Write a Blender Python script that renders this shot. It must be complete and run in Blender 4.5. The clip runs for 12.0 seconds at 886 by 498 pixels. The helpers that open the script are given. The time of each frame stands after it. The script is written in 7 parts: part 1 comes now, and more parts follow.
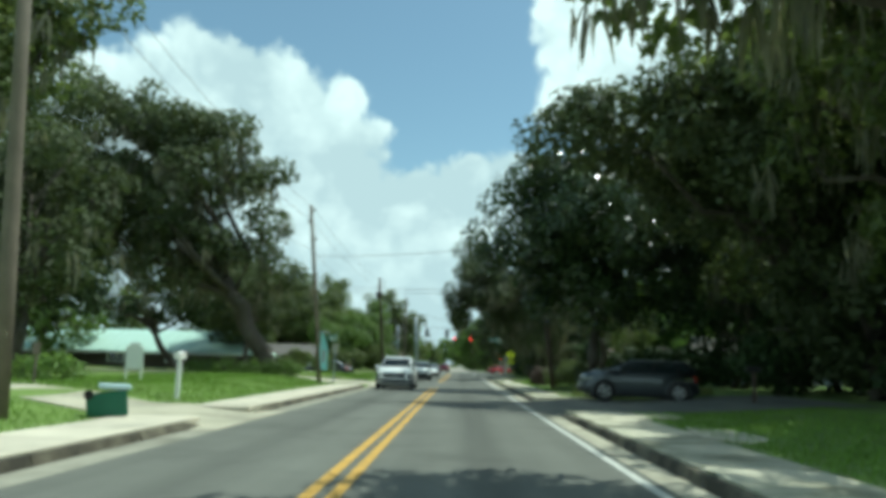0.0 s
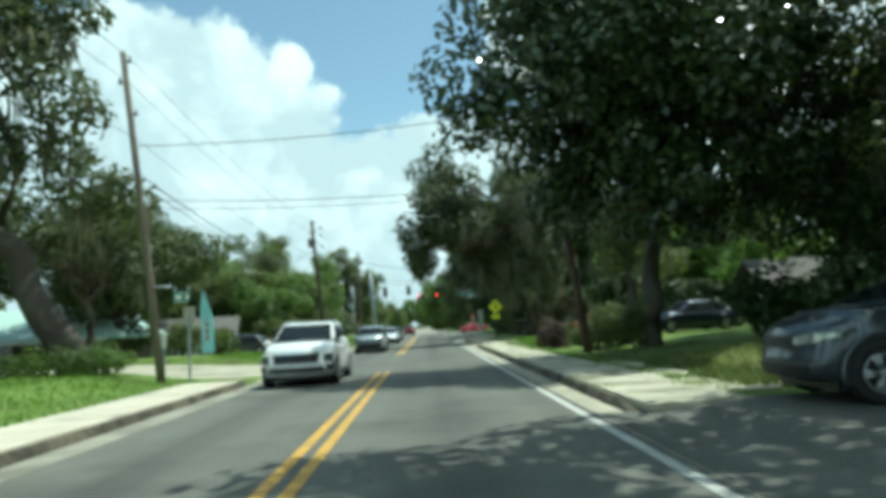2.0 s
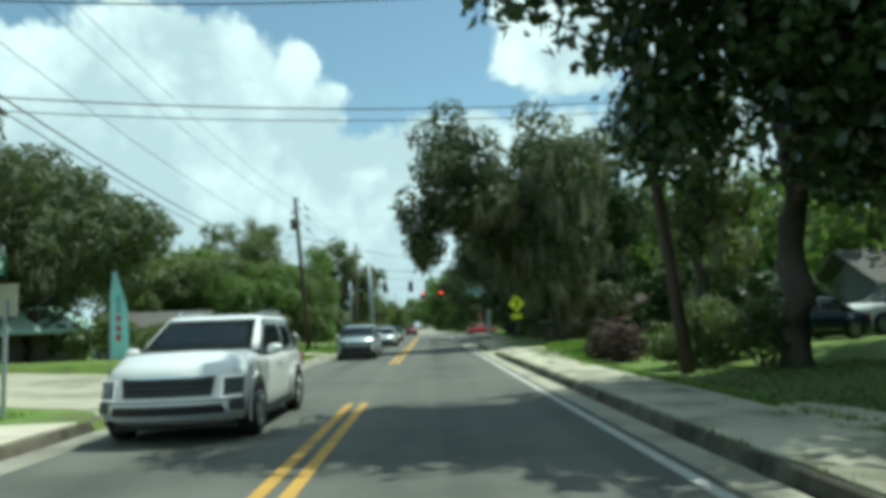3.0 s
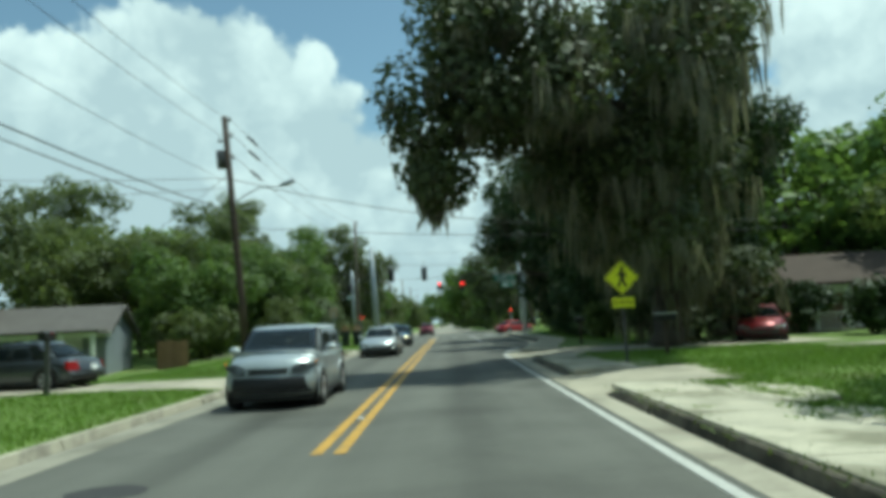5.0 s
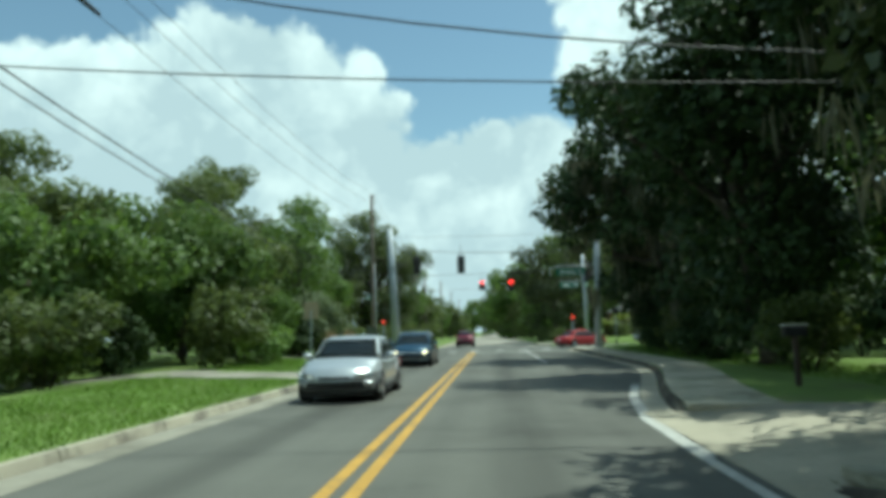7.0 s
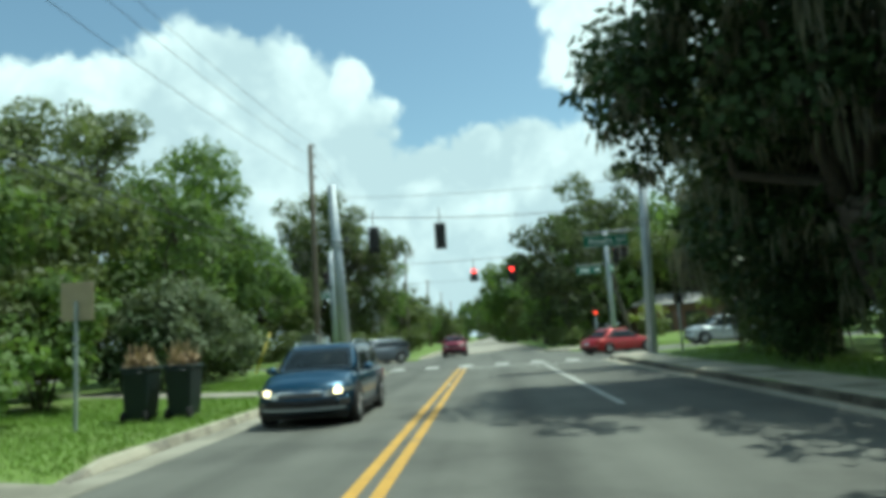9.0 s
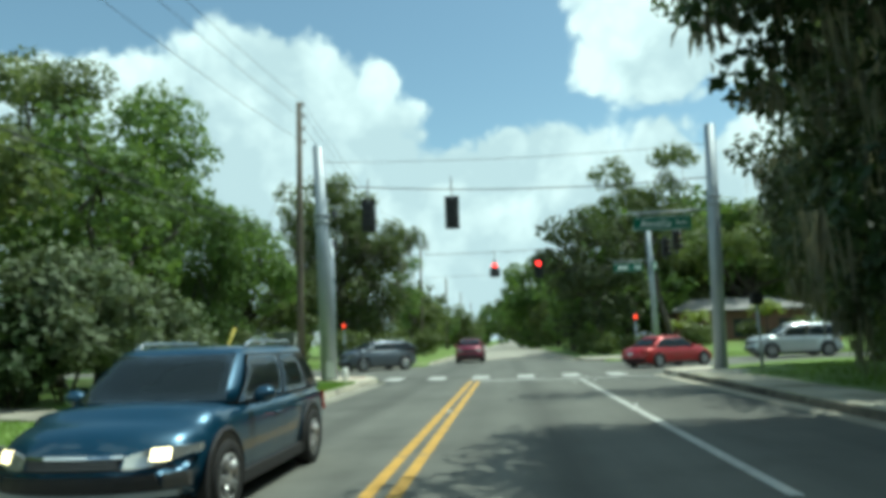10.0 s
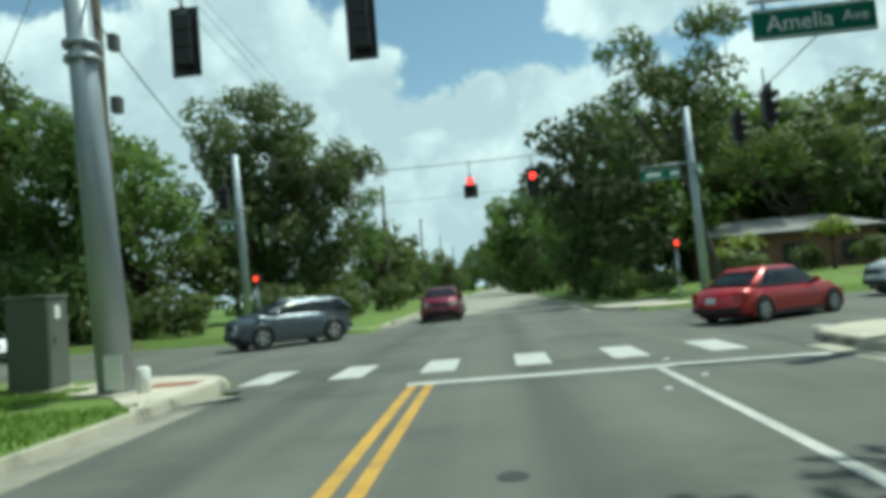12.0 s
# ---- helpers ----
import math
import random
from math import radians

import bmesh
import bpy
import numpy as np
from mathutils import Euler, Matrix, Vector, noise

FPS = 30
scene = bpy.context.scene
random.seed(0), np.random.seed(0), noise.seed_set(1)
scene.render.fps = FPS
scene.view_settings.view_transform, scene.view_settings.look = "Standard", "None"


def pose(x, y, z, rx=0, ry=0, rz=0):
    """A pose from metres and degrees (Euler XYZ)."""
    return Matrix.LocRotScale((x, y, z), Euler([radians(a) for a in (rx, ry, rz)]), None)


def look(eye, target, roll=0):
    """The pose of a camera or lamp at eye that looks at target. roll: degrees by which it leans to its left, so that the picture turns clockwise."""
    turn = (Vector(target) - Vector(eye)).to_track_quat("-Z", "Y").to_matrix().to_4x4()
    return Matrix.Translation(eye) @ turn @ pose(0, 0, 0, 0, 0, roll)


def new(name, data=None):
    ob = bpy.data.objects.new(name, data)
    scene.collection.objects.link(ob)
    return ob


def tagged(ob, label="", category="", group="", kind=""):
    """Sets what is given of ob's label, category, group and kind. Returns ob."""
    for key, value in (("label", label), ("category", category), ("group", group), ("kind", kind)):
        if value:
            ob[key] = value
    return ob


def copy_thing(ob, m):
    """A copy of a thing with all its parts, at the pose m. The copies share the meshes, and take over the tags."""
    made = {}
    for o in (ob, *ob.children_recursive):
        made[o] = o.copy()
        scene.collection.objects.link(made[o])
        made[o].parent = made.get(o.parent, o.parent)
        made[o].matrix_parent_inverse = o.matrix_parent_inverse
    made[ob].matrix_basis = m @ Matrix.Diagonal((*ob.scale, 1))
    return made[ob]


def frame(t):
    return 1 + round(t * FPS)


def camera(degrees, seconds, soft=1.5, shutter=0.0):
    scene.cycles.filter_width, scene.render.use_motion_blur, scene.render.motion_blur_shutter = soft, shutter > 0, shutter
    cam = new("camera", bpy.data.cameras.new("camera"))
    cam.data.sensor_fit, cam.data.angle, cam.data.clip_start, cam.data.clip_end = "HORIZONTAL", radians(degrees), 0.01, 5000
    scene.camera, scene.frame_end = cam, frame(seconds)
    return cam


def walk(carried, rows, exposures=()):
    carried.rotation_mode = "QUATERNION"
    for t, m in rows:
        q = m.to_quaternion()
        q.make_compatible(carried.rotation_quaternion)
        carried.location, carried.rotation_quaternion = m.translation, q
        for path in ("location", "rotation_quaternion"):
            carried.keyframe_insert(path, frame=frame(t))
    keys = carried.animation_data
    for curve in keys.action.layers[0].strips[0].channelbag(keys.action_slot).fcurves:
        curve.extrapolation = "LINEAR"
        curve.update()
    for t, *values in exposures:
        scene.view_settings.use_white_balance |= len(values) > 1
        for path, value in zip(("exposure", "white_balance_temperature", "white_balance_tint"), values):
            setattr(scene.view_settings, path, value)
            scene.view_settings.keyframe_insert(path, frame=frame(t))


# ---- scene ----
cam = camera(64.0, 12.0, soft=5.0)
PATH = [
    (0, (1.419, -0.193, 1.389), (1.367, 1.781, 1.711), 1.5),
    (0.5, (1.497, 4.792, 1.425), (1.466, 6.779, 1.658), -3.0),
    (1, (1.567, 9.525, 1.455), (1.639, 11.516, 1.63), -3.2),
    (1.5, (1.483, 14.181, 1.451), (1.568, 16.169, 1.643), -4.2),
    (2, (1.467, 19.034, 1.447), (1.527, 21.022, 1.659), -3.3),
    (2.5, (1.483, 23.797, 1.492), (1.549, 25.788, 1.666), -3.1),
    (3, (1.429, 28.701, 1.442), (1.477, 30.689, 1.656), -2.2),
    (5, (1.508, 48.233, 1.472), (1.503, 50.222, 1.68), -2.9),
    (5.5, (1.542, 53.044, 1.48), (1.526, 55.03, 1.714), -3.3),
    (6, (1.554, 57.766, 1.483), (1.431, 59.747, 1.726), -1.2),
    (6.5, (1.441, 62.455, 1.518), (1.292, 64.436, 1.742), -0.1),
    (7, (1.456, 67.251, 1.439), (1.325, 69.232, 1.675), -1.5),
    (9, (1.294, 85.281, 1.463), (1.185, 87.263, 1.713), -3.5),
    (9.5, (1.254, 89.22, 1.489), (1.133, 91.194, 1.792), -0.8),
    (10, (1.307, 92.662, 1.467), (1.133, 94.638, 1.727), -1.8),
    (10.5, (1.262, 96.435, 1.506), (1.132, 98.423, 1.679), -3.2),
    (11, (1.262, 100.031, 1.504), (1.088, 102.015, 1.685), -2.5),
    (11.5, (1.323, 103.671, 1.51), (1.163, 105.662, 1.621), -4.7),
    (12, (1.346, 107.469, 1.525), (1.207, 109.461, 1.638), -4.8),
]
walk(cam, [(t, look(eye, target, roll)) for t, eye, target, roll in PATH], exposures=[(0, 0.03, 6080, -12), (0.5, -0.36, 6080, -12), (1.0, 0.1, 6080, -12), (1.5, 0.2, 6080, -12), (2.0, 0.25, 6080, -12), (2.5, 0.0, 6080, -12), (3.0, 0.06, 6080, -12), (5.0, -0.14, 6080, -12), (6.0, -0.1, 6080, -12), (6.5, 0.08, 6080, -12), (7.0, -0.02, 6080, -12), (9.0, 0.1, 6080, -12), (10.5, 0.06, 6080, -12), (11.0, -0.08, 6080, -12), (12, -0.1, 6080, -12)])

# ---- light ----
SUN = Vector((0.36, 0.2, 0.91)).normalized()
sun_data = bpy.data.lights.new("sun", "SUN")
sun_data.energy, sun_data.angle, sun_data.color = 4.2, radians(0.6), (1.0, 0.96, 0.9)
sun = new("sun", sun_data)
sun.matrix_world = look((0, 0, 60), Vector((0, 0, 60)) - SUN)

# ---- sky ----
world = bpy.data.worlds.new("sky")
scene.world = world
world.use_nodes = True
wt = world.node_tree
wt.nodes.clear()


def link_math(tree, op, a, b=None, clamp=False):
    n = tree.nodes.new("ShaderNodeMath")
    n.operation, n.use_clamp = op, clamp
    for i, v in enumerate((a, b)):
        if v is None:
            continue
        if isinstance(v, (int, float)):
            n.inputs[i].default_value = v
        else:
            tree.links.new(v, n.inputs[i])
    return n.outputs[0]


def heading(az, el):
    a, e = radians(az), radians(el)
    return (math.sin(a) * math.cos(e), math.cos(a) * math.cos(e), math.sin(e))


def build_sky(tree):
    nodes, links = tree.nodes, tree.links
    out = nodes.new("ShaderNodeOutputWorld")
    bg = nodes.new("ShaderNodeBackground")
    sky = nodes.new("ShaderNodeTexSky")
    sky.sky_type, sky.sun_disc = "NISHITA", False
    sky.sun_elevation = math.asin(SUN.z)
    sky.sun_rotation = math.atan2(SUN.x, SUN.y)
    sky.dust_density, sky.ozone_density, sky.air_density = 0.6, 1.6, 1.0
    way = nodes.new("ShaderNodeTexCoord").outputs["Generated"]
    # wisps that ruffle the cloud edges
    soft = nodes.new("ShaderNodeTexNoise")
    soft.inputs["Scale"].default_value, soft.inputs["Detail"].default_value, soft.inputs["Roughness"].default_value = 9.0, 7.0, 0.6
    links.new(way, soft.inputs["Vector"])
    off = nodes.new("ShaderNodeVectorMath")
    off.operation = "SUBTRACT"
    links.new(soft.outputs["Color"], off.inputs[0])
    off.inputs[1].default_value = (0.5, 0.5, 0.5)
    sc = nodes.new("ShaderNodeVectorMath")
    sc.operation = "SCALE"
    links.new(off.outputs[0], sc.inputs[0])
    sc.inputs["Scale"].default_value = 0.075
    bent = nodes.new("ShaderNodeVectorMath")
    bent.operation = "ADD"
    links.new(way, bent.inputs[0])
    links.new(sc.outputs[0], bent.inputs[1])
    d = bent.outputs[0]
    # cumulus heaps: azimuth, elevation, angular radius
    heaps = [(-42, 9, 11), (-36, 13, 7.7), (-32, 15.5, 5.6), (-29, 16, 5.2), (-27.3, 17.4, 5.0), (-24.5, 18, 5.9), (-21, 18.6, 6.3), (-18, 19, 5.4), (-15.5, 18.2, 5.1), (-12.4, 18.8, 3.9),
             (-11, 17.6, 3.5), (-11.5, 14, 5.4), (-9.4, 13, 4.4), (-7.7, 18.4, 0.7), (-15, 10, 9), (-6.4, 11.4, 4.7), (-4, 10.4, 4.8), (-1.3, 12, 4.9), (1.4, 11.8, 4.8), (4.4, 12.5, 4.9),
             (6.5, 12.1, 4.5), (9.2, 10.6, 4.8), (13, 10, 6), (-26, 6, 12), (-5, 3, 9), (8, 3, 10), (24, 7, 10), (10.7, 25, 4.5), (10.2, 21.6, 3.6), (12.6, 21.6, 4.4), (10.2, 29, 4.4), (15, 27, 6), (20, 26, 8), (28, 24, 8), (14, 34, 8), (22, 38, 9), (33, 20, 8)]
    best = None
    for az, el, r in heaps:
        dist = nodes.new("ShaderNodeVectorMath")
        dist.operation = "DISTANCE"
        links.new(d, dist.inputs[0])
        dist.inputs[1].default_value = heading(az, el)
        rr = radians(r)
        v = link_math(tree, "SUBTRACT", rr, dist.outputs["Value"])
        best = v if best is None else link_math(tree, "MAXIMUM", best, v)
    sep = nodes.new("ShaderNodeSeparateXYZ")
    links.new(way, sep.inputs[0])
    # broken cloud over the rest of the sky, sparse ahead
    far = nodes.new("ShaderNodeTexNoise")
    far.inputs["Scale"].default_value, far.inputs["Detail"].default_value = 2.6, 6.0
    links.new(d, far.inputs["Vector"])
    rest = link_math(tree, "SUBTRACT", far.outputs["Fac"], link_math(tree, "ADD", 0.52, link_math(tree, "MULTIPLY", link_math(tree, "MAXIMUM", sep.outputs["Y"], 0.0), 0.25)))
    best = link_math(tree, "MAXIMUM", best, link_math(tree, "MULTIPLY", rest, 0.5))
    # rounded billows along the edges
    puff = nodes.new("ShaderNodeTexVoronoi")
    puff.feature = "SMOOTH_F1"
    puff.inputs["Scale"].default_value, puff.inputs["Smoothness"].default_value, puff.inputs["Detail"].default_value, puff.inputs["Roughness"].default_value = 17.0, 0.35, 2.0, 0.55
    links.new(d, puff.inputs["Vector"])
    heap = link_math(tree, "MULTIPLY", link_math(tree, "SUBTRACT", 0.42, puff.outputs["Distance"]), 0.035)
    best = link_math(tree, "ADD", best, heap)
    mask = nodes.new("ShaderNodeMapRange")
    mask.interpolation_type = "SMOOTHSTEP"
    links.new(best, mask.inputs["Value"])
    mask.inputs["From Min"].default_value, mask.inputs["From Max"].default_value = -0.027, -0.007
    # haze that whitens the low sky
    haze = nodes.new("ShaderNodeMapRange")
    links.new(sep.outputs["Z"], haze.inputs["Value"])
    haze.inputs["From Min"].default_value, haze.inputs["From Max"].default_value = 0.24, 0.08
    haze.inputs["To Min"].default_value, haze.inputs["To Max"].default_value = 0.0, 0.75
    both = link_math(tree, "MAXIMUM", mask.outputs["Result"], haze.outputs["Result"])
    # cloud brightness: thick middles greyer, tops white
    bill = nodes.new("ShaderNodeTexNoise")
    bill.inputs["Scale"].default_value, bill.inputs["Detail"].default_value, bill.inputs["Roughness"].default_value = 6.5, 5.0, 0.55
    links.new(d, bill.inputs["Vector"])
    ramp = nodes.new("ShaderNodeValToRGB")
    ramp.color_ramp.elements[0].position, ramp.color_ramp.elements[0].color = 0.33, (0.6, 0.71, 0.78, 1)
    ramp.color_ramp.elements[1].position, ramp.color_ramp.elements[1].color = 0.62, (0.95, 1.05, 1.08, 1)
    bill_fac = link_math(tree, "ADD", bill.outputs["Fac"], link_math(tree, "MULTIPLY", heap, 5.0))
    lift = link_math(tree, "ADD", bill_fac, link_math(tree, "MULTIPLY", link_math(tree, "SUBTRACT", sep.outputs["Z"], 0.25), 0.9))
    links.new(lift, ramp.inputs["Fac"])
    dim = nodes.new("ShaderNodeVectorMath")
    dim.operation = "SCALE"
    links.new(sky.outputs["Color"], dim.inputs[0])
    dim.inputs["Scale"].default_value = SKY
    pale = nodes.new("ShaderNodeVectorMath")
    pale.operation = "MULTIPLY"
    links.new(dim.outputs[0], pale.inputs[0])
    pale.inputs[1].default_value = (1.03, 1.03, 0.9)
    mix = nodes.new("ShaderNodeMix")
    mix.data_type = "RGBA"
    links.new(both, mix.inputs["Factor"])
    links.new(pale.outputs[0], mix.inputs["A"])
    links.new(ramp.outputs["Color"], mix.inputs["B"])
    links.new(mix.outputs["Result"], bg.inputs["Color"])
    bg.inputs["Strength"].default_value = 1.0
    links.new(bg.outputs[0], out.inputs["Surface"])


SKY = 0.142
build_sky(wt)


# ---- materials ----
def material(name, color, rough=0.7, metal=0.0, vary=0.25, scale=4.0, fine=60.0, bump=0.0, spec=0.4, second=None, second_at=0.55, island=0.0, thing=0.0, coat=0.0, emit=0.0, thin=0.0, streak=0.0, drip=0.0):
    """Noise at two scales over a base colour; second: a stain colour with patches of its own."""
    m = bpy.data.materials.new(name)
    m.use_nodes = True
    t = m.node_tree
    n, l = t.nodes, t.links
    b = n["Principled BSDF"]
    b.inputs["Roughness"].default_value, b.inputs["Metallic"].default_value = rough, metal
    b.inputs["Specular IOR Level"].default_value = spec
    b.inputs["Coat Weight"].default_value = coat
    pos = n.new("ShaderNodeNewGeometry").outputs["Position"]
    big = n.new("ShaderNodeTexNoise")
    big.inputs["Scale"].default_value, big.inputs["Detail"].default_value = scale, 4
    small = n.new("ShaderNodeTexNoise")
    small.inputs["Scale"].default_value, small.inputs["Detail"].default_value = fine, 2
    l.new(pos, big.inputs["Vector"]), l.new(pos, small.inputs["Vector"])
    total = link_math(t, "ADD", link_math(t, "MULTIPLY", big.outputs["Fac"], 0.6), link_math(t, "MULTIPLY", small.outputs["Fac"], 0.4))
    fac = link_math(t, "MULTIPLY", link_math(t, "SUBTRACT", total, 0.5), 2.5 * vary)
    if streak:
        lane = n.new("ShaderNodeVectorMath")
        lane.operation = "MULTIPLY"
        l.new(pos, lane.inputs[0])
        lane.inputs[1].default_value = (1.15, 0.035, 1.0)
        worn = n.new("ShaderNodeTexNoise")
        worn.inputs["Scale"].default_value, worn.inputs["Detail"].default_value = 1.0, 3
        l.new(lane.outputs[0], worn.inputs["Vector"])
        fac = link_math(t, "ADD", fac, link_math(t, "MULTIPLY", link_math(t, "SUBTRACT", worn.outputs["Fac"], 0.5), streak))
    if drip:
        # oil strip down the middle of each lane
        cut = n.new("ShaderNodeSeparateXYZ")
        l.new(pos, cut.inputs[0])
        off = link_math(t, "ABSOLUTE", link_math(t, "SUBTRACT", link_math(t, "ABSOLUTE", cut.outputs["X"], 0.0), 1.8), 0.0)
        band = n.new("ShaderNodeMapRange")
        band.interpolation_type = "SMOOTHSTEP"
        l.new(off, band.inputs["Value"])
        band.inputs["From Min"].default_value, band.inputs["From Max"].default_value = 0.05, 0.6
        band.inputs["To Min"].default_value, band.inputs["To Max"].default_value = 1.0, 0.0
        fac = link_math(t, "SUBTRACT", fac, link_math(t, "MULTIPLY", link_math(t, "MULTIPLY", band.outputs["Result"], big.outputs["Fac"]), drip))
    if island:
        r = n.new("ShaderNodeNewGeometry").outputs["Random Per Island"]
        fac = link_math(t, "ADD", fac, link_math(t, "MULTIPLY", link_math(t, "SUBTRACT", r, 0.5), island))
    if thing:
        r = n.new("ShaderNodeObjectInfo").outputs["Random"]
        fac = link_math(t, "ADD", fac, link_math(t, "MULTIPLY", link_math(t, "SUBTRACT", r, 0.5), thing))
    gain = link_math(t, "ADD", fac, 1.0)
    base = n.new("ShaderNodeVectorMath")
    base.operation = "SCALE"
    if second:
        mx = n.new("ShaderNodeMix")
        mx.data_type = "RGBA"
        st = n.new("ShaderNodeMapRange")
        pat = n.new("ShaderNodeTexNoise")
        pat.inputs["Scale"].default_value, pat.inputs["Detail"].default_value, pat.inputs["Roughness"].default_value = scale * 0.37, 6, 0.65
        l.new(pos, pat.inputs["Vector"])
        l.new(pat.outputs["Fac"], st.inputs["Value"])
        st.inputs["From Min"].default_value, st.inputs["From Max"].default_value = second_at - 0.06, second_at + 0.1
        l.new(st.outputs["Result"], mx.inputs["Factor"])
        mx.inputs["A"].default_value, mx.inputs["B"].default_value = (*color, 1), (*second, 1)
        l.new(mx.outputs["Result"], base.inputs[0])
    else:
        base.inputs[0].default_value = color
    l.new(gain, base.inputs["Scale"])
    l.new(base.outputs[0], b.inputs["Base Color"])
    if bump:
        bp = n.new("ShaderNodeBump")
        bp.inputs["Strength"].default_value, bp.inputs["Distance"].default_value = bump, 0.02
        l.new(total, bp.inputs["Height"])
        l.new(bp.outputs["Normal"], b.inputs["Normal"])
    if emit:
        b.inputs["Emission Color"].default_value, b.inputs["Emission Strength"].default_value = (*color, 1), emit
    if thin:
        tr = n.new("ShaderNodeBsdfTranslucent")
        glow = n.new("ShaderNodeVectorMath")
        glow.operation = "MULTIPLY"
        l.new(base.outputs[0], glow.inputs[0])
        glow.inputs[1].default_value = (1.3, 1.32, 0.9)
        l.new(glow.outputs[0], tr.inputs["Color"])
        ms = n.new("ShaderNodeMixShader")
        ms.inputs["Fac"].default_value = thin
        l.new(b.outputs[0], ms.inputs[1]), l.new(tr.outputs[0], ms.inputs[2])
        l.new(ms.outputs[0], n["Material Output"].inputs["Surface"])
    return m


ASPHALT = material("asphalt", (0.134, 0.136, 0.116), 0.85, vary=0.3, scale=0.7, fine=45, bump=0.4, second=(0.094, 0.095, 0.081), second_at=0.56, streak=0.8, drip=0.5)
CONCRETE = material("concrete", (0.54, 0.49, 0.39), 0.9, vary=0.3, scale=1.3, fine=40, bump=0.3, second=(0.27, 0.25, 0.2), second_at=0.6, thing=0.16)
CONCRETE_OLD = material("weathered footway concrete", (0.5, 0.47, 0.36), 0.95, vary=0.45, scale=1.6, fine=30, bump=0.5, second=(0.24, 0.23, 0.16), second_at=0.53, thing=0.25)
KERB_DARK = material("dark brown kerb concrete", (0.15, 0.132, 0.095), 0.9, vary=0.5, scale=2.0, fine=30, bump=0.5, second=(0.05, 0.044, 0.032), second_at=0.48, thing=0.3)
KERB = material("kerb concrete", (0.43, 0.4, 0.31), 0.9, vary=0.4, scale=2.0, fine=30, bump=0.4, second=(0.14, 0.13, 0.11), second_at=0.55, thing=0.2)
GUTTER_PALE = material("sandy gutter concrete", (0.43, 0.4, 0.31), 0.9, vary=0.4, scale=1.5, fine=40, bump=0.3, second=(0.27, 0.25, 0.19), second_at=0.55)
GUTTER = material("gutter concrete", (0.31, 0.295, 0.235), 0.9, vary=0.35, scale=1.5, fine=40, bump=0.3, second=(0.19, 0.18, 0.14), second_at=0.52)
SAND = material("sandy concrete apron", (0.43, 0.395, 0.3), 0.95, vary=0.4, scale=0.9, fine=30, bump=0.4, second=(0.25, 0.235, 0.18), second_at=0.54)
SAND_PALE = material("pale loose sand", (0.56, 0.52, 0.4), 1.0, vary=0.3, scale=3.0, fine=60, bump=0.4, second=(0.4, 0.37, 0.27), second_at=0.56)
YELLOW = material("yellow road paint", (0.54, 0.315, 0.06), 0.7, vary=0.4, scale=3, fine=50, second=(0.3, 0.21, 0.09), second_at=0.61)
WHITE_LINE = material("white road paint", (0.52, 0.52, 0.48), 0.7, vary=0.35, scale=3, fine=50, second=(0.34, 0.33, 0.31), second_at=0.62)
LAWN = material("lawn ground", (0.14, 0.21, 0.045), 0.95, vary=0.5, scale=0.9, fine=14, bump=0.8, second=(0.13, 0.115, 0.06), second_at=0.62)
BLADE = material("grass blade", (0.17, 0.275, 0.05), 0.8, vary=0.35, scale=0.5, fine=3, island=0.5, thin=0.25)
# Brighter yellow green weed leaf; the bank's sunlight is put into its colour.
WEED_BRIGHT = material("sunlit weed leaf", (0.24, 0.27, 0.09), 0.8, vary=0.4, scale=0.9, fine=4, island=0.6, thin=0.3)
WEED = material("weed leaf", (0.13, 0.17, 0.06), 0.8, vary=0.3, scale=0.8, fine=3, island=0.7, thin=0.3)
BARK = material("bark", (0.08, 0.067, 0.053), 0.95, vary=0.5, scale=3, fine=18, bump=1.0, second=(0.12, 0.112, 0.093), second_at=0.57)
LEAF_OAK = material("live oak leaf", (0.118, 0.15, 0.052), 0.5, vary=0.35, scale=0.35, fine=2, island=0.45, thin=0.48, thing=0.25)
# Dark oak leaf; the deep shade on the right-hand trees is in its colour.
LEAF_DARK = material("dark shaded oak leaf", (0.042, 0.069, 0.024), 0.55, spec=0.22, vary=0.3, scale=0.4, fine=2, island=0.45, thin=0.15, thing=0.2)
LEAF_BRIGHT = material("bright leaf", (0.13, 0.2, 0.052), 0.55, vary=0.35, scale=0.4, fine=2, island=0.45, thin=0.45, thing=0.3)
LEAF_MAGNOLIA = material("glossy magnolia leaf", (0.056, 0.086, 0.031), 0.22, vary=0.3, scale=0.4, fine=2, island=0.45, thin=0.12, thing=0.2, spec=0.6)
# Darker, duller live oak leaf with the crowns' shade put into its colour.
LEAF_OAK_SHADE = material("shade toned oak leaf", (0.082, 0.104, 0.044), 0.65, vary=0.35, scale=0.35, fine=2, island=0.45, thin=0.3, thing=0.2)
LEAF_GREY = material("grey green leaf", (0.145, 0.18, 0.098), 0.7, vary=0.35, scale=0.4, fine=2, island=0.45, thin=0.3, thing=0.25)
LEAF_PLUM = material("plum leaf", (0.075, 0.05, 0.045), 0.7, vary=0.35, scale=0.5, fine=2, island=0.8, thin=0.25)
LEAF_PALM = material("palm leaf", (0.2, 0.24, 0.05), 0.5, vary=0.3, scale=0.8, fine=4, island=0.4, thin=0.4)
LEAF_DEAD = material("dry palm frond", (0.33, 0.24, 0.15), 0.9, vary=0.4, scale=1, fine=8, island=0.6, thin=0.2)
MOSS = material("spanish moss", (0.195, 0.19, 0.145), 0.95, vary=0.35, scale=0.6, fine=4, island=0.45, thin=0.45)
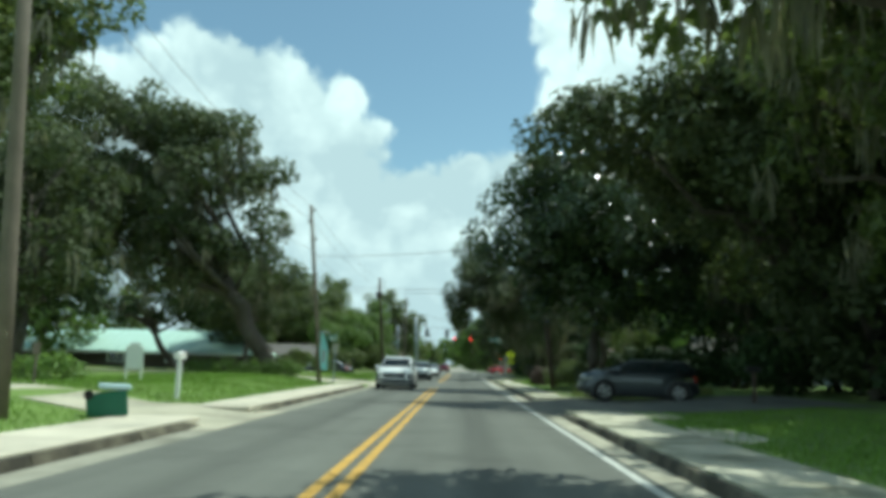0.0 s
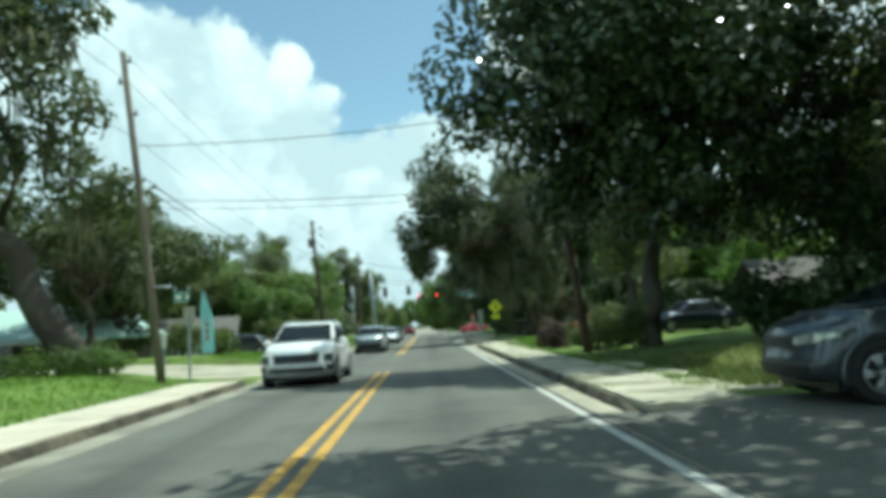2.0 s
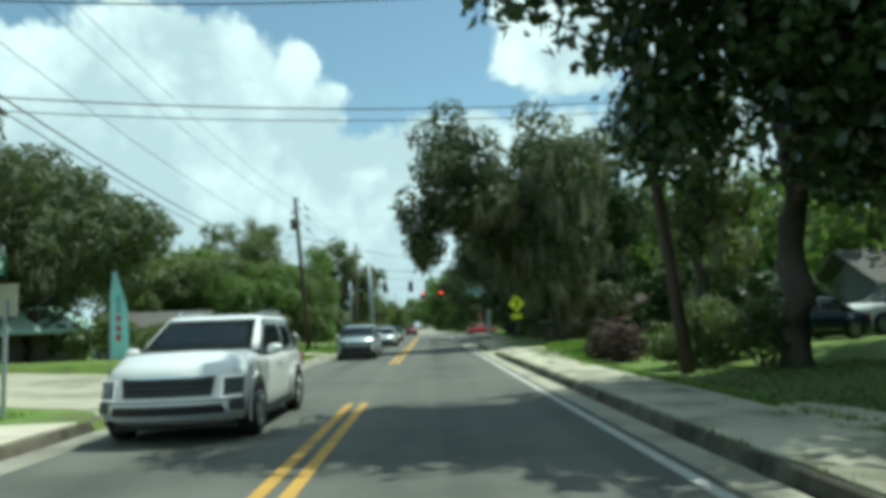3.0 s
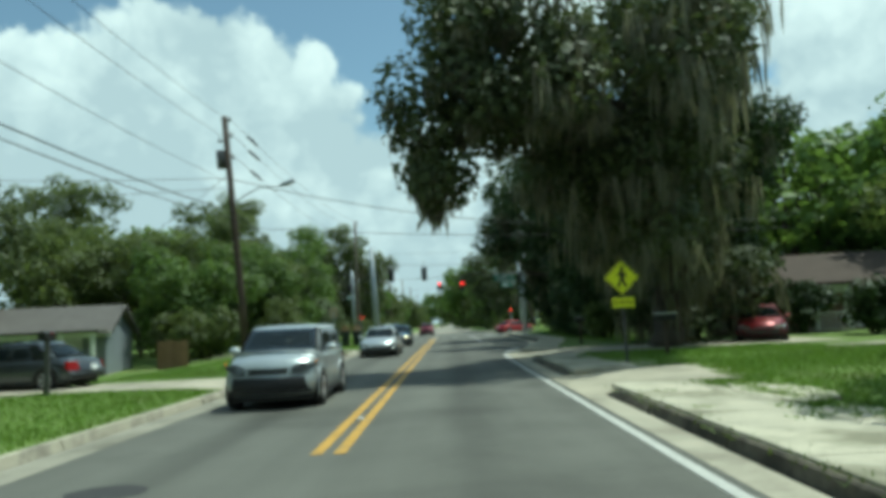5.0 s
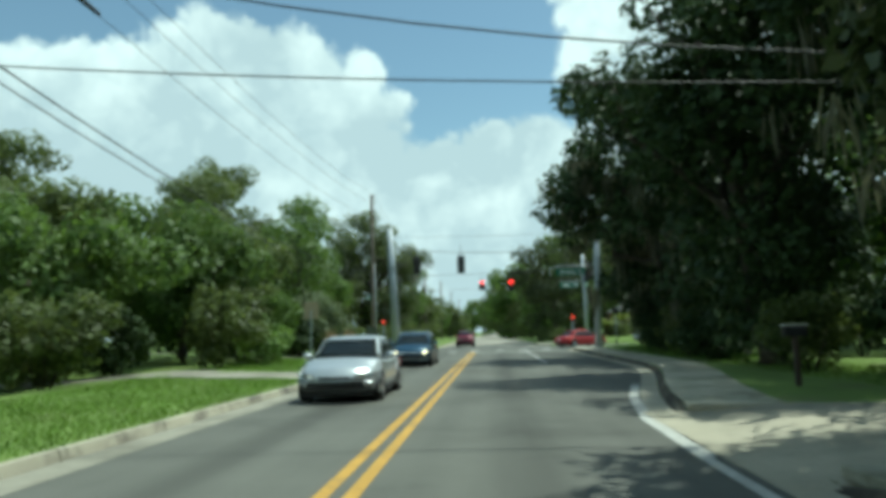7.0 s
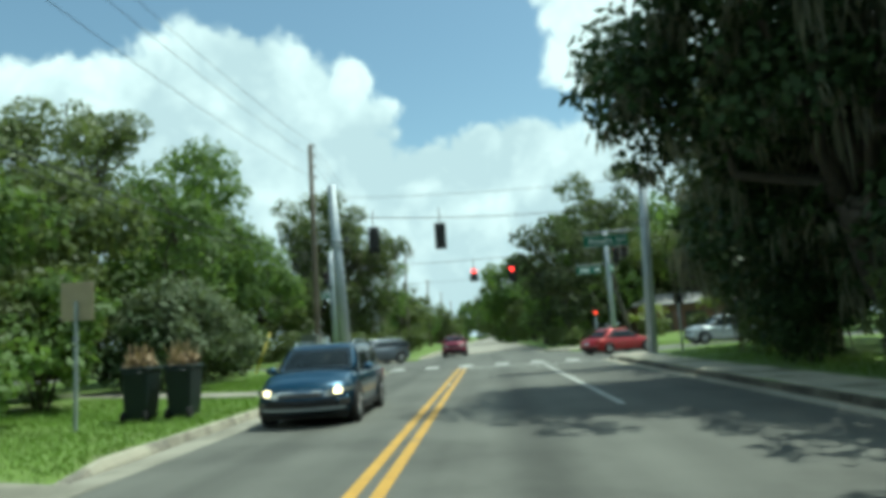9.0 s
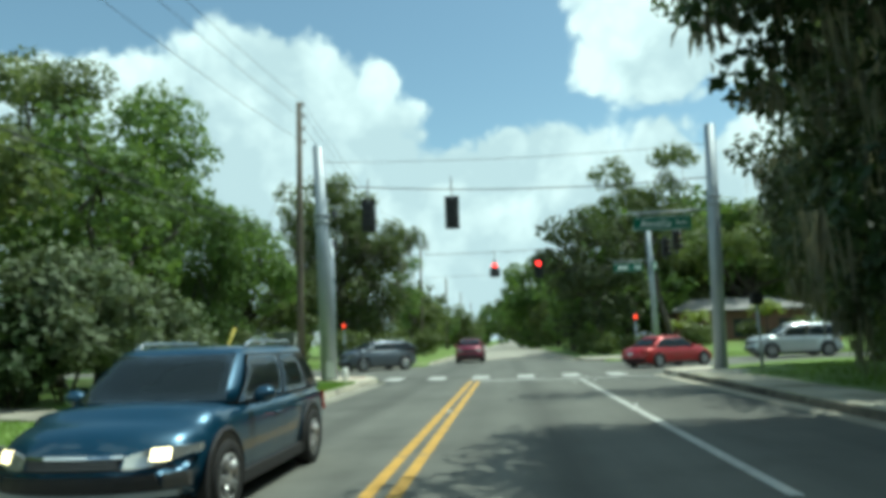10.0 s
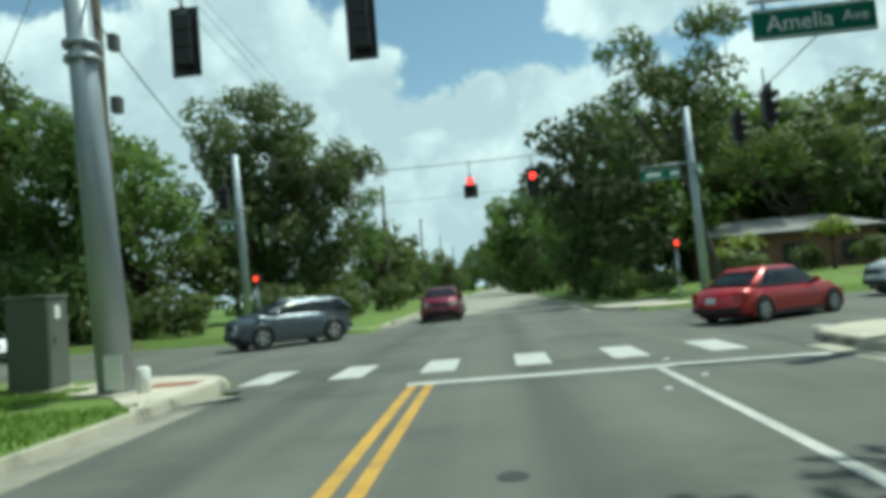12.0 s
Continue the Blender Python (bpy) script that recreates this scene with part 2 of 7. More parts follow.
POLE_WOOD = material("weathered pole wood", (0.15, 0.125, 0.095), 0.9, vary=0.45, scale=2, fine=25, bump=0.6, thing=0.25)
POLE_DARK = material("creosote pole wood", (0.075, 0.055, 0.042), 0.9, vary=0.45, scale=2, fine=25, bump=0.6)
STEEL = material("galvanised steel", (0.36, 0.4, 0.43), 0.5, metal=0.35, vary=0.18, scale=1.2, fine=20)
STEEL_DARK = material("dark steel", (0.1, 0.1, 0.1), 0.5, metal=0.4, vary=0.2)
WIRE = material("black cable", (0.03, 0.03, 0.03), 0.6, vary=0.1)
BLACK = material("black housing", (0.018, 0.018, 0.018), 0.5, vary=0.2)
SIGN_GREEN = material("green sign sheet", (0.012, 0.14, 0.085), 0.45, vary=0.1)
SIGN_TEXT = material("white sign lettering", (0.8, 0.82, 0.8), 0.5, vary=0.05)
SIGN_YELLOW = material("fluorescent yellow green sheet", (0.72, 0.78, 0.03), 0.5, vary=0.08)
SIGN_WHITE = material("white sign paint", (0.75, 0.75, 0.72), 0.6, vary=0.12)
ALU = material("bare aluminium", (0.45, 0.42, 0.36), 0.55, metal=0.3, vary=0.2)
RED_ON = material("lit red lens", (1.0, 0.035, 0.03), 0.4, vary=0.0, emit=5.0)
LENS_OFF = material("dark lens", (0.03, 0.035, 0.03), 0.3, vary=0.1)
ORANGE_ON = material("lit orange hand", (1.0, 0.07, 0.03), 0.4, vary=0.0, emit=1.6)
LENS_AMBER = material("amber lens", (0.7, 0.25, 0.03), 0.25, vary=0.05)
LENS_RED = material("red tail lens", (0.35, 0.012, 0.012), 0.2, vary=0.05)
PLY = material("weathered plywood sign back", (0.36, 0.3, 0.21), 0.9, vary=0.3, scale=3, fine=25)
LENS_BRIGHT = material("bright headlamp glass", (0.6, 0.6, 0.56), 0.12, metal=0.7, vary=0.2, scale=30)
LAMP_WHITE = material("white lamp strip", (0.9, 0.9, 0.88), 0.3, vary=0.0, emit=0.3)
LAMP_LIT = material("lit headlamp bulb", (1.0, 0.82, 0.5), 0.3, vary=0.0, emit=4.0)
LENS_CLEAR = material("dark headlamp glass", (0.10, 0.11, 0.12), 0.08, vary=0.05, spec=0.9)
GLASS = material("dark car glass", (0.03, 0.04, 0.042), 0.04, vary=0.15, scale=2, spec=0.8)
WINDOW = material("window glass", (0.05, 0.06, 0.065), 0.08, vary=0.15, spec=0.8)
RUBBER = material("tyre rubber", (0.022, 0.022, 0.022), 0.9, vary=0.2)
RIM = material("alloy rim", (0.5, 0.5, 0.5), 0.3, metal=0.8, vary=0.08)
TRIM = material("black plastic trim", (0.022, 0.022, 0.024), 0.6, vary=0.15)
CHROME = material("chrome", (0.7, 0.72, 0.74), 0.15, metal=1.0, vary=0.03)
PLATE = material("plate", (0.6, 0.62, 0.6), 0.5, vary=0.05)
PAINTS = {k: material(k + " car paint", c, 0.3, metal=mt, vary=0.05, coat=0.7) for k, c, mt in (
    ("white", (0.84, 0.85, 0.84), 0.0), ("silver", (0.5, 0.55, 0.56), 0.4), ("pale silver", (0.52, 0.56, 0.58), 0.4), ("blue", (0.008, 0.052, 0.1), 0.4), ("red", (0.42, 0.012, 0.016), 0.2), ("maroon", (0.2, 0.012, 0.018), 0.3),
    ("steel", (0.13, 0.15, 0.175), 0.6), ("crimson", (0.2, 0.008, 0.03), 0.2), ("grey", (0.075, 0.085, 0.095), 0.5), ("navy", (0.022, 0.035, 0.065), 0.4))}
SHINGLE = material("asphalt shingle", (0.14, 0.13, 0.12), 0.95, vary=0.35, scale=1.5, fine=14, bump=0.5)
SHINGLE_PALE = material("pale grey shingle", (0.27, 0.26, 0.25), 0.95, vary=0.3, scale=1.5, fine=14, bump=0.5)
SHINGLE_BROWN = material("brown shingle", (0.09, 0.068, 0.056), 0.95, vary=0.35, scale=1.5, fine=14, bump=0.5)
ROOF_GREEN = material("pale green metal roof", (0.5, 0.68, 0.6), 0.45, vary=0.12, scale=0.6, fine=6)
STUCCO = material("grey blue siding", (0.22, 0.25, 0.27), 0.9, vary=0.2, scale=1, fine=20)
PAINT_WHITE = material("white house paint", (0.72, 0.72, 0.7), 0.7, vary=0.12, scale=1, fine=15)
BRICK = material("brown brick", (0.2, 0.11, 0.085), 0.9, vary=0.35, scale=2.5, fine=16, bump=0.4)
WALL_DARK = material("weathered brown siding", (0.11, 0.09, 0.075), 0.9, vary=0.3, scale=1.5, fine=12)
FENCE = material("cedar fence", (0.23, 0.14, 0.085), 0.9, vary=0.3, scale=3, fine=25, thing=0.3)
CABINET = material("olive grey cabinet paint", (0.115, 0.13, 0.108), 0.5, vary=0.12, scale=1.5, fine=20)
BIN_DARK = material("dark green bin plastic", (0.008, 0.017, 0.017), 0.5, vary=0.2)
BIN_GREEN = material("green bin plastic", (0.015, 0.11, 0.06), 0.45, vary=0.15)
BIN_LID = material("pale bin lid", (0.45, 0.58, 0.62), 0.45, vary=0.12)
TEAL = material("teal banner cloth", (0.36, 0.64, 0.7), 0.8, vary=0.1, thin=0.2)
RED_PRINT = material("red banner print", (0.38, 0.1, 0.1), 0.8, vary=0.1)
GUARD = material("yellow guy guard", (0.62, 0.5, 0.1), 0.6, vary=0.15)
BRICK_PAVE = material("red tactile paving", (0.33, 0.13, 0.09), 0.9, vary=0.25)


# ---- mesh helpers ----
def bm_box(bm, size, at=(0, 0, 0), turn=None, taper=1.0):
    """A box of that size whose base centre is at that place; taper narrows its top."""
    r = bmesh.ops.create_cube(bm, size=1.0)["verts"]
    for v in r:
        k = taper if v.co.z > 0 else 1.0
        v.co = Vector((v.co.x * size[0] * k, v.co.y * size[1] * k, (v.co.z + 0.5) * size[2]))
        if turn is not None:
            v.co = turn @ v.co
        v.co += Vector(at)
    return r


def bm_tube(bm, points, radii, sides=8, cap=True):
    """A tapered tube along points."""
    pts = [Vector(p) for p in points]
    rings = []
    for i, p in enumerate(pts):
        a, b = pts[max(i - 1, 0)], pts[min(i + 1, len(pts) - 1)]
        d = (b - a).normalized()
        s = d.cross(Vector((0, 0, 1)))
        s = Vector((1, 0, 0)) if s.length < 1e-3 else s.normalized()
        u = s.cross(d).normalized()
        r = radii[i] if isinstance(radii, (list, tuple)) else radii
        rings.append([bm.verts.new(p + r * (math.cos(k) * s + math.sin(k) * u)) for k in (2 * math.pi * j / sides for j in range(sides))])
    for a, b in zip(rings, rings[1:]):
        for j in range(sides):
            f = bm.faces.new((a[j], a[(j + 1) % sides], b[(j + 1) % sides], b[j]))
            f.smooth = True
    if cap:
        bm.faces.new(rings[0][::-1]), bm.faces.new(rings[-1])


def bm_plate(bm, outline, z0, z1):
    """A flat slab from an outline in x, y."""
    lo = [bm.verts.new((x, y, z0)) for x, y in outline]
    hi = [bm.verts.new((x, y, z1)) for x, y in outline]
    bm.faces.new(hi), bm.faces.new(lo[::-1])
    for i in range(len(lo)):
        j = (i + 1) % len(lo)
        bm.faces.new((lo[i], lo[j], hi[j], hi[i]))


def mesh_of(bm, name, mat, bevel=0.0):
    if bevel:
        bmesh.ops.bevel(bm, geom=[e for e in bm.edges if e.calc_face_angle(0) > 0.5], offset=bevel, segments=1, affect="EDGES")
    bmesh.ops.recalc_face_normals(bm, faces=bm.faces)
    me = bpy.data.meshes.new(name)
    bm.to_mesh(me)
    bm.free()
    me.materials.append(mat)
    return me


def part(name, bm, mat, parent=None, label="", bevel=0.0):
    ob = new(name, mesh_of(bm, name, mat, bevel) if isinstance(bm, bmesh.types.BMesh) else bm)
    if parent is not None:
        ob.parent = parent
    if label:
        ob["label"] = label
    return ob


def thing(name, at, label, category, turn=0.0, group="", kind=""):
    e = new(name)
    e.matrix_basis = pose(*at, 0, 0, turn)
    e.empty_display_size = 0.2
    return tagged(e, label, category, group, kind)


def array_mesh(name, verts, faces, mat, smooth=False):
    """A mesh straight from arrays of equal-sided faces."""
    me = bpy.data.meshes.new(name)
    verts, faces = np.asarray(verts, dtype=np.float32), np.asarray(faces, dtype=np.int32)
    k = faces.shape[1]
    me.vertices.add(len(verts)), me.loops.add(faces.size), me.polygons.add(len(faces))
    me.vertices.foreach_set("co", verts.ravel())
    me.loops.foreach_set("vertex_index", faces.ravel())
    me.polygons.foreach_set("loop_start", np.arange(0, faces.size, k, dtype=np.int32))
    if smooth:
        me.polygons.foreach_set("use_smooth", np.ones(len(faces), dtype=bool))
    me.update(calc_edges=True)
    me.materials.append(mat)
    return me


def step(v, a, b):
    k = min(max((v - a) / (b - a), 0.0), 1.0)
    return k * k * (3 - 2 * k)


# ---- the street's plan ----
LEFT_EDGE, LEFT_KERB = -3.3, -3.85
STREET_NEAR, STREET_FAR = 122.5, 136.5


def right_edge(y):
    """Where the asphalt ends on the side of the camera's lane; a turning lane opens before the crossing."""
    return 3.95 + 2.75 * step(y, 77, 96) - 1.45 * step(y, 137, 141)


def right_kerb(y):
    return right_edge(y) + 0.42


def land(x, y):
    """Height of the ground beside the road."""
    if x < 0:
        rise = 0.45 * step(-x, 5.5, 9.5) * (1 - step(y, 58, 68)) + 0.25 * step(-x, 6, 12) * step(y, 80, 95)
        rise -= 0.5 * step(-x, 9, 16) * step(y, 72, 82) * (1 - step(y, 92, 104))
        rise += 0.5 * step(-x, 14, 40) * step(y, 130, 160)
        return 0.13 + rise
    rise = 0.35 * step(x, 7, 14) * (1 - step(y, 60, 75))
    rise += 0.45 * step(x, 9, 24) * step(y, 138, 156) + 0.25 * step(x, 8, 14) * step(y, 100, 125)
    return 0.13 + rise


DRIVES_LEFT = [(15.0, 18.8), (66.6, 70.2), (90.0, 93.6), (105.6, 107.8)]
DRIVES_RIGHT = [(21.2, 29.4), (61.9, 66.2), (74.0, 79.6)]
SIDE_STREET = (42.6, 53.0)


def cross_height(x):
    return 0.012 * max(x - 9, 0) + 0.012 * max(-x - 12, 0)


def ground_height(x, y):
    for cx, cy, s in ((LEFT_KERB - 2.1, 120.4, 1), (right_kerb(119) + 2.15, 120.8, -1)):
        if y > cy and y < STREET_NEAR + 0.1 and 0 < (x - cx) * s < 2.3 and math.hypot(x - cx, y - cy) > 2.0:
            return -0.06
    if x < LEFT_KERB + 0.05:
        away = LEFT_KERB - x
        if STREET_NEAR <= y <= STREET_FAR:
            return cross_height(x) - 0.06
        if SIDE_STREET[0] <= y <= SIDE_STREET[1]:
            return 0.03 + 0.42 * step(-x, 4.5, 14) - 0.05
        dip = max(1 - step(max(a - y, y - b), 0.0, 1.3) for a, b in DRIVES_LEFT)
    else:
        away = x - right_kerb(y)
        if STREET_NEAR <= y <= STREET_FAR:
            return cross_height(x) - 0.06
        dip = max(1 - step(max(a - y, y - b), 0.0, 1.3) for a, b in DRIVES_RIGHT)
    return land(x, y) - 0.15 * (1 - step(away, 0.0, 1.7)) * dip


def build_ground():
    ys = list(np.arange(-60, -10, 5.0)) + list(np.arange(-10, 215, 1.0)) + [220, 230, 245, 265, 300, 350, 420, 550, 800, 1300, 2200, 3500]
    for a, b in DRIVES_LEFT + DRIVES_RIGHT + [SIDE_STREET, (STREET_NEAR, STREET_FAR)]:
        ys += [a - 0.04, a, b, b + 0.04]
    ys = sorted(set(float(y) for y in ys))
    offs = [0, 0.4, 0.9, 1.4, 1.9, 2.6, 3.5, 4.5, 6, 7.5, 9.5, 12, 15, 19, 24, 30, 40, 55, 80, 130, 250, 600, 1500, 3500]
    verts = []
    for y in ys:
        row = [(LEFT_KERB - 0.1 - o, y) for o in reversed(offs)]
        row += [(LEFT_KERB - 0.08, y), (right_kerb(y) + 0.08, y)]
        row += [(right_kerb(y) + 0.1 + o, y) for o in offs]
        for k, (x, yy) in enumerate(row):
            inside = len(offs) <= k < len(offs) + 2
            z = -0.07 if inside else ground_height(x, yy)
            if not inside and abs(x) > 7 and not STREET_NEAR - 1 < yy < STREET_FAR + 1:
                z += 0.05 * noise.noise((x * 0.4, yy * 0.4, 0))
            verts.append((x, yy, z))
    w = 2 * len(offs) + 2
    faces = [(r * w + c, r * w + c + 1, (r + 1) * w + c + 1, (r + 1) * w + c) for r in range(len(ys) - 1) for c in range(w - 1)]
    ob = new("ground", array_mesh("ground", verts, faces, LAWN, smooth=True))
    tagged(ob, "green roadside lawn with worn sandy patches", "ground", kind="structure")


build_ground()


def ribbon(name, rows, mat, label, category, z=0.0, parent=None):
    """A strip between two edges: rows of (y, x of one edge, x of the other)."""
    verts, faces = [], []
    for y, a, b in rows:
        verts += [(a, y, z), (b, y, z)]
    for i in range(len(rows) - 1):
        faces.append((2 * i, 2 * i + 1, 2 * i + 3, 2 * i + 2))
    ob = new(name, array_mesh(name, verts, faces, mat))
    if parent is not None:
        ob.parent = parent
        return ob
    return tagged(ob, label, category, kind="structure")


ROW_Y = list(np.arange(-40, 200, 2.0)) + [220, 260, 320, 420, 600, 1000, 1800]
ribbon("road", [(y, LEFT_EDGE, right_edge(y)) for y in ROW_Y], ASPHALT, "grey worn two-lane asphalt road", "road")
# Pale concrete tone of the far road, with its sunlight put into the colour.
PALE_ROAD = material("pale sunlit concrete roadway", (0.36, 0.34, 0.28), 0.9, vary=0.35, scale=0.5, fine=30, bump=0.3, second=(0.25, 0.24, 0.2), second_at=0.55)
ribbon("road_far", [(y, LEFT_EDGE, right_edge(y)) for y in [147.0] + [v for v in ROW_Y if v > 147]], PALE_ROAD, "pale sunlit concrete road beyond the crossing", "road", 0.004)
GAP_L = [SIDE_STREET, (STREET_NEAR - 3.0, STREET_FAR + 3.0)]
GAP_R = [(STREET_NEAR - 2.0, STREET_FAR + 2.0)]


def runs(start, end, gaps):
    y = start
    for a, b in sorted(gaps):
        if y < a:
            yield y, a
        y = b
    if y < end:
        yield y, end


def strip_rows(a, b, left, right, stepsize=2.0):
    n = max(int((b - a) / stepsize), 1)
    return [(y, left(y), right(y)) for y in np.linspace(a, b, n + 1)]


for a, b in runs(-40, 300, GAP_L):
    ribbon("gutter_left", strip_rows(a, b, lambda y: LEFT_KERB + 0.02, lambda y: LEFT_EDGE + 0.02), GUTTER, "pale concrete gutter along the kerb", "gutter", 0.005)
for a, b in runs(-40, 300, GAP_R):
    ribbon("gutter_right", strip_rows(a, b, lambda y: right_edge(y) - 0.02, lambda y: right_kerb(y) - 0.02), GUTTER_PALE, "pale concrete gutter along the kerb", "gutter", 0.005)


# kerbs in cast lengths
def kerb_mesh(length):
    bm = bmesh.new()
    bm_box(bm, (0.17, length - 0.012, 0.23), (0, 0, -0.08))
    for v in bm.verts:
        if v.co.z > 0.1 and v.co.x > 0:
            v.co.x -= 0.075
    return mesh_of(bm, "kerb_length", KERB, 0.018)


def kerb_end_mesh(length, flip):
    """A kerb length whose last metre runs down to the road."""
    bm = bmesh.new()
    prof = [(-0.085, -0.08), (0.085, -0.08), (0.085, 0.03), (0.01, 0.15), (-0.085, 0.15)]
    rings = []
    for y, k in ((-length / 2 + 0.006, 0.36), (-length / 2 + 1.1, 1.0), (length / 2 - 0.006, 1.0)):
        rings.append([bm.verts.new((x, y * flip, -0.08 + (z + 0.08) * k)) for x, z in prof])
    for a, b in zip(rings, rings[1:]):
        for j in range(5):
            bm.faces.new((a[j], a[(j + 1) % 5], b[(j + 1) % 5], b[j]))
    bm.faces.new(rings[0]), bm.faces.new(rings[-1])
    bmesh.ops.recalc_face_normals(bm, faces=bm.faces)
    return mesh_of(bm, "kerb_length", KERB, 0.015)


KERB_MESH = kerb_mesh(3.0)
KERB_ENDS = {}
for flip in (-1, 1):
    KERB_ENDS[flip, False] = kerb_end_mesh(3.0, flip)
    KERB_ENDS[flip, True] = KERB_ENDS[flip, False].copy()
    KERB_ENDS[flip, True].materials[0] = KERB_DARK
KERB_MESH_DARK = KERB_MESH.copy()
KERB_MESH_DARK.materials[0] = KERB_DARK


def kerb_line(pts, side, parent, ends=""):
    """Cast kerb lengths along a line of points."""
    for i, ((x0, y0), (x1, y1)) in enumerate(zip(pts, pts[1:])):
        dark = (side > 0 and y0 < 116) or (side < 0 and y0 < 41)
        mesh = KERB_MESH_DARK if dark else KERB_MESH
        if i == 0 and "a" in ends:
            mesh = KERB_ENDS[-side, dark]
        if i == len(pts) - 2 and "b" in ends:
            mesh = KERB_ENDS[side, dark]
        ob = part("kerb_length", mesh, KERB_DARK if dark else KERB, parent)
        ln = math.hypot(x1 - x0, y1 - y0)
        turn = math.degrees(math.atan2(y1 - y0, x1 - x0)) - 90 + (180 if side > 0 else 0)
        ob.matrix_basis = pose((x0 + x1) / 2 + 0.085 * side, (y0 + y1) / 2, 0, 0, 0, turn) @ Matrix.Diagonal((1, ln / 3.0, 1, 1))


def along(a, b, fx, piece=3.0):
    n = max(int(round((b - a) / piece)), 1)
    return [(fx(y), y) for y in np.linspace(a, b, n + 1)]


def arc(cx, cy, r, a0, a1, n=4):
    return [(cx + r * math.cos(radians(a)), cy + r * math.sin(radians(a))) for a in np.linspace(a0, a1, n + 1)]


kl = thing("kerb_left", (0, 0, 0), "stained low concrete kerb beside the lawn", "kerb", kind="structure")
kr = thing("kerb_right", (0, 0, 0), "stained low concrete kerb beside the path", "kerb", kind="structure")
for a, b in runs(-31, 117.5, DRIVES_LEFT + [(40.2, 55.4)]):
    kerb_line(along(a, b, lambda y: LEFT_KERB), -1, kl, ("a" if a > 0 and abs(a - 55.4) > 1 else "") + ("b" if b < 117 and abs(b - 40.2) > 1 else ""))
kerb_line(arc(LEFT_KERB - 3, 40.0, 3, 0, 80), -1, kl)
kerb_line(arc(LEFT_KERB - 3, 55.6, 3, -80, 0), -1, kl)
kerb_line([(LEFT_KERB, 117.5), (LEFT_KERB, 120.4)], -1, kl)
kerb_line(arc(LEFT_KERB - 2, 120.4, 2, 0, 85), -1, kl)
kerb_line(arc(LEFT_KERB - 4, 139.5, 4, -85, 0), -1, kl)
kerb_line(along(139.5, 190, lambda y: LEFT_KERB), -1, kl)
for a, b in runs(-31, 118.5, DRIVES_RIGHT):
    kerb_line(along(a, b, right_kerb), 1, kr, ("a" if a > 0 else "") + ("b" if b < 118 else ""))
kerb_line([(right_kerb(118.5), 118.5), (right_kerb(120.8), 120.8)], 1, kr)
kerb_line(arc(right_kerb(119) + 2, 120.8, 2, 180, 95), 1, kr)
kerb_line(arc(right_kerb(141) + 4, 140.5, 4, 265, 180), 1, kr)
kerb_line(along(140.5, 190, right_kerb), 1, kr)
kerb_line([(x, 122.75) for x in np.arange(9.0, 40, 3.0)], 1, kr)


# footways of cast slabs
def slab_mesh():
    bm = bmesh.new()
    bm_box(bm, (1.58, 1.49, 0.12), (0, 0, -0.10))
    return mesh_of(bm, "slab", CONCRETE, 0.012)


SLAB = slab_mesh()
SLAB_OLD = SLAB.copy()
SLAB_OLD.materials[0] = CONCRETE_OLD


def footway(name, a, b, fx, height, label):
    foot = thing(name, (0, 0, 0), label, "pavement", kind="structure")
    n = max(int(round((b - a) / 1.5)), 1)
    ln = (b - a) / n
    for i in range(n):
        y = a + ln * (i + 0.5)
        ob = part("slab", SLAB if fx(0) < 0 else SLAB_OLD, CONCRETE if fx(0) < 0 else CONCRETE_OLD, foot)
        slope = math.degrees(math.atan2(fx(y - 0.7) - fx(y + 0.7), 1.4))
        ob.matrix_basis = pose(fx(y), y, height + random.uniform(-0.006, 0.006), random.uniform(-0.3, 0.3), random.uniform(-0.3, 0.3), slope) @ Matrix.Diagonal((1, ln / 1.5, 1, 1))


for a, b in ((-20, 15.1), (18.7, 40.0)):
    footway("pavement_left", a, b, lambda y: LEFT_KERB - 0.99, 0.15, "pale concrete footway beside the kerb")
for a, b in runs(-20, 118.0, DRIVES_RIGHT):
    footway("pavement_right", a - 0.12, b + 0.12, lambda y: right_kerb(y) + 0.99, 0.145, "cracked weedy concrete footway beside the kerb")


def apron(name, x0, x1, ya, yb, flare, mat, label, lift=0.025):
    """A driveway or side street: a sloping sheet from the road's edge into the plot."""
    verts, faces, n = [], [], 12
    for i in range(n + 1):
        k = i / n
        x = x0 + (x1 - x0) * k * k
        away = abs(x - x0)
        spread = flare * (1 - step(away, 1.9, 3.2))
        for j in range(5):
            y = ya - spread + (yb - ya + 2 * spread) * j / 4
            base = max(ground_height(x, min(max(y, ya + 0.1), yb - 0.1)), 0.0) if away > 0.6 else 0.0
            verts.append((x, y, base + (lift if away > 0.6 else 0.012)))
    for i in range(n):
        for j in range(4):
            faces.append((i * 5 + j, i * 5 + j + 1, i * 5 + j + 6, i * 5 + j + 5))
    tagged(new(name, array_mesh(name, verts, faces, mat, smooth=True)), label, "driveway", kind="structure")


apron("driveway_1", LEFT_EDGE, -22, 15.2, 18.5, 1.2, SAND, "pale sandy concrete driveway apron")
apron("side_street", LEFT_EDGE, -40, 42.8, 52.8, 1.5, SAND, "pale concrete side street mouth", 0.045)
apron("driveway_2", LEFT_EDGE, -14, 66.8, 70.0, 0.3, SAND, "narrow pale concrete driveway across the lawn")
apron("driveway_8", LEFT_EDGE, -16, 90.2, 93.4, 0.3, GUTTER, "grey concrete driveway across the verge")
apron("driveway_3", LEFT_EDGE, -16, 105.8, 107.6, 0.3, GUTTER, "grey concrete driveway across the lawn")
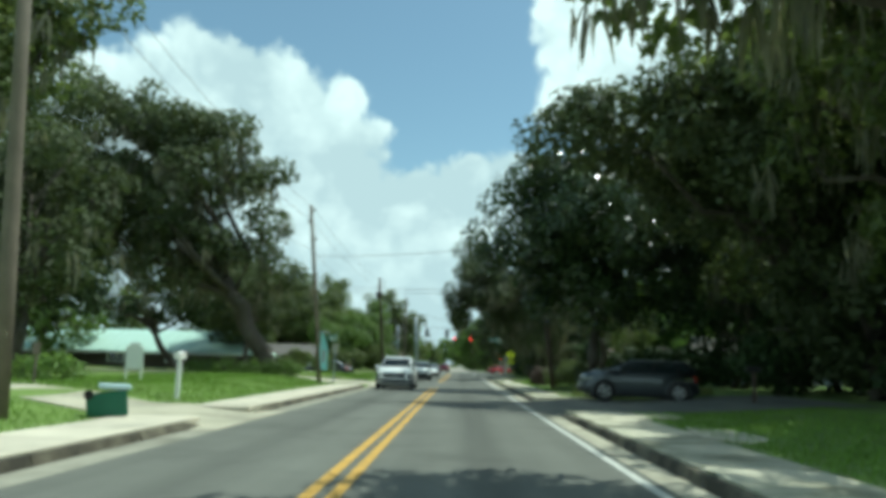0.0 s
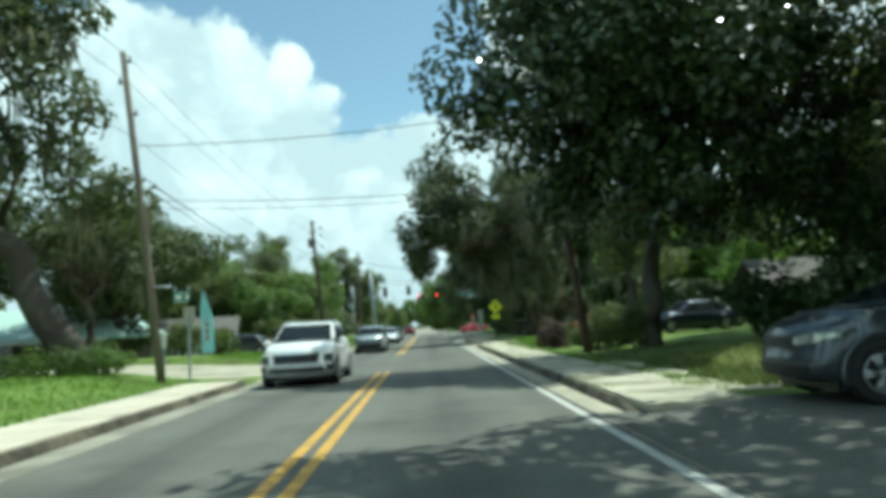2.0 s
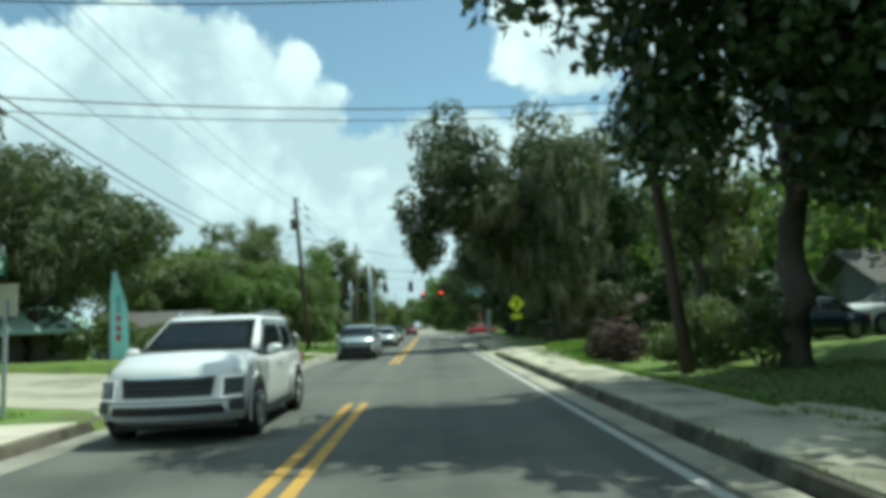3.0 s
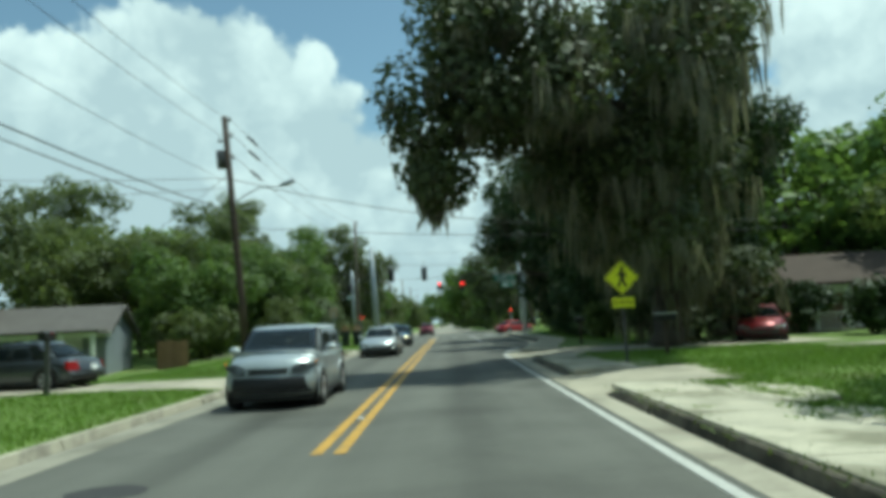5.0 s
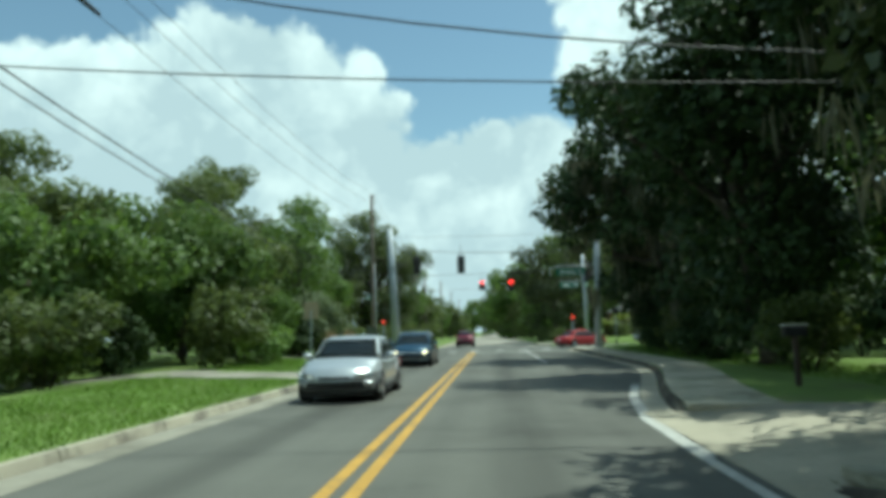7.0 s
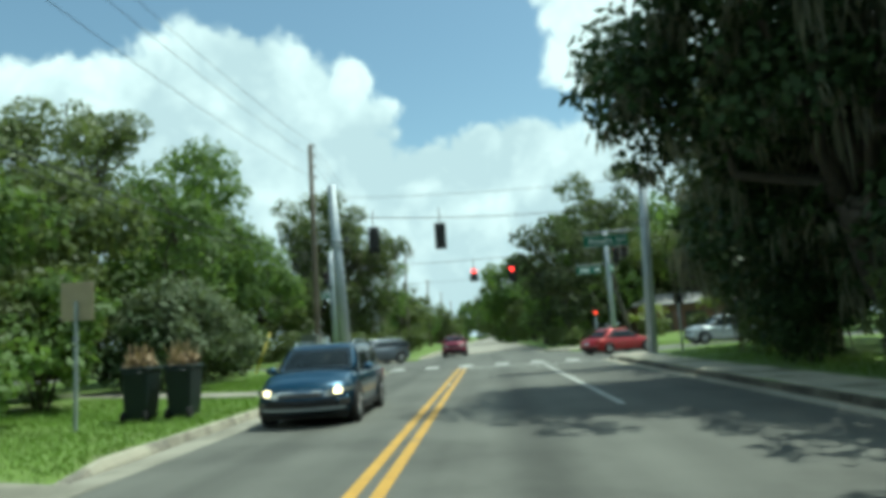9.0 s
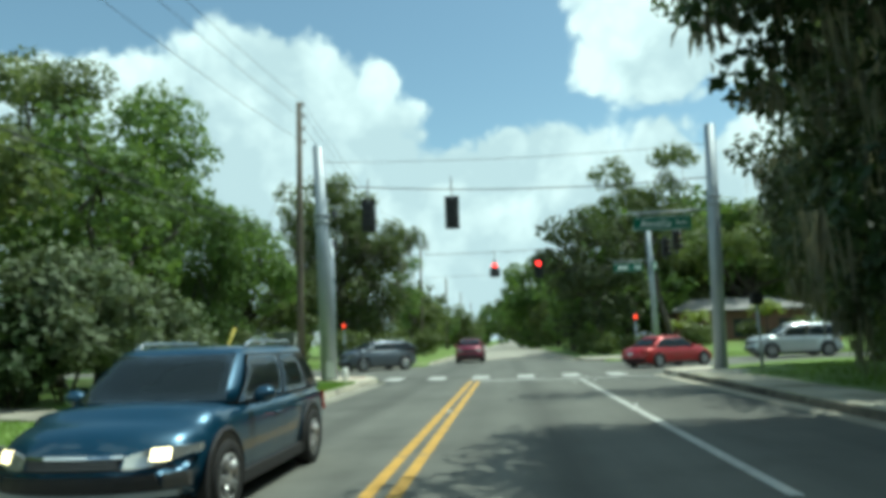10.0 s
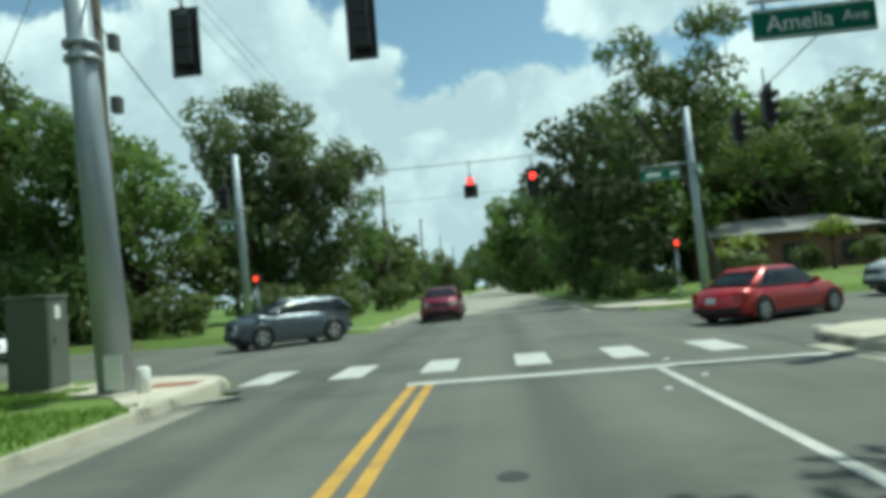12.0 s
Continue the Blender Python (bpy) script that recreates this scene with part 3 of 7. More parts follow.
apron("driveway_4", right_edge(25), 14, 21.4, 29.2, 0.45, ASPHALT, "shaded dark asphalt driveway beside the lawn")
apron("driveway_5", right_edge(64), 7.7, 62.1, 66.0, 0.45, SAND, "pale weedy concrete driveway apron")
apron("driveway_7", 11.9, 18, 66.6, 69.4, 0.0, SAND, "pale sandy parking strip on the lawn", 0.07)
apron("driveway_6", right_edge(76), 16, 74.2, 79.4, 0.45, SAND, "pale concrete driveway apron under the oak")


# crossing street with rounded corners
def street_arm(name, outline):
    bm = bmesh.new()
    vs = [bm.verts.new((x, y, cross_height(x) - 0.002)) for x, y in outline]
    bm.faces.new(vs)
    bmesh.ops.triangulate(bm, faces=bm.faces)
    tagged(new(name, mesh_of(bm, name, ASPHALT)), "grey asphalt of the crossing street", "road", kind="structure")


street_arm("road_west", [(LEFT_EDGE, 120.0), (LEFT_KERB + 0.05, 120.0)] + arc(LEFT_KERB - 2 + 0.05, 120.4, 2, 0, 85) + [(-12, STREET_NEAR - 0.9), (-70, STREET_NEAR - 0.9), (-70, STREET_FAR), (-12, STREET_FAR)] + arc(LEFT_KERB - 4, 139.5, 4, -85, 0) + [(LEFT_EDGE, 139.5)])
street_arm("road_east", [(right_edge(140.5), 140.5)] + arc(right_kerb(141) + 4, 140.5, 4, 180, 265) + [(11, STREET_FAR), (70, STREET_FAR), (70, STREET_NEAR + 0.2), (11, STREET_NEAR + 0.2)] + arc(right_kerb(119) + 2, 120.8, 2, 95, 180) + [(right_kerb(119), 120.2), (right_edge(119), 120.2)] + [(right_edge(y), y) for y in (122, 126, 130, 134, 137, 138, 139)])


def corner_pad(name, outline, z):
    bm = bmesh.new()
    bm_plate(bm, outline, z - 0.1, z)
    tagged(new(name, mesh_of(bm, name, CONCRETE)), "pale concrete corner pad of the footway", "pavement", kind="structure")


corner_pad("pavement_corner_1", [(LEFT_KERB - 0.17, 117.4)] + arc(LEFT_KERB - 2.15, 120.35, 1.98, 0, 85) + [(-11.5, 122.3), (-11.5, 120.9), (-7.2, 120.5), (-5.4, 119.3)], 0.16)
corner_pad("pavement_corner_2", [(right_kerb(118) + 0.18, 118.0), (8.8, 117.6), (11.0, 119.4), (20, 120.7), (20, 122.6), (11, 122.6)] + arc(right_kerb(119) + 2.15, 120.8, 1.97, 95, 180), 0.16)
corner_pad("pavement_corner_3", [(right_kerb(141) + 0.17, 141.5), (8.5, 143.5), (13, 142), (13, 137)] + arc(right_kerb(141) + 4.15, 140.5, 3.95, 265, 180)[1:], 0.16)
bm = bmesh.new()
for i in range(6):
    for j in range(4):
        bm_box(bm, (0.13, 0.13, 0.012), (-5.2 + 0.15 * i, 120.3 + 0.15 * j, 0.16))
tagged(new("tactile_paving", mesh_of(bm, "tactile_paving", BRICK_PAVE)), "small worn red tactile paving at the corner", "paving", kind="structure")


# road markings, a few millimetres proud
def marking(name, outline, mat, label):
    bm = bmesh.new()
    bm_plate(bm, outline, 0.001, 0.006)
    return tagged(new(name, mesh_of(bm, name, mat)), label, "road marking", kind="structure")


def line(name, x, a, b, width, mat, label, fx=None):
    rows = np.linspace(a, b, max(int((b - a) / 3), 1) + 1)
    f = fx or (lambda y: x)
    outline = [(f(y) + width / 2, y) for y in rows] + [(f(y) - width / 2, y) for y in rows[::-1]]
    marking(name, outline, mat, label)


for a, b in ((-40, 42.7), (56.8, 119.0)):
    for x in (-0.14, 0.14):
        line("centre_line", x, a, b, 0.145, YELLOW, "worn double yellow centre line")
line("edge_line", 3.75, -40, 75.5, 0.13, WHITE_LINE, "worn white edge line beside the gutter")
line("edge_line", 0, 75.5, 86.0, 0.2, WHITE_LINE, "white edge line curving into the turning lane", lambda y: right_edge(y) - 0.16)
line("lane_line", 3.82, 99.5, 119.0, 0.14, WHITE_LINE, "white line between the lanes before the crossing")
marking("stop_line", [(-0.25, 119.05), (right_edge(119) - 0.1, 119.05), (right_edge(119) - 0.1, 119.4), (-0.25, 119.4)], WHITE_LINE, "faded white stop line at the crossing")
for x in (-3.4, -1.65, 0.12, 1.93, 3.73, 5.5):
    marking("crosswalk_bar", [(x - 0.33, 120.75), (x + 0.33, 120.75), (x + 0.33, 122.85), (x - 0.33, 122.85)], WHITE_LINE, "worn white bar of the crosswalk")["group"] = "crosswalk bars"
for y in np.arange(124.0, 136, 1.8):
    marking("crosswalk_bar", [(8.4, y - 0.3), (10.6, y - 0.3), (10.6, y + 0.3), (8.4, y + 0.3)], WHITE_LINE, "worn white bar of the crosswalk")["group"] = "crosswalk bars"


def patch(name, x, y, rx, ry, mat, label, category):
    bm = bmesh.new()
    n = 14
    bm_plate(bm, [(x + rx * math.cos(2 * math.pi * k / n) * (1 + 0.06 * math.sin(3 * k)), y + ry * math.sin(2 * math.pi * k / n) * (1 + 0.06 * math.cos(2 * k))) for k in range(n)], 0.0005, 0.004)
    return tagged(new(name, mesh_of(bm, name, mat)), label, category, kind="structure")


for x, y, rx, ry in ((6.7, 31.6, 0.9, 1.3), (6.3, 34.6, 0.7, 1.2), (6.5, 37.6, 0.5, 1.2), (6.6, 19.6, 0.8, 1.2), (5.6, 17.2, 0.5, 1.4), (6.7, 14.4, 0.6, 1.5), (6.6, 59.5, 0.6, 1.4), (6.4, 56.4, 0.5, 1.2), (5.4, 60.6, 0.5, 0.8), (6.5, 67.6, 0.5, 0.9)):
    bm = bmesh.new()
    n = 16
    bm_plate(bm, [(x + rx * math.cos(2 * math.pi * k / n) * (1 + 0.16 * math.sin(3 * k + x) + 0.1 * math.sin(7 * k)), y + ry * math.sin(2 * math.pi * k / n) * (1 + 0.14 * math.cos(2 * k + y) + 0.1 * math.cos(5 * k))) for k in range(n)], 0.14, 0.169)
    tagged(new("sand_drift", mesh_of(bm, "sand_drift", SAND_PALE)), "pale sand washed over the footway", "sand", kind="structure")
# Tar colour; the patch at y 55.3 paints a shadow blot on the road.
TAR_SHADOW = material("tar and shadow patch", (0.05, 0.05, 0.05), 0.85, vary=0.3, scale=3, fine=40)
patch("road_patch", -1.9, 55.3, 0.4, 0.32, TAR_SHADOW, "dark shadow blot painted on the asphalt", "road patch")
patch("manhole_cover", -1.95, 100.2, 0.33, 0.33, TAR_SHADOW, "dark iron manhole cover in the lane", "manhole cover")
patch("road_patch", 1.35, 113.2, 0.13, 0.16, TAR_SHADOW, "small dark tar and shadow patch in the lane", "road patch")
patch("road_patch", 1.3, 110.6, 0.1, 0.14, TAR_SHADOW, "small dark tar and shadow patch in the lane", "road patch")
for x, y in ((3.45, 116.9), (4.2, 117.9), (4.15, 120.0), (3.95, 108.4), (-0.02, 108.0), (0.0, 60.0)):
    bm = bmesh.new()
    bm_box(bm, (0.1, 0.1, 0.022), (x, y, 0.0), None, 0.75)
    tagged(new("road_stud", mesh_of(bm, "road_stud", SIGN_WHITE)), "small white raised road stud", "road stud", "road studs", "structure")


# ---- trees ----
def leaf_cloud(rng, centres, radii, counts, size, squash=0.8):
    """Folded leaf sprays scattered through clumps, thicker towards each clump's skin."""
    out_v, out_f, base = [], [], 0
    for c, r, n in zip(centres, radii, counts):
        if n < 1:
            continue
        d = rng.normal(size=(n, 3))
        d /= np.linalg.norm(d, axis=1)[:, None]
        p = np.asarray(c) + d * (r * rng.uniform(0.35, 1.0, n) ** 0.5)[:, None] * np.array([1, 1, squash])
        cr = d + np.array([0, 0, 0.45]) + rng.normal(size=(n, 3)) * 0.5
        cr /= np.linalg.norm(cr, axis=1)[:, None] + 1e-6
        a = np.cross(cr, rng.normal(size=(n, 3))) + d * 0.25 + np.array([0, 0, -0.2])
        a /= np.linalg.norm(a, axis=1)[:, None] + 1e-6
        b = np.cross(a, cr)
        b /= np.linalg.norm(b, axis=1)[:, None] + 1e-6
        s = size * rng.uniform(0.6, 1.35, n)[:, None]
        v = np.stack([p - a * s * 0.55, p + b * s * 0.34 - cr * s * 0.12, p + a * s * 0.6, p - b * s * 0.34 - cr * s * 0.12], 1)
        out_v.append(v.reshape(-1, 3))
        out_f.append(base + np.arange(4 * n).reshape(-1, 4))
        base += 4 * n
    return np.concatenate(out_v), np.concatenate(out_f)


def moss_cloud(rng, centres, radii, count, length, width=0.038):
    """Hanging tapered strands in bunches under the clumps."""
    vs, fs, base = [], [], 0
    for c, r in zip(centres, radii):
        for _ in range(count):
            q = np.array([c[0] + np.clip(rng.normal() * 0.5, -0.8, 0.8) * r, c[1] + np.clip(rng.normal() * 0.5, -0.8, 0.8) * r, c[2] - r * rng.uniform(0.0, 0.75)])
            ln0 = length * rng.uniform(0.35, 1.25)
            for _ in range(12):
                o = q + np.append(rng.normal(size=2) * 0.16, rng.uniform(-0.15, 0.15))
                ln, a = ln0 * rng.uniform(0.55, 1.1), rng.uniform(0, 6.28)
                s = np.array([math.cos(a), math.sin(a), 0]) * width * rng.uniform(0.7, 1.5)
                k = np.append(rng.normal(size=2) * 0.09, 0)
                m = o + k + np.array([0, 0, -ln * 0.5])
                e = o + 1.4 * k + np.array([0, 0, -ln])
                vs += [o - s * 0.6, o + s * 0.6, m + s, m - s, m - s, m + s, e + s * 0.12, e - s * 0.12]
                fs += [[base, base + 1, base + 2, base + 3], [base + 4, base + 5, base + 6, base + 7]]
                base += 8
    return np.array(vs), np.array(fs)


def limb(bm, a, b, r0, r1, rng, sag=0.15, n=5, sides=7, sway=0.06):
    a, b = Vector(a), Vector(b)
    pts, rad = [], []
    wob = (b - a).length * sway
    for i in range(n + 1):
        k = i / n
        p = a.lerp(b, k) + Vector((0, 0, sag * (b - a).length * math.sin(math.pi * k)))
        if 0 < i < n:
            p += Vector(rng.normal(size=3) * wob)
        pts.append(p), rad.append(r0 + (r1 - r0) * k)
    bm_tube(bm, pts, rad, sides)
    return pts


def tree(at, lobes, label, leaf, seed, trunk_r=0.3, fork=0.45, lean=(0, 0), clump=1.25, density=150, size=0.3, moss=0, moss_len=1.4, name="oak_tree", category="tree", group="", stems=1, clumps_per=1.0, bare=-99.0, tassels=()):
    """lobes: (x, y, z, rx, ry, rz) in the tree's own frame. Each lobe is filled with clumps of leaf sprays carried by limbs."""
    rng = np.random.default_rng(seed)
    t = thing(name, at, label, category, group=group)
    centres, radii = [], []
    for x, y, z, rx, ry, rz in lobes:
        n = max(int(clumps_per * 3.3 * (rx * ry + ry * rz + rx * rz) / 3 / clump ** 2), 3)
        for _ in range(n):
            d = rng.normal(size=3)
            d /= np.linalg.norm(d)
            k = rng.uniform(0.45, 0.98)
            centres.append((x + d[0] * rx * k, y + d[1] * ry * k, max(z + d[2] * rz * k, 0.4)))
            radii.append(clump * rng.uniform(0.65, 1.25))
    counts = [int(density * r * r) for r in radii]
    v, f = leaf_cloud(rng, centres, radii, [int(0.85 * n) for n in counts], size * 0.9)
    part("crown", array_mesh("crown", v, f, leaf), leaf, t)
    bm = bmesh.new()
    big = max(lobes, key=lambda q: q[3] * q[4] * q[5])
    top = (big[0] * 0.5 + lean[0], big[1] * 0.5 + lean[1], big[2] * fork)
    for s in range(stems):
        o = rng.normal(size=2) * (0.0 if stems == 1 else 0.5)
        pts = limb(bm, (o[0], o[1], -0.15), (top[0] + o[0] * 2, top[1] + o[1] * 2, top[2]), trunk_r * 1.25, trunk_r * 0.8, rng, 0.0, 6, 10, 0.022)
        pick = rng.choice(len(centres), size=min(len(centres), 14 if stems == 1 else 5), replace=False)
        for i in pick:
            limb(bm, pts[-1] if rng.uniform() < 0.7 else pts[-2], centres[i], trunk_r * 0.5, trunk_r * 0.1, rng, 0.08, 5, 6)
    part("trunk", bm, BARK, t)
    if moss:
        low = sorted(range(len(centres)), key=lambda i: centres[i][2])[: int(len(centres) * 0.75)]
        full, thin = [i for i in low if centres[i][0] > bare], [i for i in low if centres[i][0] <= bare]
        v, f = moss_cloud(rng, [centres[i] for i in full], [radii[i] for i in full], moss, moss_len)
        if thin:
            v2, f2 = moss_cloud(rng, [centres[i] for i in thin], [radii[i] * 0.6 for i in thin], 4, 0.75)
            v, f = np.concatenate([v, v2]), np.concatenate([f, f2 + len(v)])
        for x, y, z, wide, drop in tassels:
            for k in np.linspace(0, 1, 9):
                r = wide * (1 - k) + 0.06
                v2, f2 = moss_cloud(rng, [(x, y, z - drop * k)], [r], int(6 + 26 * (1 - k)), 0.32 * drop, 0.05)
                v, f = np.concatenate([v, v2]), np.concatenate([f, f2 + len(v)])
        tagged(part("moss", array_mesh("moss", v, f, MOSS), MOSS, t, "hanging grey spanish moss"), kind="stuff")
    return t


OAK = "live oak with dark leaves beside the road"
MOSSY = "big live oak draped with grey spanish moss"
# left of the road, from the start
tree((-9.6, 42.3, 0.45), [(-4.8, 0.0, 13.4, 4.2, 4.6, 3.4), (-0.9, 0.0, 12.6, 0.9, 1.8, 0.9), (-10.5, 0.0, 13.6, 5.5, 5.5, 4.4), (-8.0, 0.0, 10.0, 5.0, 4.6, 3.2), (-7.5, 0.0, 15.8, 4.6, 4.4, 2.2), (-14.5, 0.0, 16.8, 4.4, 4.4, 2.4), (-15.0, 0.0, 13.5, 4.0, 4.0, 3.4), (-15.0, 1.0, 9.5, 4.0, 5.0, 4.0), (-6.0, 0.5, 7.8, 4.2, 4.0, 2.6), (-1.5, 0.5, 8.6, 1.6, 2.0, 2.2), (0.3, 0.5, 6.0, 0.9, 1.2, 1.1)], "leaning live oak with spanish moss on the lawn", LEAF_OAK_SHADE, 11, 0.45, 0.42, (2.0, 0), moss=2, moss_len=1.3)
tree((-17.5, 30.0, 0.5), [(0, 0, 7.0, 4.2, 4.5, 4.0), (-4, 2, 8.5, 4, 4, 4)], OAK, LEAF_OAK_SHADE, 12, 0.32, 0.5, moss=1)
tree((-13.5, 20.5, 0.5), [(-1.0, 0, 11.0, 3.4, 3.6, 3.4), (0.2, 1.5, 13.5, 2.4, 2.4, 2.4)], "tall oak with spanish moss beyond the driveway", LEAF_OAK, 13, 0.28, 0.6, moss=1)
tree((-23.0, 38.0, 0.5), [(0, 0, 7.5, 5.0, 5.0, 4.5)], OAK, LEAF_DARK, 14, 0.35, 0.5)
tree((-15.0, 54.6, 0.5), [(0, 0, 6.0, 3.0, 3.0, 2.4)], OAK, LEAF_OAK_SHADE, 15, 0.22, 0.6, moss=1)
tree((-20.5, 56.0, 0.3), [(0, 0, 6.5, 3.6, 3.6, 3.2), (-6, 1, 7.0, 3.6, 3.6, 3.4)], OAK, LEAF_DARK, 16, 0.25, 0.5)
# the unbroken run of oaks along the left
for i, (x, y, r, h) in enumerate([(-17, 62, 5.0, 9.0), (-22, 72, 5.5, 12.5), (-20.5, 99, 4.6, 9.2), (-15.0, 92.5, 3.4, 7.4), (-13.5, 101, 3.8, 8.0), (-15.5, 109, 4.2, 8.6), (-27, 84, 5.5, 13.5), (-26.8, 99.8, 4.6, 10.5)]):
    tree((x, y, land(x, y)), [(0, 0, h - r * 0.6, r, r, r * 0.62), (r * 0.5, -r * 0.1, h * 0.58, r * 0.75, r * 0.85, h * 0.2), (-r * 0.25, r * 0.3, h * 0.36, r * 0.7, r * 0.7, h * 0.28)], OAK, LEAF_BRIGHT if i in (3, 4) else LEAF_OAK_SHADE if i in (0, 1, 6) else LEAF_OAK, 20 + i, 0.25, 0.5, density=135, size=0.34)
tree((-33.0, 112.0, 0.3), [(0, 0, 13.2, 5.0, 4.6, 3.4), (-2.5, 0, 9.0, 5.0, 4.6, 3.6), (3.0, 0, 8.0, 4.0, 4.0, 3.0)], "tall open oak far behind the lawn", LEAF_OAK, 30, 0.4, 0.5, density=110, size=0.36)
tree((-18.5, 116.0, 0.3), [(0, 0, 11.6, 2.5, 2.5, 2.0), (-1, 1, 8, 3.2, 3.2, 2.4)], "tall slender oak above the roadside trees", LEAF_OAK, 31, 0.25, 0.7)
tree((-21.5, 125.0, 0.3), [(0, 0, 14.4, 2.6, 2.6, 2.0), (-2, 0, 10.5, 4.0, 3.5, 2.6)], "tall slender oak above the roadside trees", LEAF_OAK, 32, 0.3, 0.7)
tree((-13.4, 119.8, 0.3), [(0.6, 0, 10.0, 2.2, 2.2, 2.4), (0.2, 0, 6.4, 2.8, 2.8, 2.8)], "oak with open top behind the cabinet", LEAF_BRIGHT, 33, 0.25, 0.6)
tree((-12.0, 114.5, 0.3), [(0, 0, 5.6, 3.2, 4.0, 3.8)], "broad bright green roadside tree", LEAF_BRIGHT, 34, 0.2, 0.4, stems=2)
tree((-8.6, 166.0, 0.2), [(0, 0, 5.2, 1.8, 1.8, 3.0), (-0.2, 0, 9.0, 1.1, 1.1, 1.2)], "slender green tree beyond the crossing", LEAF_BRIGHT, 35, 0.2, 0.4)
tree((-14.0, 157.0, 0.4), [(-1, 0, 12.4, 5.2, 5.0, 4.6), (-1, 0, 11.0, 4.0, 4.0, 4.0), (5.4, 1.0, 11.2, 2.2, 2.2, 1.3), (3.4, 0, 8.6, 3.0, 3.0, 3.0), (-1, 0, 6.0, 5.5, 5.5, 4.0), (2.0, 0, 4.0, 4.5, 4.0, 3.2)], MOSSY, LEAF_OAK, 36, 0.45, 0.5, density=105, size=0.36, moss=2)
tree((-17.5, 142.5, 0.4), [(0, 0, 7.5, 4.0, 4.0, 5.4), (-4.5, 0, 8.0, 3.6, 3.6, 5.0)], OAK, LEAF_BRIGHT, 37, 0.3, 0.5, density=105, size=0.36)
tree((-20.5, 151.0, 0.4), [(0, 0, 6.5, 4.6, 4.0, 4.2), (3.5, 0, 4.0, 3.4, 3.0, 3.0), (-4.0, 0, 4.0, 3.6, 3.0, 3.0)], "dense oak behind the far corner", LEAF_OAK, 59, 0.35, 0.4, density=95, size=0.37)
tree((-24.5, 140.6, 0.4), [(0, 0, 12.2, 3.2, 3.2, 3.4), (0.8, 0, 7.6, 4.0, 3.2, 3.4), (-0.5, 0, 3.8, 4.6, 3.0, 3.0)], "tall oak at the edge of the crossing street", LEAF_OAK, 38, 0.35, 0.45, density=95, size=0.37)
tree((-31.0, 141.0, 0.4), [(0, 0, 14.5, 4.2, 3.4, 4.6), (0.5, 0, 8.2, 4.6, 3.2, 3.6), (0, 0, 3.8, 4.6, 3.0, 3.0)], "tall oak at the edge of the crossing street", LEAF_OAK, 53, 0.4, 0.45, density=95, size=0.37)
tree((-18.8, 139.6, 0.3), [(0.2, 0, 9.6, 2.2, 2.2, 2.4), (0, 0, 6.0, 3.4, 2.6, 3.2), (0.4, 0, 3.0, 3.4, 2.4, 2.4)], "bright green tree at the edge of the crossing street", LEAF_BRIGHT, 54, 0.25, 0.4, stems=2)
# right of the road; some overhead lobes are added only to throw shade
tree((8.8, 7.6, 0.3), [(-4.0, 0.5, 8.8, 3.8, 4.0, 2.6), (0, 0, 10.0, 4.5, 5.0, 3.6)], "spreading live oak with spanish moss over the lane", LEAF_OAK, 40, 0.38, 0.4, moss=2)
tree((14.6, 17.0, 0.45), [(-0.9, 1, 9.6, 3.7, 4.6, 4.4), (3.5, 1, 8.5, 5.4, 5.5, 5.8), (0, 0, 4.6, 3.6, 4.0, 2.2), (-1.8, -5.0, 9.0, 3.8, 4.0, 3.4), (-4.0, -3.2, 9.8, 2.6, 3.2, 2.2), (-4.6, -0.8, 9.4, 1.7, 1.8, 1.3)], "big dark live oak on the lawn by the driveway", LEAF_OAK, 41, 0.4, 0.4, moss=2)
tree((17.0, 27.0, 0.45), [(0, 0, 9.0, 4.6, 5.0, 5.2), (-0.6, 0, 4.2, 3.4, 4.0, 3.2), (-9.8, 1.6, 10.8, 3.6, 3.0, 1.5), (-5.0, 0.8, 10.2, 2.4, 2.6, 2.0), (-6.6, -2.4, 11.4, 2.8, 2.4, 1.2), (-4.0, -3.5, 9.4, 4.0, 4.0, 3.2), (-2.5, 3.8, 9.8, 3.6, 3.0, 3.6), (-5.6, 3.6, 8.6, 2.2, 2.4, 2.2)], "dense dark live oak at the end of the driveway", LEAF_OAK_SHADE, 39, 0.4, 0.4, density=128, size=0.32, clumps_per=1.7)
tree((9.6, 44.5, 0.3), [(-1.0, -3.0, 9.6, 3.8, 3.5, 4.2), (3.4, -0.8, 12.0, 4.4, 4.2, 4.8), (1.6, -2, 5.6, 3.6, 3.4, 2.4), (-0.2, -4.6, 9.6, 3.4, 3.2, 3.6), (0.9, -5.4, 9.2, 3.2, 2.8, 2.6), (-4.6, -3.8, 8.7, 2.5, 2.4, 2.5), (-2.4, -2.4, 5.9, 2.1, 2.2, 2.0), (-1.6, -3.0, 7.8, 2.4, 2.4, 2.2), (-3.4, -3.4, 11.6, 2.8, 2.6, 2.4)], "dark glossy magnolia beside the footway", LEAF_MAGNOLIA, 42, 0.32, 0.4, (-1.5, 0.4), density=170, size=0.29, clumps_per=1.25)
tree((18.0, 37.0, 0.45), [(0, 0, 8.4, 4.8, 5.2, 4.6), (1, 0, 13, 5.5, 5.5, 4.2)], "big dark live oak behind the driveway", LEAF_OAK, 43, 0.45, 0.4, moss=1, density=140)
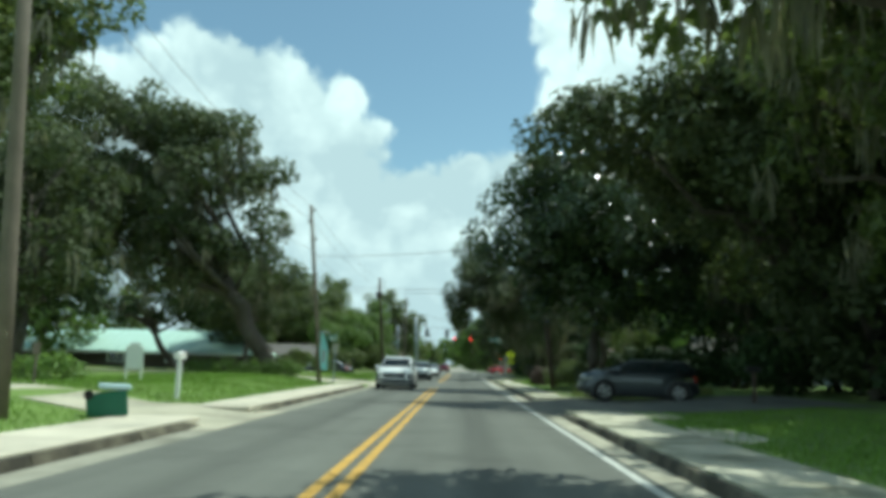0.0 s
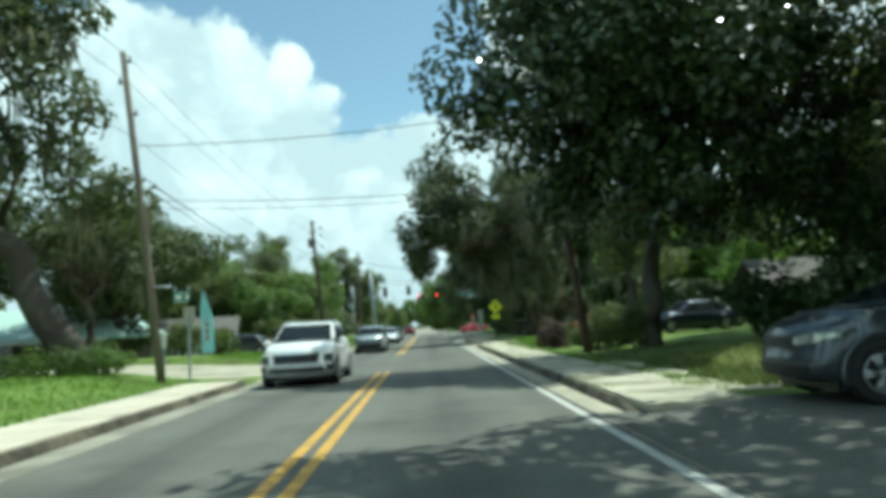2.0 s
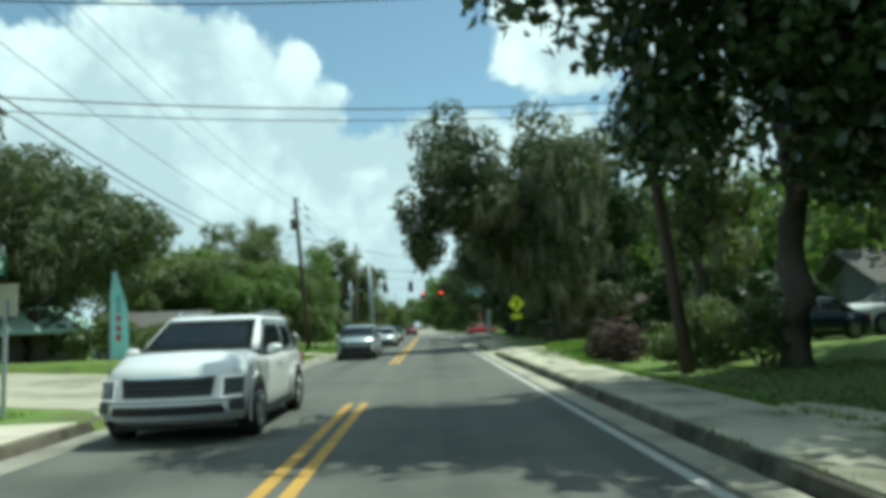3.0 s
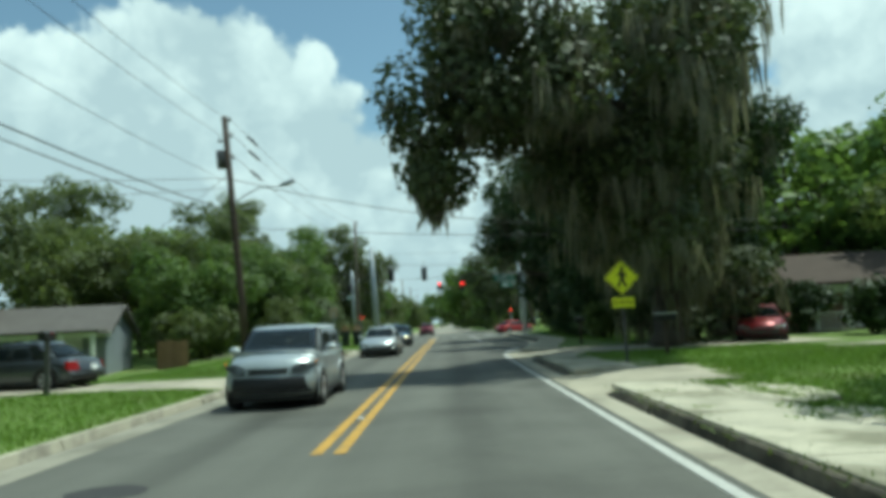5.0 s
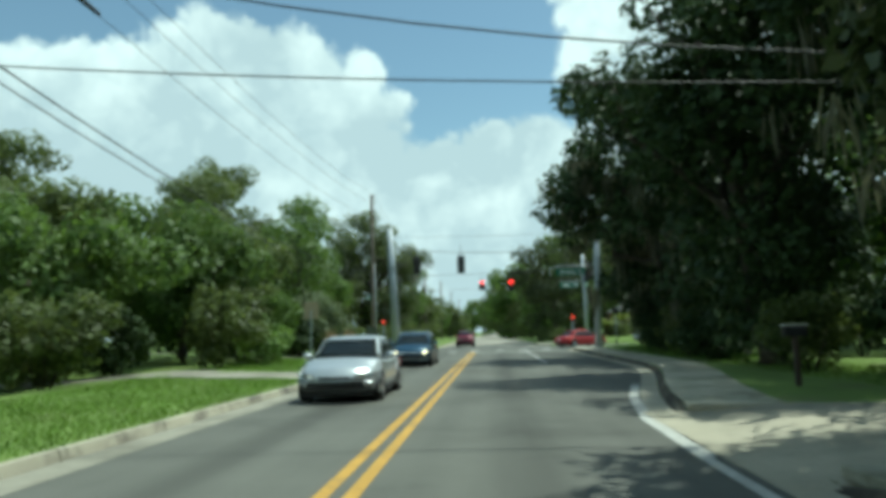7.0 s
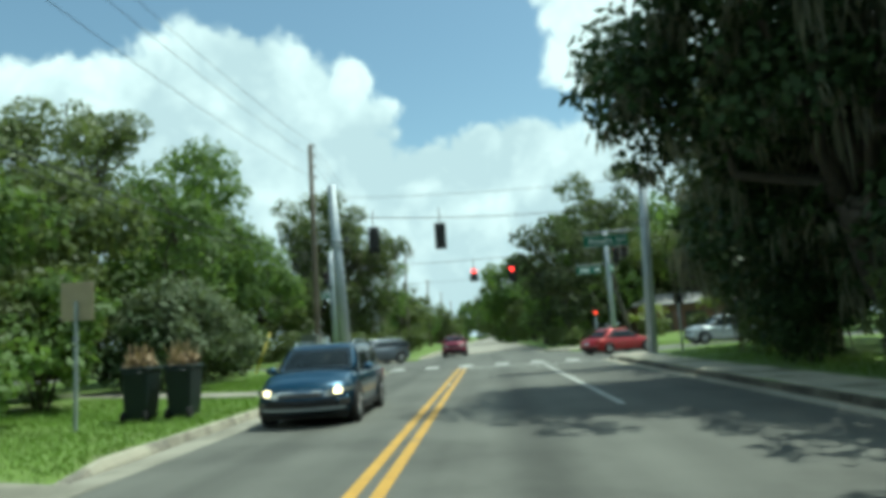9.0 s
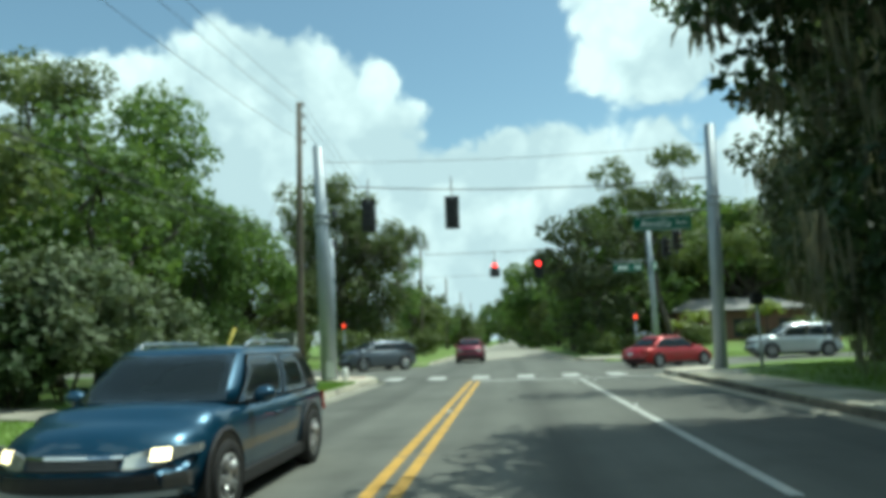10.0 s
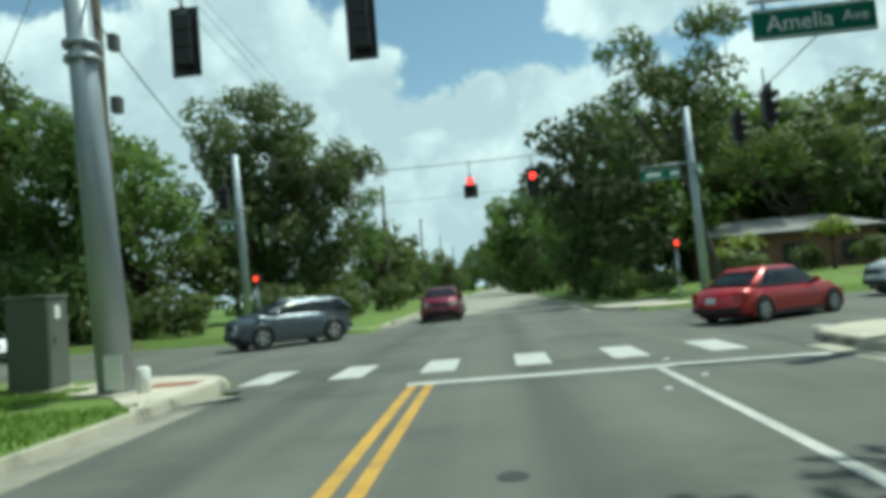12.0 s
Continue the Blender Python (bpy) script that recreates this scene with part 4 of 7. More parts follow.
# Oak added to throw shade on the grey bungalow behind it.
tree((25.0, 53.5, 0.45), [(0, 0, 8.5, 5.2, 5.2, 3.0), (-3.5, 3.0, 7.6, 4.0, 4.0, 2.6), (3.5, 2.0, 8.0, 4.0, 4.5, 2.6)], "added live oak that shades the grey bungalow", LEAF_OAK, 57, 0.4, 0.55, density=110, size=0.34)
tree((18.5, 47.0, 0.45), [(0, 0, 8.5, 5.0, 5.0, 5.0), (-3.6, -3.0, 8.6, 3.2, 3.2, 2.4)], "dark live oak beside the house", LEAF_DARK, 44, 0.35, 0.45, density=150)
# Dark filler trees added where only deep shade lies under the oaks.
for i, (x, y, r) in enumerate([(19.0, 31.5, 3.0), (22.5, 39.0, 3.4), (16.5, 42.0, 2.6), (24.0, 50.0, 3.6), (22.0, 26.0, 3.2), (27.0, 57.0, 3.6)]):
    tree((x, y, 0.45), [(0, 0, 2.8, r, r, 2.6), (0.3, 0, 6.4, r * 0.9, r * 0.9, 2.8), (0, 0.2, 9.6, r * 0.9, r * 0.9, 2.4)], "dense dark filler tree in the shade beneath the oaks", LEAF_DARK, 220 + i, 0.16, 0.4, density=95, size=0.34, stems=2, group="understorey trees")
tree((20.0, 20.0, 0.45), [(0, 0, 8.0, 5.5, 6.5, 6.0)], "dark live oak on the lawn", LEAF_OAK, 45, 0.35, 0.4, density=140)
tree((13.2, 59.0, 0.35), [(0, 0, 9.0, 2.9, 3.0, 3.6), (0.5, 0, 5.2, 2.6, 2.6, 2.4)], "tall oak with spanish moss by the plots", LEAF_OAK, 46, 0.28, 0.45, moss=1)
tree((9.8, 76.0, 0.2), [(-6.3, -6.7, 9.2, 3.1, 2.3, 1.9), (-6.0, -6.0, 10.6, 2.6, 2.6, 1.8), (-5.0, -6.4, 9.0, 1.4, 1.8, 1.0), (-7.6, -6.6, 8.2, 1.6, 1.4, 1.0), (-6.0, -4.9, 7.4, 1.3, 1.0, 0.8), (-5.0, -4.6, 8.8, 1.7, 1.6, 1.3), (-7.0, -5.0, 12.2, 1.9, 3.0, 2.0), (0.6, -3.0, 12.8, 2.8, 3.2, 2.4), (-8.3, -6.6, 7.0, 0.7, 0.8, 0.8), (-8.5, -6.4, 5.6, 0.25, 0.4, 0.5), (1.0, -0.5, 10.4, 3.6, 4.2, 4.6), (-1.6, -2.0, 8.4, 2.6, 2.6, 2.2), (-1.2, -1.5, 5.2, 3.0, 3.2, 2.4), (1.5, 2.5, 3.2, 3.4, 3.0, 3.0), (-2.8, -3.4, 7.2, 2.6, 2.4, 2.0), (-1.4, -4.4, 5.4, 2.2, 1.8, 1.8), (-0.9, -6.0, 10.0, 2.2, 2.6, 2.2)], "huge live oak overhanging the road with spanish moss", LEAF_OAK_SHADE, 47, 0.5, 0.4, density=165, moss=5, moss_len=1.7, bare=-4.6, tassels=((-8.6, -4.2, 7.0, 0.6, 2.0),))
tree((17.8, 69.6, 0.3), [(0, 0, 4.2, 2.6, 2.4, 2.4), (0, 0, 2.2, 2.2, 2.2, 1.6)], "small leafy tree behind the plots", LEAF_OAK, 55, 0.14, 0.4, stems=2)
# Shade on the next three oaks is in their dark leaf colour.
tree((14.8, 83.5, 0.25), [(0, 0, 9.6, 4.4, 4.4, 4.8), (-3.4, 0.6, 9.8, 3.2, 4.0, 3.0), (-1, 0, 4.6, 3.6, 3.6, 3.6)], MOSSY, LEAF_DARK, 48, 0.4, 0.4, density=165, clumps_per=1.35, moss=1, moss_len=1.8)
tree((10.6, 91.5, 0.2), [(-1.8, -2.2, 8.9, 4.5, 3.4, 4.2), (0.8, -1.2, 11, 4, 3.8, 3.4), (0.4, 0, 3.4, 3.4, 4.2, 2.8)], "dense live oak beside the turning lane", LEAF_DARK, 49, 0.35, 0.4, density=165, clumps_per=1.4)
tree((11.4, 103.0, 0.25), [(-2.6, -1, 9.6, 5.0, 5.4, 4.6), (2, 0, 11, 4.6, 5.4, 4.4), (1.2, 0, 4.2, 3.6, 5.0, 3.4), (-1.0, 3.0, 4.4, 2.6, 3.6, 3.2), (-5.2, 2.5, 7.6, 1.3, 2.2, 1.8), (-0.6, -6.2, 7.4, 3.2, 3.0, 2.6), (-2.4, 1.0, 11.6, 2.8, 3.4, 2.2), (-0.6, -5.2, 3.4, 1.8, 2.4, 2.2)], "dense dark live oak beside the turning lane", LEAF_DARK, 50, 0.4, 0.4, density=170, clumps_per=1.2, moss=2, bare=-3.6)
tree((12.6, 111.8, 0.3), [(0, 0, 8.0, 4.2, 4.4, 4.0), (-0.2, 3.6, 8.2, 1.9, 2.2, 1.8), (-0.6, 0, 4.0, 3.4, 3.6, 3.4), (4.5, 0, 8.0, 4, 4, 4.5), (-3.4, 2.6, 11.5, 2.4, 1.4, 0.9), (-0.5, 2.0, 11.0, 2.6, 2.0, 1.6)], "oak with trailing moss near the crossing", LEAF_OAK_SHADE, 51, 0.3, 0.4, density=150, moss=3, moss_len=1.8, bare=-2.6)
tree((13.9, 118.7, 0.3), [(-2.2, 1.6, 6.4, 1.5, 1.5, 2.2), (0, 0, 8.0, 2.8, 2.4, 2.8), (-1.6, 1.4, 3.9, 1.1, 1.1, 1.0), (1.0, 0, 4.6, 2.2, 1.8, 2.0)], "oak with trailing moss on the corner", LEAF_OAK_SHADE, 56, 0.22, 0.45, density=150, moss=3, moss_len=1.5)
for i, (x, y, h) in enumerate(((31.5, 104.0, 12.0), (40.0, 101.0, 13.5))):
    tree((x, y, 0.35), [(0, 0, h - 3.0, 5.0, 4.6, 3.0), (-2.0, 0, h * 0.45, 4.6, 4.2, 3.4), (3.0, 0, h * 0.4, 4.0, 4.0, 3.4)], "broad oak far behind the plots", LEAF_OAK_SHADE, 240 + i, 0.35, 0.45, density=72, size=0.43)
tree((24.5, 163.0, 0.5), [(0, 0, 9.0, 4.6, 4.4, 2.6), (-5.5, -1.5, 8.8, 3.6, 3.4, 2.0), (3.5, 0, 7.5, 3.5, 3.5, 3.0)], "broad oak over the brick house", LEAF_OAK, 58, 0.35, 0.5, density=95, size=0.37)
tree((13.4, 146.5, 0.5), [(0.7, 0, 14.2, 1.5, 1.5, 1.7), (0.4, 0, 11.6, 1.6, 1.6, 1.6), (-3.6, 0.5, 12.9, 1.9, 1.9, 1.6), (-3.0, 0, 10.2, 3.2, 2.8, 2.2), (-0.5, 0, 8.6, 3.2, 2.8, 2.2)], "tall slender open tree beyond the crossing", LEAF_OAK, 52, 0.2, 0.6, density=120, clump=0.95)
for i, (x, y, r, h) in enumerate([(8.9, 153, 4.8, 12.0), (7.8, 166, 3.8, 9.0), (14.5, 172, 4.6, 11.0), (20.5, 170, 4.8, 14.5), (27, 172, 5.5, 15.5), (36, 172, 6.0, 15.5), (24, 184, 6.0, 16), (33, 138, 5.0, 13), (44, 152, 6, 15)]):
    tree((x, y, land(x, y)), [(0, 0, h - r * 0.75, r, r, r * 0.75), (0, 0, h * 0.40, r * 0.85, r * 0.85, h * 0.32)], OAK, (LEAF_OAK_SHADE, LEAF_BRIGHT, LEAF_OAK)[i % 3], 60 + i, 0.28, 0.5, density=72, size=0.44)


# far trees, copies of two
def far_tree(at, label, seed, leaf):
    return tree(at, [(0, 0, 6.0, 4.2, 4.2, 3.8), (0.5, 0, 3.0, 3.6, 3.6, 2.6)], label, leaf, seed, 0.28, 0.4, clump=1.5, density=44, size=0.56, group="far roadside trees")


protos = [far_tree((-10, 176, 0.3), "far oak along the road", 80, LEAF_OAK), far_tree((10.5, 178, 0.3), "far oak along the road", 81, LEAF_BRIGHT)]
rng_far = random.Random(5)
big_spots = [(26, 97), (31, 90), (33, 101), (24, 106), (17.5, 169), (23, 168.5), (28.5, 170), (35, 168), (41, 166), (12.5, 162), (5.8, 205), (5.2, 232), (6.0, 262)]
spots = [(s * (9.5 + rng_far.uniform(-1, 3)), y + rng_far.uniform(-3, 3)) for y in range(188, 420, 13) for s in (-1, 1)]
spots += [(s * (20 + rng_far.uniform(-2, 6)), y + rng_far.uniform(-4, 4)) for y in range(176, 420, 24) for s in (-1, 1)]
spots += [(-6, 345), (-1.5, 352), (6.5, 348), (9, 340), (-9, 338), (0.5, 420), (5, 425)]
spots += [(-27, 96), (-30, 108), (-34, 72), (-33, 58), (-28, 118), (-33, 132), (26, 66), (30, 78), (28, 92), (25, 104), (22, 116), (27, 44), (26, 32), (29, 20), (-30, 34), (-27, 22), (-46, 54), (-42, 142), (-29, 150)]
for x, y in spots:
    s = rng_far.uniform(0.8, 1.35) * (0.72 if -25 < x < -6 and y > 150 else 1.0)
    copy_thing(protos[rng_far.random() < 0.5], Matrix.LocRotScale((x, y, land(x, y)), Euler((0, 0, rng_far.uniform(0, 6.28))), (s, s, s * rng_far.uniform(0.85, 1.2))))


for x, y in big_spots:
    s = rng_far.uniform(1.45, 1.75)
    copy_thing(protos[rng_far.random() < 0.5], Matrix.LocRotScale((x, y, land(x, y)), Euler((0, 0, rng_far.uniform(0, 6.28))), (s, s, s)))


# ---- shrubs and hedges ----
def shrub(at, rx, ry, rz, label, leaf, seed, size=0.13, density=420, name="shrub", clump=0.42, group=""):
    rng = np.random.default_rng(seed)
    t = thing(name, at, label, "shrub", group=group)
    n = max(int(3.2 * (rx * ry + rx * rz + ry * rz) / clump ** 2 / 2.2), 4)
    cs, rs = [], []
    for _ in range(n):
        d = rng.normal(size=3)
        d /= np.linalg.norm(d)
        k = rng.uniform(0.35, 0.9)
        cs.append((d[0] * rx * k, d[1] * ry * k, rz + d[2] * rz * k * 0.95))
        rs.append(clump * rng.uniform(0.7, 1.2))
    v, f = leaf_cloud(rng, cs, rs, [int(0.75 * density * r * r) for r in rs], size * 1.1)
    v[:, 2] = np.maximum(v[:, 2], 0.02)
    part("foliage", array_mesh("foliage", v, f, leaf), leaf, t)
    bm = bmesh.new()
    for i in range(5):
        a = 1.3 * i
        bm_tube(bm, [(0.1 * math.cos(a), 0.1 * math.sin(a), -0.1), (rx * 0.4 * math.cos(a), ry * 0.4 * math.sin(a), rz)], [0.03, 0.012], 5)
    part("stem", bm, BARK, t)
    return t


for i, x in enumerate((-13.6, -12.2, -10.8, -9.5, -8.4)):
    shrub((x, 40.6 + 0.1 * i, 0.45), 0.85, 0.7, 0.5, "clipped rounded green shrub on the lawn", LEAF_BRIGHT, 100 + i, 0.085, 900, group="clipped hedge")
for i, (x, y) in enumerate(((-11.3, 22.3), (-12.8, 22.4), (-14.3, 22.4))):
    shrub((x, y, 0.5), 1.0, 0.8, 0.45, "low olive shrub beside the driveway", LEAF_BRIGHT, 110 + i)
for i, (x, y, r, h, lf, lb) in enumerate([(7.4, 50.3, 0.9, 0.6, LEAF_PLUM, "low plum-leaved shrub beside the footway"), (7.2, 52.2, 0.9, 0.6, LEAF_PLUM, "low plum-leaved shrub beside the footway"),
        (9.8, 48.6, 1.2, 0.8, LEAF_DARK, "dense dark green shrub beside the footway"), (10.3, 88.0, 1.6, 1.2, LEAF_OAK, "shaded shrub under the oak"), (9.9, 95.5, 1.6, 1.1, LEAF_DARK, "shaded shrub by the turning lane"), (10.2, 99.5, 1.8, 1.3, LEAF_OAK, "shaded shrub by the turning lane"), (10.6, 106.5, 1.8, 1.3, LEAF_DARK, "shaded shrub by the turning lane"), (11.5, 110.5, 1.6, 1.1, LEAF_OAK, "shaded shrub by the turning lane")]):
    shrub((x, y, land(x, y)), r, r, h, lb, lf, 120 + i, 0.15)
for i, (x, y, r, h) in enumerate([(7.9, 46.6, 1.15, 0.8), (9.2, 45.2, 1.2, 0.85), (9.0, 47.4, 1.1, 0.85)]):
    shrub((x, y, land(x, y)), r, r, h, "rounded green hedge bush beside the footway", LEAF_OAK, 250 + i, 0.1, 800, group="hedge bushes")
for i, (x, y, r, h, lf) in enumerate([(-14.2, 88.6, 1.1, 1.7, LEAF_OAK), (-9.6, 95.5, 1.8, 1.8, LEAF_OAK), (-10.5, 100.5, 2.2, 2.0, LEAF_OAK), (-9.6, 102.2, 1.7, 1.9, LEAF_BRIGHT), (-9.6, 109.4, 2.2, 2.1, LEAF_GREY), (-10.0, 113.6, 2.2, 1.7, LEAF_GREY), (-10.6, 117.5, 1.6, 1.0, LEAF_GREY), (-12.0, 88.0, 2.2, 1.6, LEAF_OAK), (-13.6, 95.0, 1.8, 1.4, LEAF_DARK), (-12.0, 105.8, 2.0, 2.6, LEAF_OAK), (-8.9, 98.6, 1.1, 0.9, LEAF_BRIGHT), (-9.8, 107.8, 1.4, 1.3, LEAF_DARK)]):
    shrub((x, y, land(x, y)), r, r, h, "loose leafy bush along the verge", lf, 140 + i, 0.2, 300, clump=0.6)
# Dark undergrowth, much of it added to fill the shade under the oaks.
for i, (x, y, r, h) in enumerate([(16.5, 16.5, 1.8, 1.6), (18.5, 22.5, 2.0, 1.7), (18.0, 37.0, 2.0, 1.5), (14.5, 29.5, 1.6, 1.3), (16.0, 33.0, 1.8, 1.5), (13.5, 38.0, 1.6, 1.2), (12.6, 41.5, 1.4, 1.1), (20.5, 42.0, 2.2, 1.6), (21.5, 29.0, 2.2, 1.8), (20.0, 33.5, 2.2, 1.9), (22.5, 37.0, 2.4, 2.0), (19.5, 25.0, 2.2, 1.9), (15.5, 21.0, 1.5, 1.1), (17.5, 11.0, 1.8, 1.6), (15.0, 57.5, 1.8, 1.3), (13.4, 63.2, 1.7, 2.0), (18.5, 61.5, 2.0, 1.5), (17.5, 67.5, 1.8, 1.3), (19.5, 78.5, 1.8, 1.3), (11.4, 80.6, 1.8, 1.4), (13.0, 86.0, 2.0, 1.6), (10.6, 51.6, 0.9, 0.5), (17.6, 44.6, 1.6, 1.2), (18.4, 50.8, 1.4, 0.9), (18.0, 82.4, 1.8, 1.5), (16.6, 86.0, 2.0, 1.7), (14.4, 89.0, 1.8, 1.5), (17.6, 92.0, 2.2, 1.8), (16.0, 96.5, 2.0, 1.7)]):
    shrub((x, y, land(x, y)), r, r, h, "dark shaded filler undergrowth beneath the oaks", LEAF_DARK, 180 + i, 0.24, 210, clump=0.6)
for i, (x, y, r, h) in enumerate([(8.6, 148, 1.3, 0.9), (10.4, 147, 1.0, 0.6), (7.2, 152, 1.4, 0.9), (16, 150, 1.4, 0.9), (-7.5, 146, 1.4, 1.0), (-8.4, 152, 1.8, 1.3), (-7.0, 163, 1.8, 1.4), (-10.5, 136 + 10, 1.8, 1.2), (-15.5, 139.5, 2.0, 0.8), (-9.6, 57.5, 1.0, 0.7), (-12, 58.5, 1.4, 1.0), (-13.0, 138.8, 2.0, 1.2), (-17.5, 138.6, 2.2, 1.3), (-21.5, 138.8, 2.4, 1.4), (-26.0, 138.8, 2.4, 1.4), (-30.5, 138.8, 2.4, 1.4), (17.5, 155, 1.3, 0.9), (21.5, 154.5, 1.1, 0.8), (26, 155, 1.4, 1.0)]):
    shrub((x, y, land(x, y)), r, r, h, "rough green bush beyond the crossing" if y > 120 else "rough green bush by the side street", LEAF_OAK, 160 + i, 0.2, 260, clump=0.55)


def palm(at, height, reach, label, seed):
    """A low palm: a short fibrous trunk under a fan of arching fronds with leaflets."""
    rng = np.random.default_rng(seed)
    t = thing("palm", at, label, "palm")
    bm = bmesh.new()
    bm_tube(bm, [(0, 0, -0.1), (0.03, 0.02, height * 0.3), (0, 0, height * 0.62)], [0.14, 0.11, 0.1], 8)
    part("trunk", bm, BARK, t)
    for i in range(14):
        a, droop, up = 2.4 * i + rng.uniform(-0.3, 0.3), rng.uniform(0.5, 1.0), rng.uniform(0.25, 0.5)
        vs, fs = [], []
        d, side = np.array([math.cos(a), math.sin(a), 0]), np.array([-math.sin(a), math.cos(a), 0])
        line_at = [np.array([0, 0, height * 0.62]) + d * reach * k + np.array([0, 0, height * up * math.sin(2.2 * k) - droop * reach * 0.55 * k * k]) for k in np.linspace(0, 1, 9)]
        for k in range(1, 9):
            for s in (-1, 1):
                ln = reach * 0.34 * (1 - abs(k / 8 - 0.45))
                p, q = line_at[k - 1], line_at[k]
                tip = q + side * s * ln + d * ln * 0.5 + np.array([0, 0, -0.35 * ln])
                n = len(vs)
                vs += [p, q, tip]
                fs.append([n, n + 1, n + 2])
        part("frond", array_mesh("frond", vs, fs, LEAF_PALM), LEAF_PALM, t)
    return t


palm((22.4, 153.2, land(22.4, 153.2)), 3.2, 1.5, "yellow green palm in front of the brick house", 31)
palm((16.8, 153.0, land(16.8, 153.0)), 2.9, 1.4, "yellow green palm at the corner of the brick house", 32)
palm((15.0, 151.0, land(15.0, 151.0)), 2.2, 1.2, "small palm beside the bushes", 33)


# ---- vehicles ----
def ring_loft(bm, rings, close_ends=True, smooth=True):
    loops = [[bm.verts.new(p) for p in r] for r in rings]
    for a, b in zip(loops, loops[1:]):
        for j in range(len(a)):
            f = bm.faces.new((a[j], a[(j + 1) % len(a)], b[(j + 1) % len(a)], b[j]))
            f.smooth = smooth
    if close_ends:
        bm.faces.new(loops[0][::-1]), bm.faces.new(loops[-1])


def wheel(parent, x, y, r, side):
    w = thing("wheel", (x, y, r), "", "")
    w.parent = parent
    bm = bmesh.new()
    prof = [(0.62, -0.10), (0.93, -0.115), (1.0, -0.08), (1.0, 0.08), (0.93, 0.115), (0.62, 0.10)]
    rings = [[(o, r * p * math.cos(a), r * p * math.sin(a)) for p, o in prof] for a in np.linspace(0, 2 * math.pi, 22, endpoint=False)]
    ring_loft(bm, rings + [rings[0]], False)
    bmesh.ops.remove_doubles(bm, verts=bm.verts, dist=1e-4)
    part("tyre", bm, RUBBER, w)
    bm = bmesh.new()
    for k in range(5):
        a = 2 * math.pi * k / 5
        for d in (-0.16, 0.16):
            bm_tube(bm, [(0.085 * side, 0.05 * math.cos(a), 0.05 * math.sin(a)), (0.095 * side, r * 0.6 * math.cos(a + d), r * 0.6 * math.sin(a + d))], [0.03, 0.025], 5)
    rings = [[(side * o, r * p * math.cos(a), r * p * math.sin(a)) for p, o in ((0.56, 0.02), (0.65, 0.02), (0.65, 0.105), (0.6, 0.105))] for a in np.linspace(0, 2 * math.pi, 22, endpoint=False)]
    ring_loft(bm, rings + [rings[0]], False)
    bm_tube(bm, [(0.06 * side, 0, 0), (0.11 * side, 0, 0)], 0.055, 10)
    part("rim", bm, RIM, w, "bright alloy rim")
    bm = bmesh.new()
    bm_tube(bm, [(0.0, 0, 0), (0.03 * side, 0, 0)], r * 0.6, 16)
    part("brake", bm, STEEL_DARK, w)


